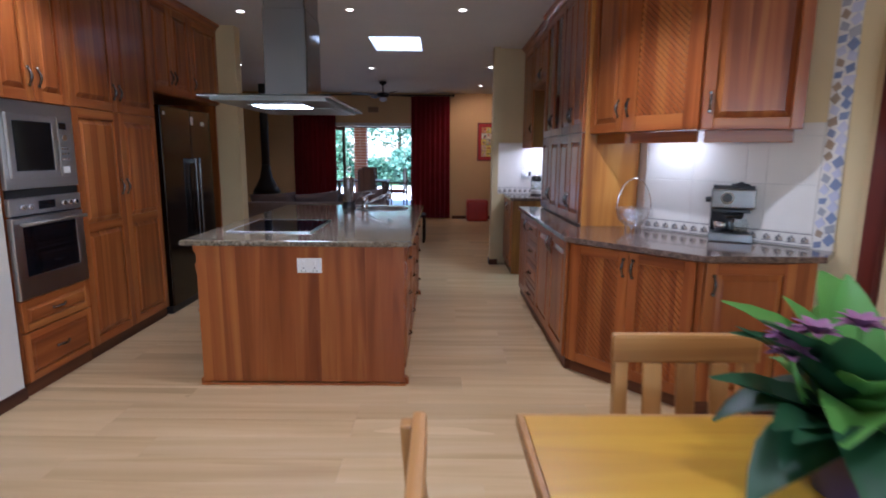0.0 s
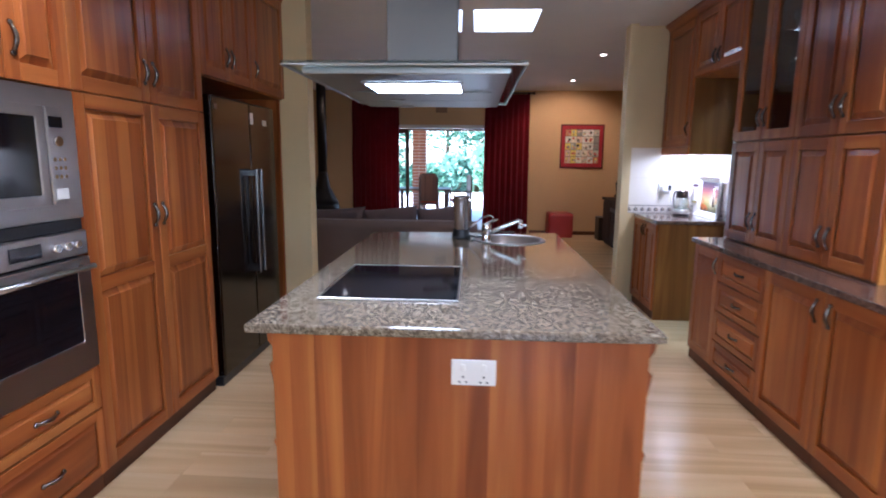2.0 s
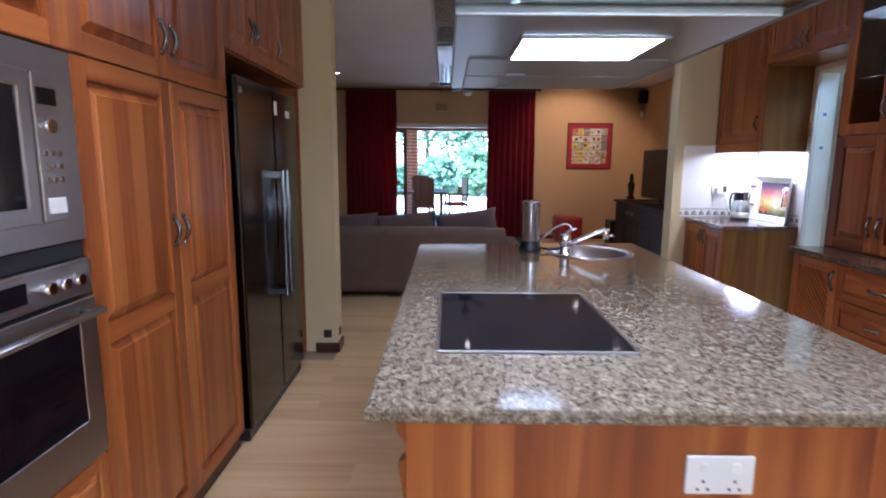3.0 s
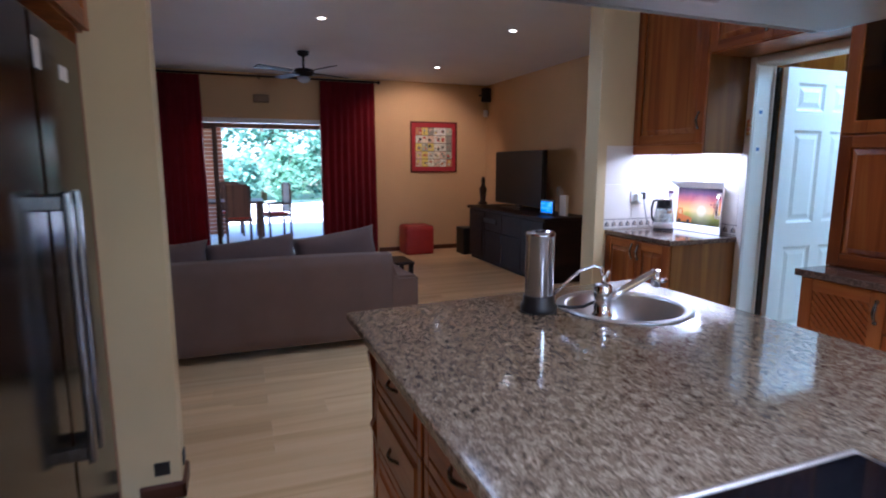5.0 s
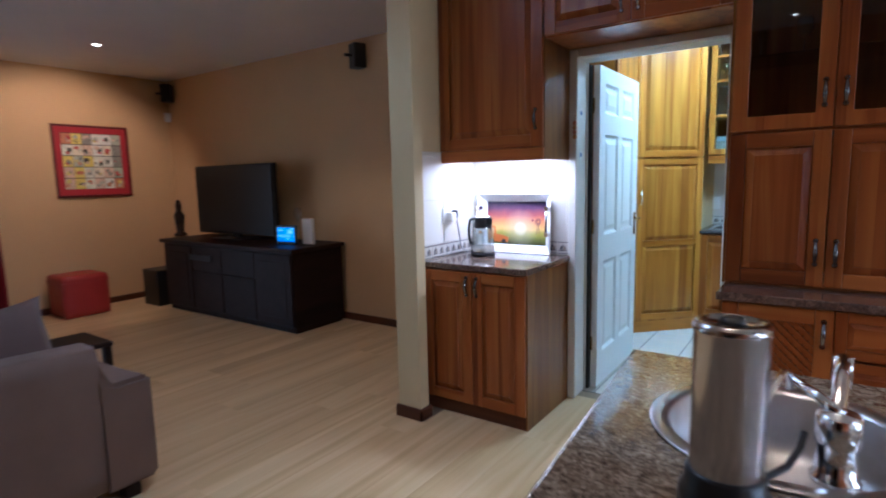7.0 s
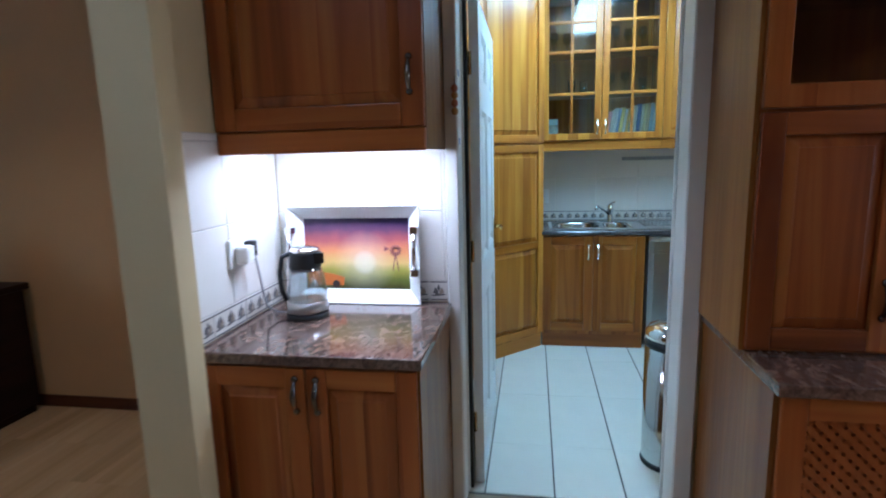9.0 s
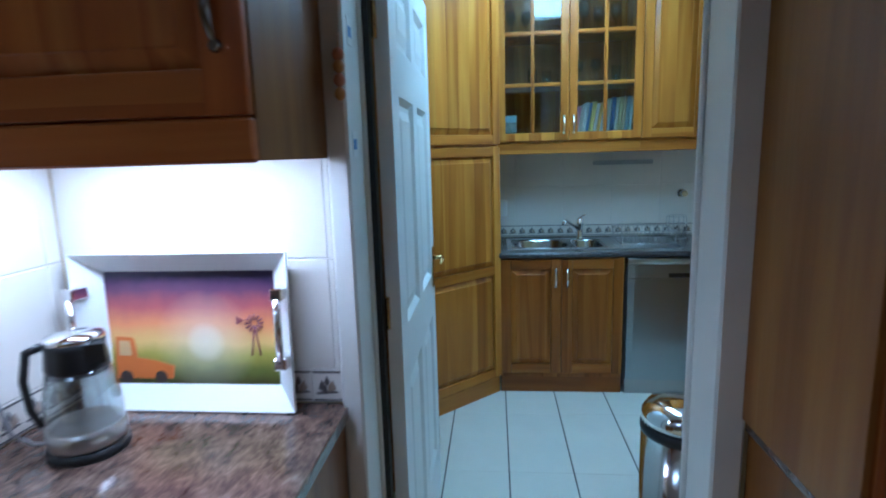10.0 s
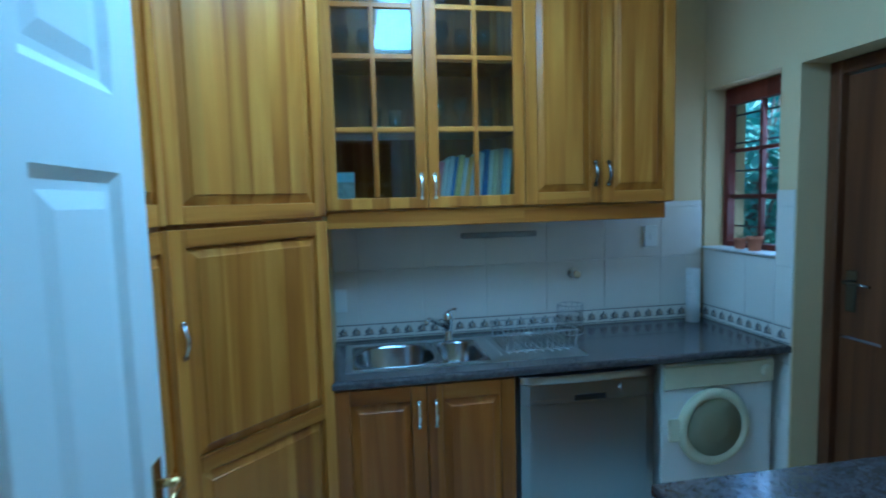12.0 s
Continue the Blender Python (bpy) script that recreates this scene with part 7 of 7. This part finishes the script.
def blade(bm, base, way, length, width, droop, n=6):
    way = Vector(way).normalized()
    side = way.cross(Vector((0, 0, 1))).normalized()
    prev = None
    p, d = Vector(base), way.copy()
    for i in range(n + 1):
        f = i / n
        w = width * math.sin(math.pi * min(0.97, 0.1 + 0.88 * f)) * 0.5
        up = side.cross(d).normalized()
        row = [bm.verts.new(p - side * w + up * w * 0.35), bm.verts.new(p), bm.verts.new(p + side * w + up * w * 0.35)]
        if prev:
            for k in (0, 1):
                bm.faces.new((prev[k], prev[k + 1], row[k + 1], row[k])).smooth = True
        prev = row
        p = p + d * (length / n)
        d = (d + Vector((0, 0, -droop / n))).normalized()


rnd = random.Random(11)
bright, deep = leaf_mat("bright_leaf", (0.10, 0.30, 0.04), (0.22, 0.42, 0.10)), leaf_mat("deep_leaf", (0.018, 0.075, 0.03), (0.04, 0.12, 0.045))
for k in range(64):
    a, up = rnd.uniform(0, 2 * math.pi), rnd.uniform(-0.05, 2.2)
    bm = bmesh.new()
    blade(bm, (0.03 * math.cos(a), 0.03 * math.sin(a), 0.1 + rnd.uniform(0, 0.08)), (math.cos(a), math.sin(a), up), rnd.uniform(0.2, 0.33), rnd.uniform(0.08, 0.13), rnd.uniform(0.4, 1.4))
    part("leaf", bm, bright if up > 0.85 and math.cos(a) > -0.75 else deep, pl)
petal = plain_mat("purple_petal", (0.24, 0.09, 0.19), 0.5, var=0.4, scale=40)
for fx, fy, fz in ((-0.17, -0.02, 0.29), (-0.1, 0.02, 0.32), (-0.14, 0.04, 0.30), (-0.03, 0.0, 0.34)):
    bm = bmesh.new()
    for k in range(12):
        a = k * math.pi / 6
        blade(bm, (fx, fy, fz), (math.cos(a), math.sin(a), 0.9 if k % 2 else 0.35), 0.05, 0.026, 0.6, 4)
    fl = part("flower", bm, petal, pl, "purple petalled flower head")
    part("stalk", tube(bmesh.new(), [(fx * 0.3, fy * 0.3, 0.1), (fx * 0.8, fy * 0.8, fz * 0.7), (fx, fy, fz)], 0.004, 6), bright, fl)

# mosaic strip and the dark post on the wall end
ms = thing("mosaic_strip", pose(2.235, 3.652, 0, 0, 0, -50.2), "tall mosaic strip of blue and brown china pieces", "mosaic")
part("backing", boxed(0.0, 0.10, -0.012, -0.002, 0.9, 2.6), wall_tile, ms)
chips = [plain_mat("china_blue", (0.2, 0.24, 0.38), 0.3), plain_mat("china_brown", (0.36, 0.27, 0.19), 0.25), plain_mat("china_pale", (0.55, 0.55, 0.66), 0.2), plain_mat("china_grey", (0.36, 0.36, 0.39), 0.2)]
rnd = random.Random(3)
for k in range(54):
    z = 0.93 + (k // 2) * 0.061
    x = 0.026 + 0.05 * (k % 2)
    s = rnd.uniform(0.024, 0.031) if k % 2 else rnd.uniform(0.02, 0.026)
    chip = chips[rnd.choice((2, 2, 2, 0, 3))] if k % 2 else chips[rnd.choice((1, 3, 1, 2, 0))]
    part("china_chip", prism(bmesh.new(), [(-s, 0), (-s * 0.2, -s * 1.3), (s, -s * 0.3), (s * 0.3, s * 1.25)], 0, 0.005), chip, ms, m=pose(x, -0.0125, z + 0.03 * (k % 2), 90, 0, 0) @ pose(0, 0, 0, 0, 0, rnd.uniform(-40, 40)))
structure("trim_post", boxed(2.325, 2.359, 3.3, 3.42, 0, 2.1, 0.004), red_wood, "dark red-brown wooden door post", "door frame")

# ---- outside ----
grass_mat = plain_mat("lawn", (0.06, 0.11, 0.03), 0.9, var=0.4, scale=2, bumpy=0.5, fine=60)
ground = structure("ground", boxed(-300, 300, 13.0, 400, -0.32, -0.16), grass_mat, "garden lawn", "ground")
structure("ground_side", boxed(2.52, 300, -300, 4.38, -0.32, -0.16), grass_mat, "garden lawn", "ground")
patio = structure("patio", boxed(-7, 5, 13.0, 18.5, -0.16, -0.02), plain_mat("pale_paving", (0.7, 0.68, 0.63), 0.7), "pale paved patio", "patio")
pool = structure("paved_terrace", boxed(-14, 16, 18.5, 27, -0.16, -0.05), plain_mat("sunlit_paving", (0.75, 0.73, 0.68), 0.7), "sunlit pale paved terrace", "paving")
structure("patio_roof", boxed(-7, 5, 13.0, 16.6, 2.42, 2.5), plain_mat("patio_boards", (0.35, 0.25, 0.16), 0.6), "boarded patio roof", "roof")
structure("patio_beam", boxed(-7, 5, 16.35, 16.5, 2.14, 2.42), brown_wood, "brown patio beam", "beam")
bp = thing("brick_column", pose(-2.12, 16.42, -0.02), "brick patio column", "column", kind="structure")
brick_mat = plain_mat("patio_brick", (0.3, 0.12, 0.07), 0.85, var=0.35, scale=9, bumpy=0.3)
part("core", boxed(-0.16, 0.16, -0.16, 0.16, 0, 2.16), grout_pale, bp)
for k in range(27):
    for s in range(2):
        x0 = -0.17 + s * 0.172
        part("brick", boxed(x0, x0 + 0.166, -0.17, 0.17, k * 0.08 + 0.004, k * 0.08 + 0.074, 0.004), brick_mat, bp)
red_cushion = fabric_mat("patio_cushion", (0.32, 0.05, 0.03))
patio_wood = wood_mat("patio_furniture_wood", (0.035, 0.015, 0.009), (0.075, 0.03, 0.016), (0.12, 0.055, 0.03), "z", 0.45)
ptab = thing("patio_table", pose(-1.75, 15.4, -0.02), "dark wooden patio table", "table")
part("top", boxed(-0.85, 0.5, -0.5, 0.5, 0.71, 0.75, 0.006), patio_wood, ptab)
for x in (-0.75, 0.4):
    for y in (-0.4, 0.4):
        part("leg", boxed(x - 0.04, x + 0.04, y - 0.04, y + 0.04, 0, 0.71), patio_wood, ptab)


def patio_chair(m):
    c = thing("patio_chair", m, "dark wooden high-backed patio chair", "chair", "patio chairs")
    for x in (-0.22, 0.18):
        part("back_post", boxed(x, x + 0.04, 0.2, 0.24, 0, 1.05, 0.004), patio_wood, c)
        part("leg", boxed(x, x + 0.04, -0.22, -0.18, 0, 0.66, 0.004), patio_wood, c)
        part("arm", boxed(x - 0.005, x + 0.045, -0.24, 0.2, 0.66, 0.685, 0.004), patio_wood, c)
    part("seat", boxed(-0.24, 0.24, -0.24, 0.22, 0.42, 0.45, 0.004), patio_wood, c)
    part("back_panel", boxed(-0.18, 0.18, 0.21, 0.23, 0.5, 1.08, 0.01), patio_wood, c)
    part("seat_pad", soft_box(-0.21, 0.21, -0.2, 0.19, 0.451, 0.5, 0.02), red_cushion, c)
    return c


pc = patio_chair(pose(-1.72, 14.72, -0.02, 0, 0, 180))
copy_thing(pc, pose(-1.02, 15.4, -0.02, 0, 0, -75))
copy_thing(pc, pose(-1.85, 16.0, -0.02, 0, 0, 5))

leafy = [leaf_mat("garden_leaf", (0.13, 0.25, 0.18), (0.24, 0.42, 0.32), 0.42), leaf_mat("garden_leaf_pale", (0.12, 0.25, 0.14), (0.24, 0.4, 0.26), 0.42), leaf_mat("garden_leaf_dark", (0.08, 0.17, 0.11), (0.14, 0.28, 0.18), 0.42)]
bark = plain_mat("bark", (0.12, 0.08, 0.05), 0.9, var=0.3, bumpy=0.5)


def leaf_crown(name, parent, mat, cx, cy, cz, rx, ry, rz, count, size, seed):
    r_ = np.random.RandomState(seed)
    bm = bmesh.new()
    for _ in range(count):
        v = r_.normal(size=3)
        v /= np.linalg.norm(v)
        rad = r_.uniform(0.35, 1.0) ** 0.5
        k = 0.75 + 0.5 * noise.noise(Vector(v * 2.3) + Vector((seed, 0, 0)))
        p = Vector((cx + v[0] * rx * rad * k, cy + v[1] * ry * rad * k, cz + v[2] * rz * rad * k))
        a, b_, c_ = r_.uniform(0, 6.28), r_.uniform(-1, 1), size * r_.uniform(0.5, 1.3)
        d = Vector((math.cos(a), math.sin(a), b_)).normalized()
        s = d.cross(Vector((r_.uniform(-1, 1), r_.uniform(-1, 1), 1))).normalized()
        vs = [bm.verts.new(p), bm.verts.new(p + d * c_ * 0.5 + s * c_ * 0.3), bm.verts.new(p + d * c_), bm.verts.new(p + d * c_ * 0.5 - s * c_ * 0.3)]
        bm.faces.new(vs)
    return part(name, bm, mat, parent)


def tree(x, y, h, rad, seed, mat, z0=-0.16):
    rr = random.Random(seed)
    tr_ = thing("garden_tree", pose(x, y, z0), "leafy green garden tree", "tree", "garden trees")
    bm = tube(bmesh.new(), [(0, 0, 0), (0.05, 0.02, h * 0.3), (0.0, 0.08, h * 0.7)], [0.13, 0.1, 0.05], 10)
    for k in range(6):
        a = rr.uniform(0, 6.28)
        z = h * rr.uniform(0.3, 0.6)
        tube(bm, [(0.03, 0.03, z), (rad * 0.4 * math.cos(a), rad * 0.4 * math.sin(a), z + 0.4), (rad * 0.75 * math.cos(a), rad * 0.75 * math.sin(a), z + 0.9)], [0.05, 0.035, 0.012], 6)
    part("trunk", bm, bark, tr_)
    cr_ = leaf_crown("crown", tr_, mat, 0, 0, h * 0.62, rad, rad, h * 0.45, 3200, 0.26, seed)
    return tr_


def shrub(x, y, h, rad, seed, mat, z0=-0.16, count=2600, size=0.22):
    s = thing("garden_shrub", pose(x, y, z0), "dense leafy garden shrub", "shrub", "garden shrubs")
    bm = bmesh.new()
    rr = random.Random(seed)
    for k in range(7):
        a = rr.uniform(0, 6.28)
        tube(bm, [(0, 0, 0), (rad * 0.3 * math.cos(a), rad * 0.3 * math.sin(a), h * 0.4), (rad * 0.6 * math.cos(a), rad * 0.6 * math.sin(a), h * 0.8)], [0.03, 0.02, 0.008], 5)
    part("stems", bm, bark, s)
    leaf_crown("leaves", s, mat, 0, 0, h * 0.5, rad, rad, h * 0.52, count, size, seed)


for i, (x, y, h, r) in enumerate(((-7.5, 27, 6.5, 2.6), (-4.2, 30, 7.5, 3.0), (-0.6, 29, 6.8, 2.8), (2.8, 31, 7.5, 3.0), (6.3, 28.5, 6.5, 2.7), (-2.4, 35, 9, 3.5), (4.5, 36, 9, 3.5), (9.5, 32, 8, 3.2), (1.0, 37, 9, 3.4))):
    tree(x, y, h, r, 20 + i, leafy[i % 3])
for i in range(13):
    shrub(-9.5 + i * 1.6, 25.6 + 0.7 * (i % 3), 1.6 + 0.5 * (i % 4), 1.15, 50 + i, leafy[(i + 1) % 3])
for i, (x, y) in enumerate(((4.1, 1.6), (5.4, 2.0), (6.6, 2.7), (7.3, 1.5), (8.0, 2.6), (8.8, 0.9), (8.6, 3.5))):
    shrub(x, y, 3.4, 1.1, 80 + i, leafy[2 if i % 2 else 0], count=2200, size=0.16)
for x0, x1, y0, y1, z1 in ((-40, 40, 44, 44.3, 2.2),):
    structure("garden_wall", boxed(x0, x1, y0, y1, -0.16, z1), plain_mat("far_wall", (0.3, 0.24, 0.18), 0.9), "low garden wall in the distance", "wall")

# breakfast window frame behind the walker
bw = thing("window_2", pose(0.6, -2.5, 0), "wide white framed window of the breakfast corner", "window", kind="structure")
for x0, x1, z0, z1 in ((-1.4, -1.34, 0.8, 2.1), (1.34, 1.4, 0.8, 2.1), (-1.34, 1.34, 0.8, 0.86), (-1.34, 1.34, 2.04, 2.1), (-0.03, 0.03, 0.86, 2.04)):
    part("window_frame", boxed(x0, x1, -0.03, 0.03, z0, z1, 0.004), trim_white, bw)
for x0, x1 in ((-1.34, -0.03), (0.03, 1.34)):
    p = part("pane", boxed(x0, x1, -0.004, 0.004, 0.86, 2.04), pane_glass, bw)
    p.visible_shadow = False

# ---- tiles and planks ----
MESHES = {}


def piece(name, size, parent, m, mat, bev=0.0015):
    """One flat piece on shared mesh data; size is its x, y, z extents."""
    key = (name, tuple(round(s, 4) for s in size), mat.name)
    if key not in MESHES:
        bm = boxed(0, size[0], -size[1], 0, 0, size[2], min(bev, min(size) * 0.3))
        bmesh.ops.recalc_face_normals(bm, faces=bm.faces)
        me = bpy.data.meshes.new(name)
        bm.to_mesh(me)
        bm.free()
        me.materials.append(mat)
        MESHES[key] = me
    ob = new(name, MESHES[key])
    ob.parent = parent
    ob.matrix_basis = m
    return ob


def border_mesh(w, h):
    key = ("border_tile", round(w, 4), round(h, 4))
    if key not in MESHES:
        bm = boxed(0, w, -0.008, 0, 0, h, 0.001)
        y0, y1 = -0.0092, -0.008
        box(bm, 0.002, w - 0.002, y0, y1, h * 0.9, h * 0.96, 0, 1)
        box(bm, 0.002, w - 0.002, y0, y1, h * 0.05, h * 0.1, 0, 1)
        n = max(1, round(w / 0.07))
        for k in range(n):
            cx = (k + 0.5) * w / n
            for sx_, mi in ((-1, 1), (1, 2)):
                pts = [(cx, h * 0.25), (cx + sx_ * 0.022, h * 0.42), (cx + sx_ * 0.014, h * 0.68), (cx + sx_ * 0.002, h * 0.5)]
                if sx_ < 0:
                    pts = pts[::-1]
                profile(bm, pts, y0, y1, "y", mi)
            profile(bm, [(cx - 0.007, h * 0.62), (cx, h * 0.5), (cx + 0.007, h * 0.62), (cx, h * 0.82)], y0, y1, "y", 1)
            profile(bm, [(cx - 0.03, h * 0.3), (cx - 0.022, h * 0.24), (cx + 0.03, h * 0.3), (cx + 0.02, h * 0.36)], y0, y1, "y", 1)
        bmesh.ops.recalc_face_normals(bm, faces=bm.faces)
        me = bpy.data.meshes.new("border_tile")
        bm.to_mesh(me)
        bm.free()
        for mat in (wall_tile, motif_grey, motif_tan):
            me.materials.append(mat)
        MESHES[key] = me
    return MESHES[key]


def tile_run(name, ax, ay, bx, by, z0, z1, tw=0.33, th=0.27, border=0.085, label="glossy off-white wall tiles with vine border", first=None):
    """Tiles on a wall from a to b; the wall's room lies to the right of that way."""
    a, b_ = Vector((ax, ay)), Vector((bx, by))
    L, ang = (b_ - a).length, math.degrees(math.atan2(by - ay, bx - ax))
    p = thing(name, pose(ax, ay, 0, 0, 0, ang), label, "tiles", kind="structure")
    part("grout", boxed(0, L, -0.005, -0.0005, z0, z1), grout_pale, p)
    gap = 0.0025
    z = z0
    if border:
        x = 0.0
        while x < L - 0.01:
            w = min(0.2, L - x)
            ob = new("border_tile", border_mesh(w - gap, border - gap))
            ob.parent, ob.matrix_basis = p, pose(x + gap / 2, 0, z0 + gap / 2)
            x += 0.2
        z = z0 + border
    while z < z1 - 0.01:
        h = min(th, z1 - z)
        x = -(tw - first) if first else 0.0
        while x < L - 0.005:
            x0, x1 = max(x, 0), min(x + tw, L)
            if x1 - x0 > 0.01:
                piece("tile", (x1 - x0 - gap, 0.008, h - gap), p, pose(x0 + gap / 2, 0, z + gap / 2), wall_tile, 0.002)
            x += tw
        z += th


tile_run("tiles_nook_side", 0.866, 7.73, 1.574, 7.73, 0.9165, 1.567)
tile_run("tiles_nook_back", 1.58, 7.72, 1.58, 7.046, 0.9165, 1.556)
tile_run("tiles_corner_side", 1.58, 4.618, 1.58, 4.478, 0.9005, 1.556)
tile_run("tiles_corner_back", 1.58, 4.47, 2.06, 3.86, 0.9005, 1.6)
tile_run("tiles_corner_end", 2.06, 3.86, 2.232, 3.6535, 0.9005, 1.6)
tile_run("tiles_scullery_back", 4.28, 6.65, 4.28, 4.63, 0.9005, 1.556, first=0.12)
tile_run("tiles_scullery_window", WX1 - 0.001, 4.62, WX0 + 0.001, 4.62, 0.9005, WZ0 - 0.005, th=0.3)
tile_run("tiles_scullery_pier_foot", WX0 - 0.001, 4.62, 3.635, 4.62, 0.002, 0.895, border=0, label="glossy off-white wall tiles down to the floor")
tile_run("tiles_scullery_pier", WX0 - 0.001, 4.62, 3.635, 4.62, 0.9005, 1.6)

TX0, TY0, TWY, TLX = 2.16, 6.015, 0.3045, 0.6
for i in range(-1, 4):
    for j in range(-5, 7):
        x0, y0 = TX0 + i * TLX, TY0 + j * TWY
        x1, y1 = min(x0 + TLX, 4.27), min(y0 + TWY, 8.09)
        x0, y0 = max(x0, 1.735), max(y0, 4.63)
        if x1 - x0 > 0.05 and y1 - y0 > 0.05:
            piece("floor_tile", (x1 - x0 - 0.001, y1 - y0 - 0.007, 0.006), floor_scullery, pose(x0 + 0.0015, y1 - 0.0035, -0.006), floor_tile, 0.0015)

PLW, PLL = 0.193, 1.285
rnd = random.Random(2)
row, y = 0, 2.2
while y < 12.78:
    lo = -2.25 if y < 3.4 else -2.3 if y < 6.4 else -2.037 if y < 6.8 else -2.6
    hi = 2.3 if y < 3.3 else 1.5 if y < 6.1 else 1.62 if y < 7.55 else 0.785 if y < 7.79 else 2.3
    x = lo - rnd.choice((0.0, 0.32, 0.64, 0.96))
    while x < hi - 0.02:
        x0, x1 = max(x, lo), min(x + PLL, hi)
        if x1 - x0 > 0.03:
            piece("plank", (x1 - x0 - 0.0006, PLW - 0.0006, 0.0078), floor, pose(x0, y + PLW, -0.0079), plank_mat, 0.0003)
        x += PLL
    y += PLW
    row += 1
bm = bmesh.new()
box(bm, -4.45, -2.601, 6.78, 12.8, -0.0079, -0.0004)
box(bm, -2.25, 2.3, -2.4, 2.199, -0.0079, -0.0004)
tagged(part("far_planks", bm, plank_mat, floor), kind="stuff")
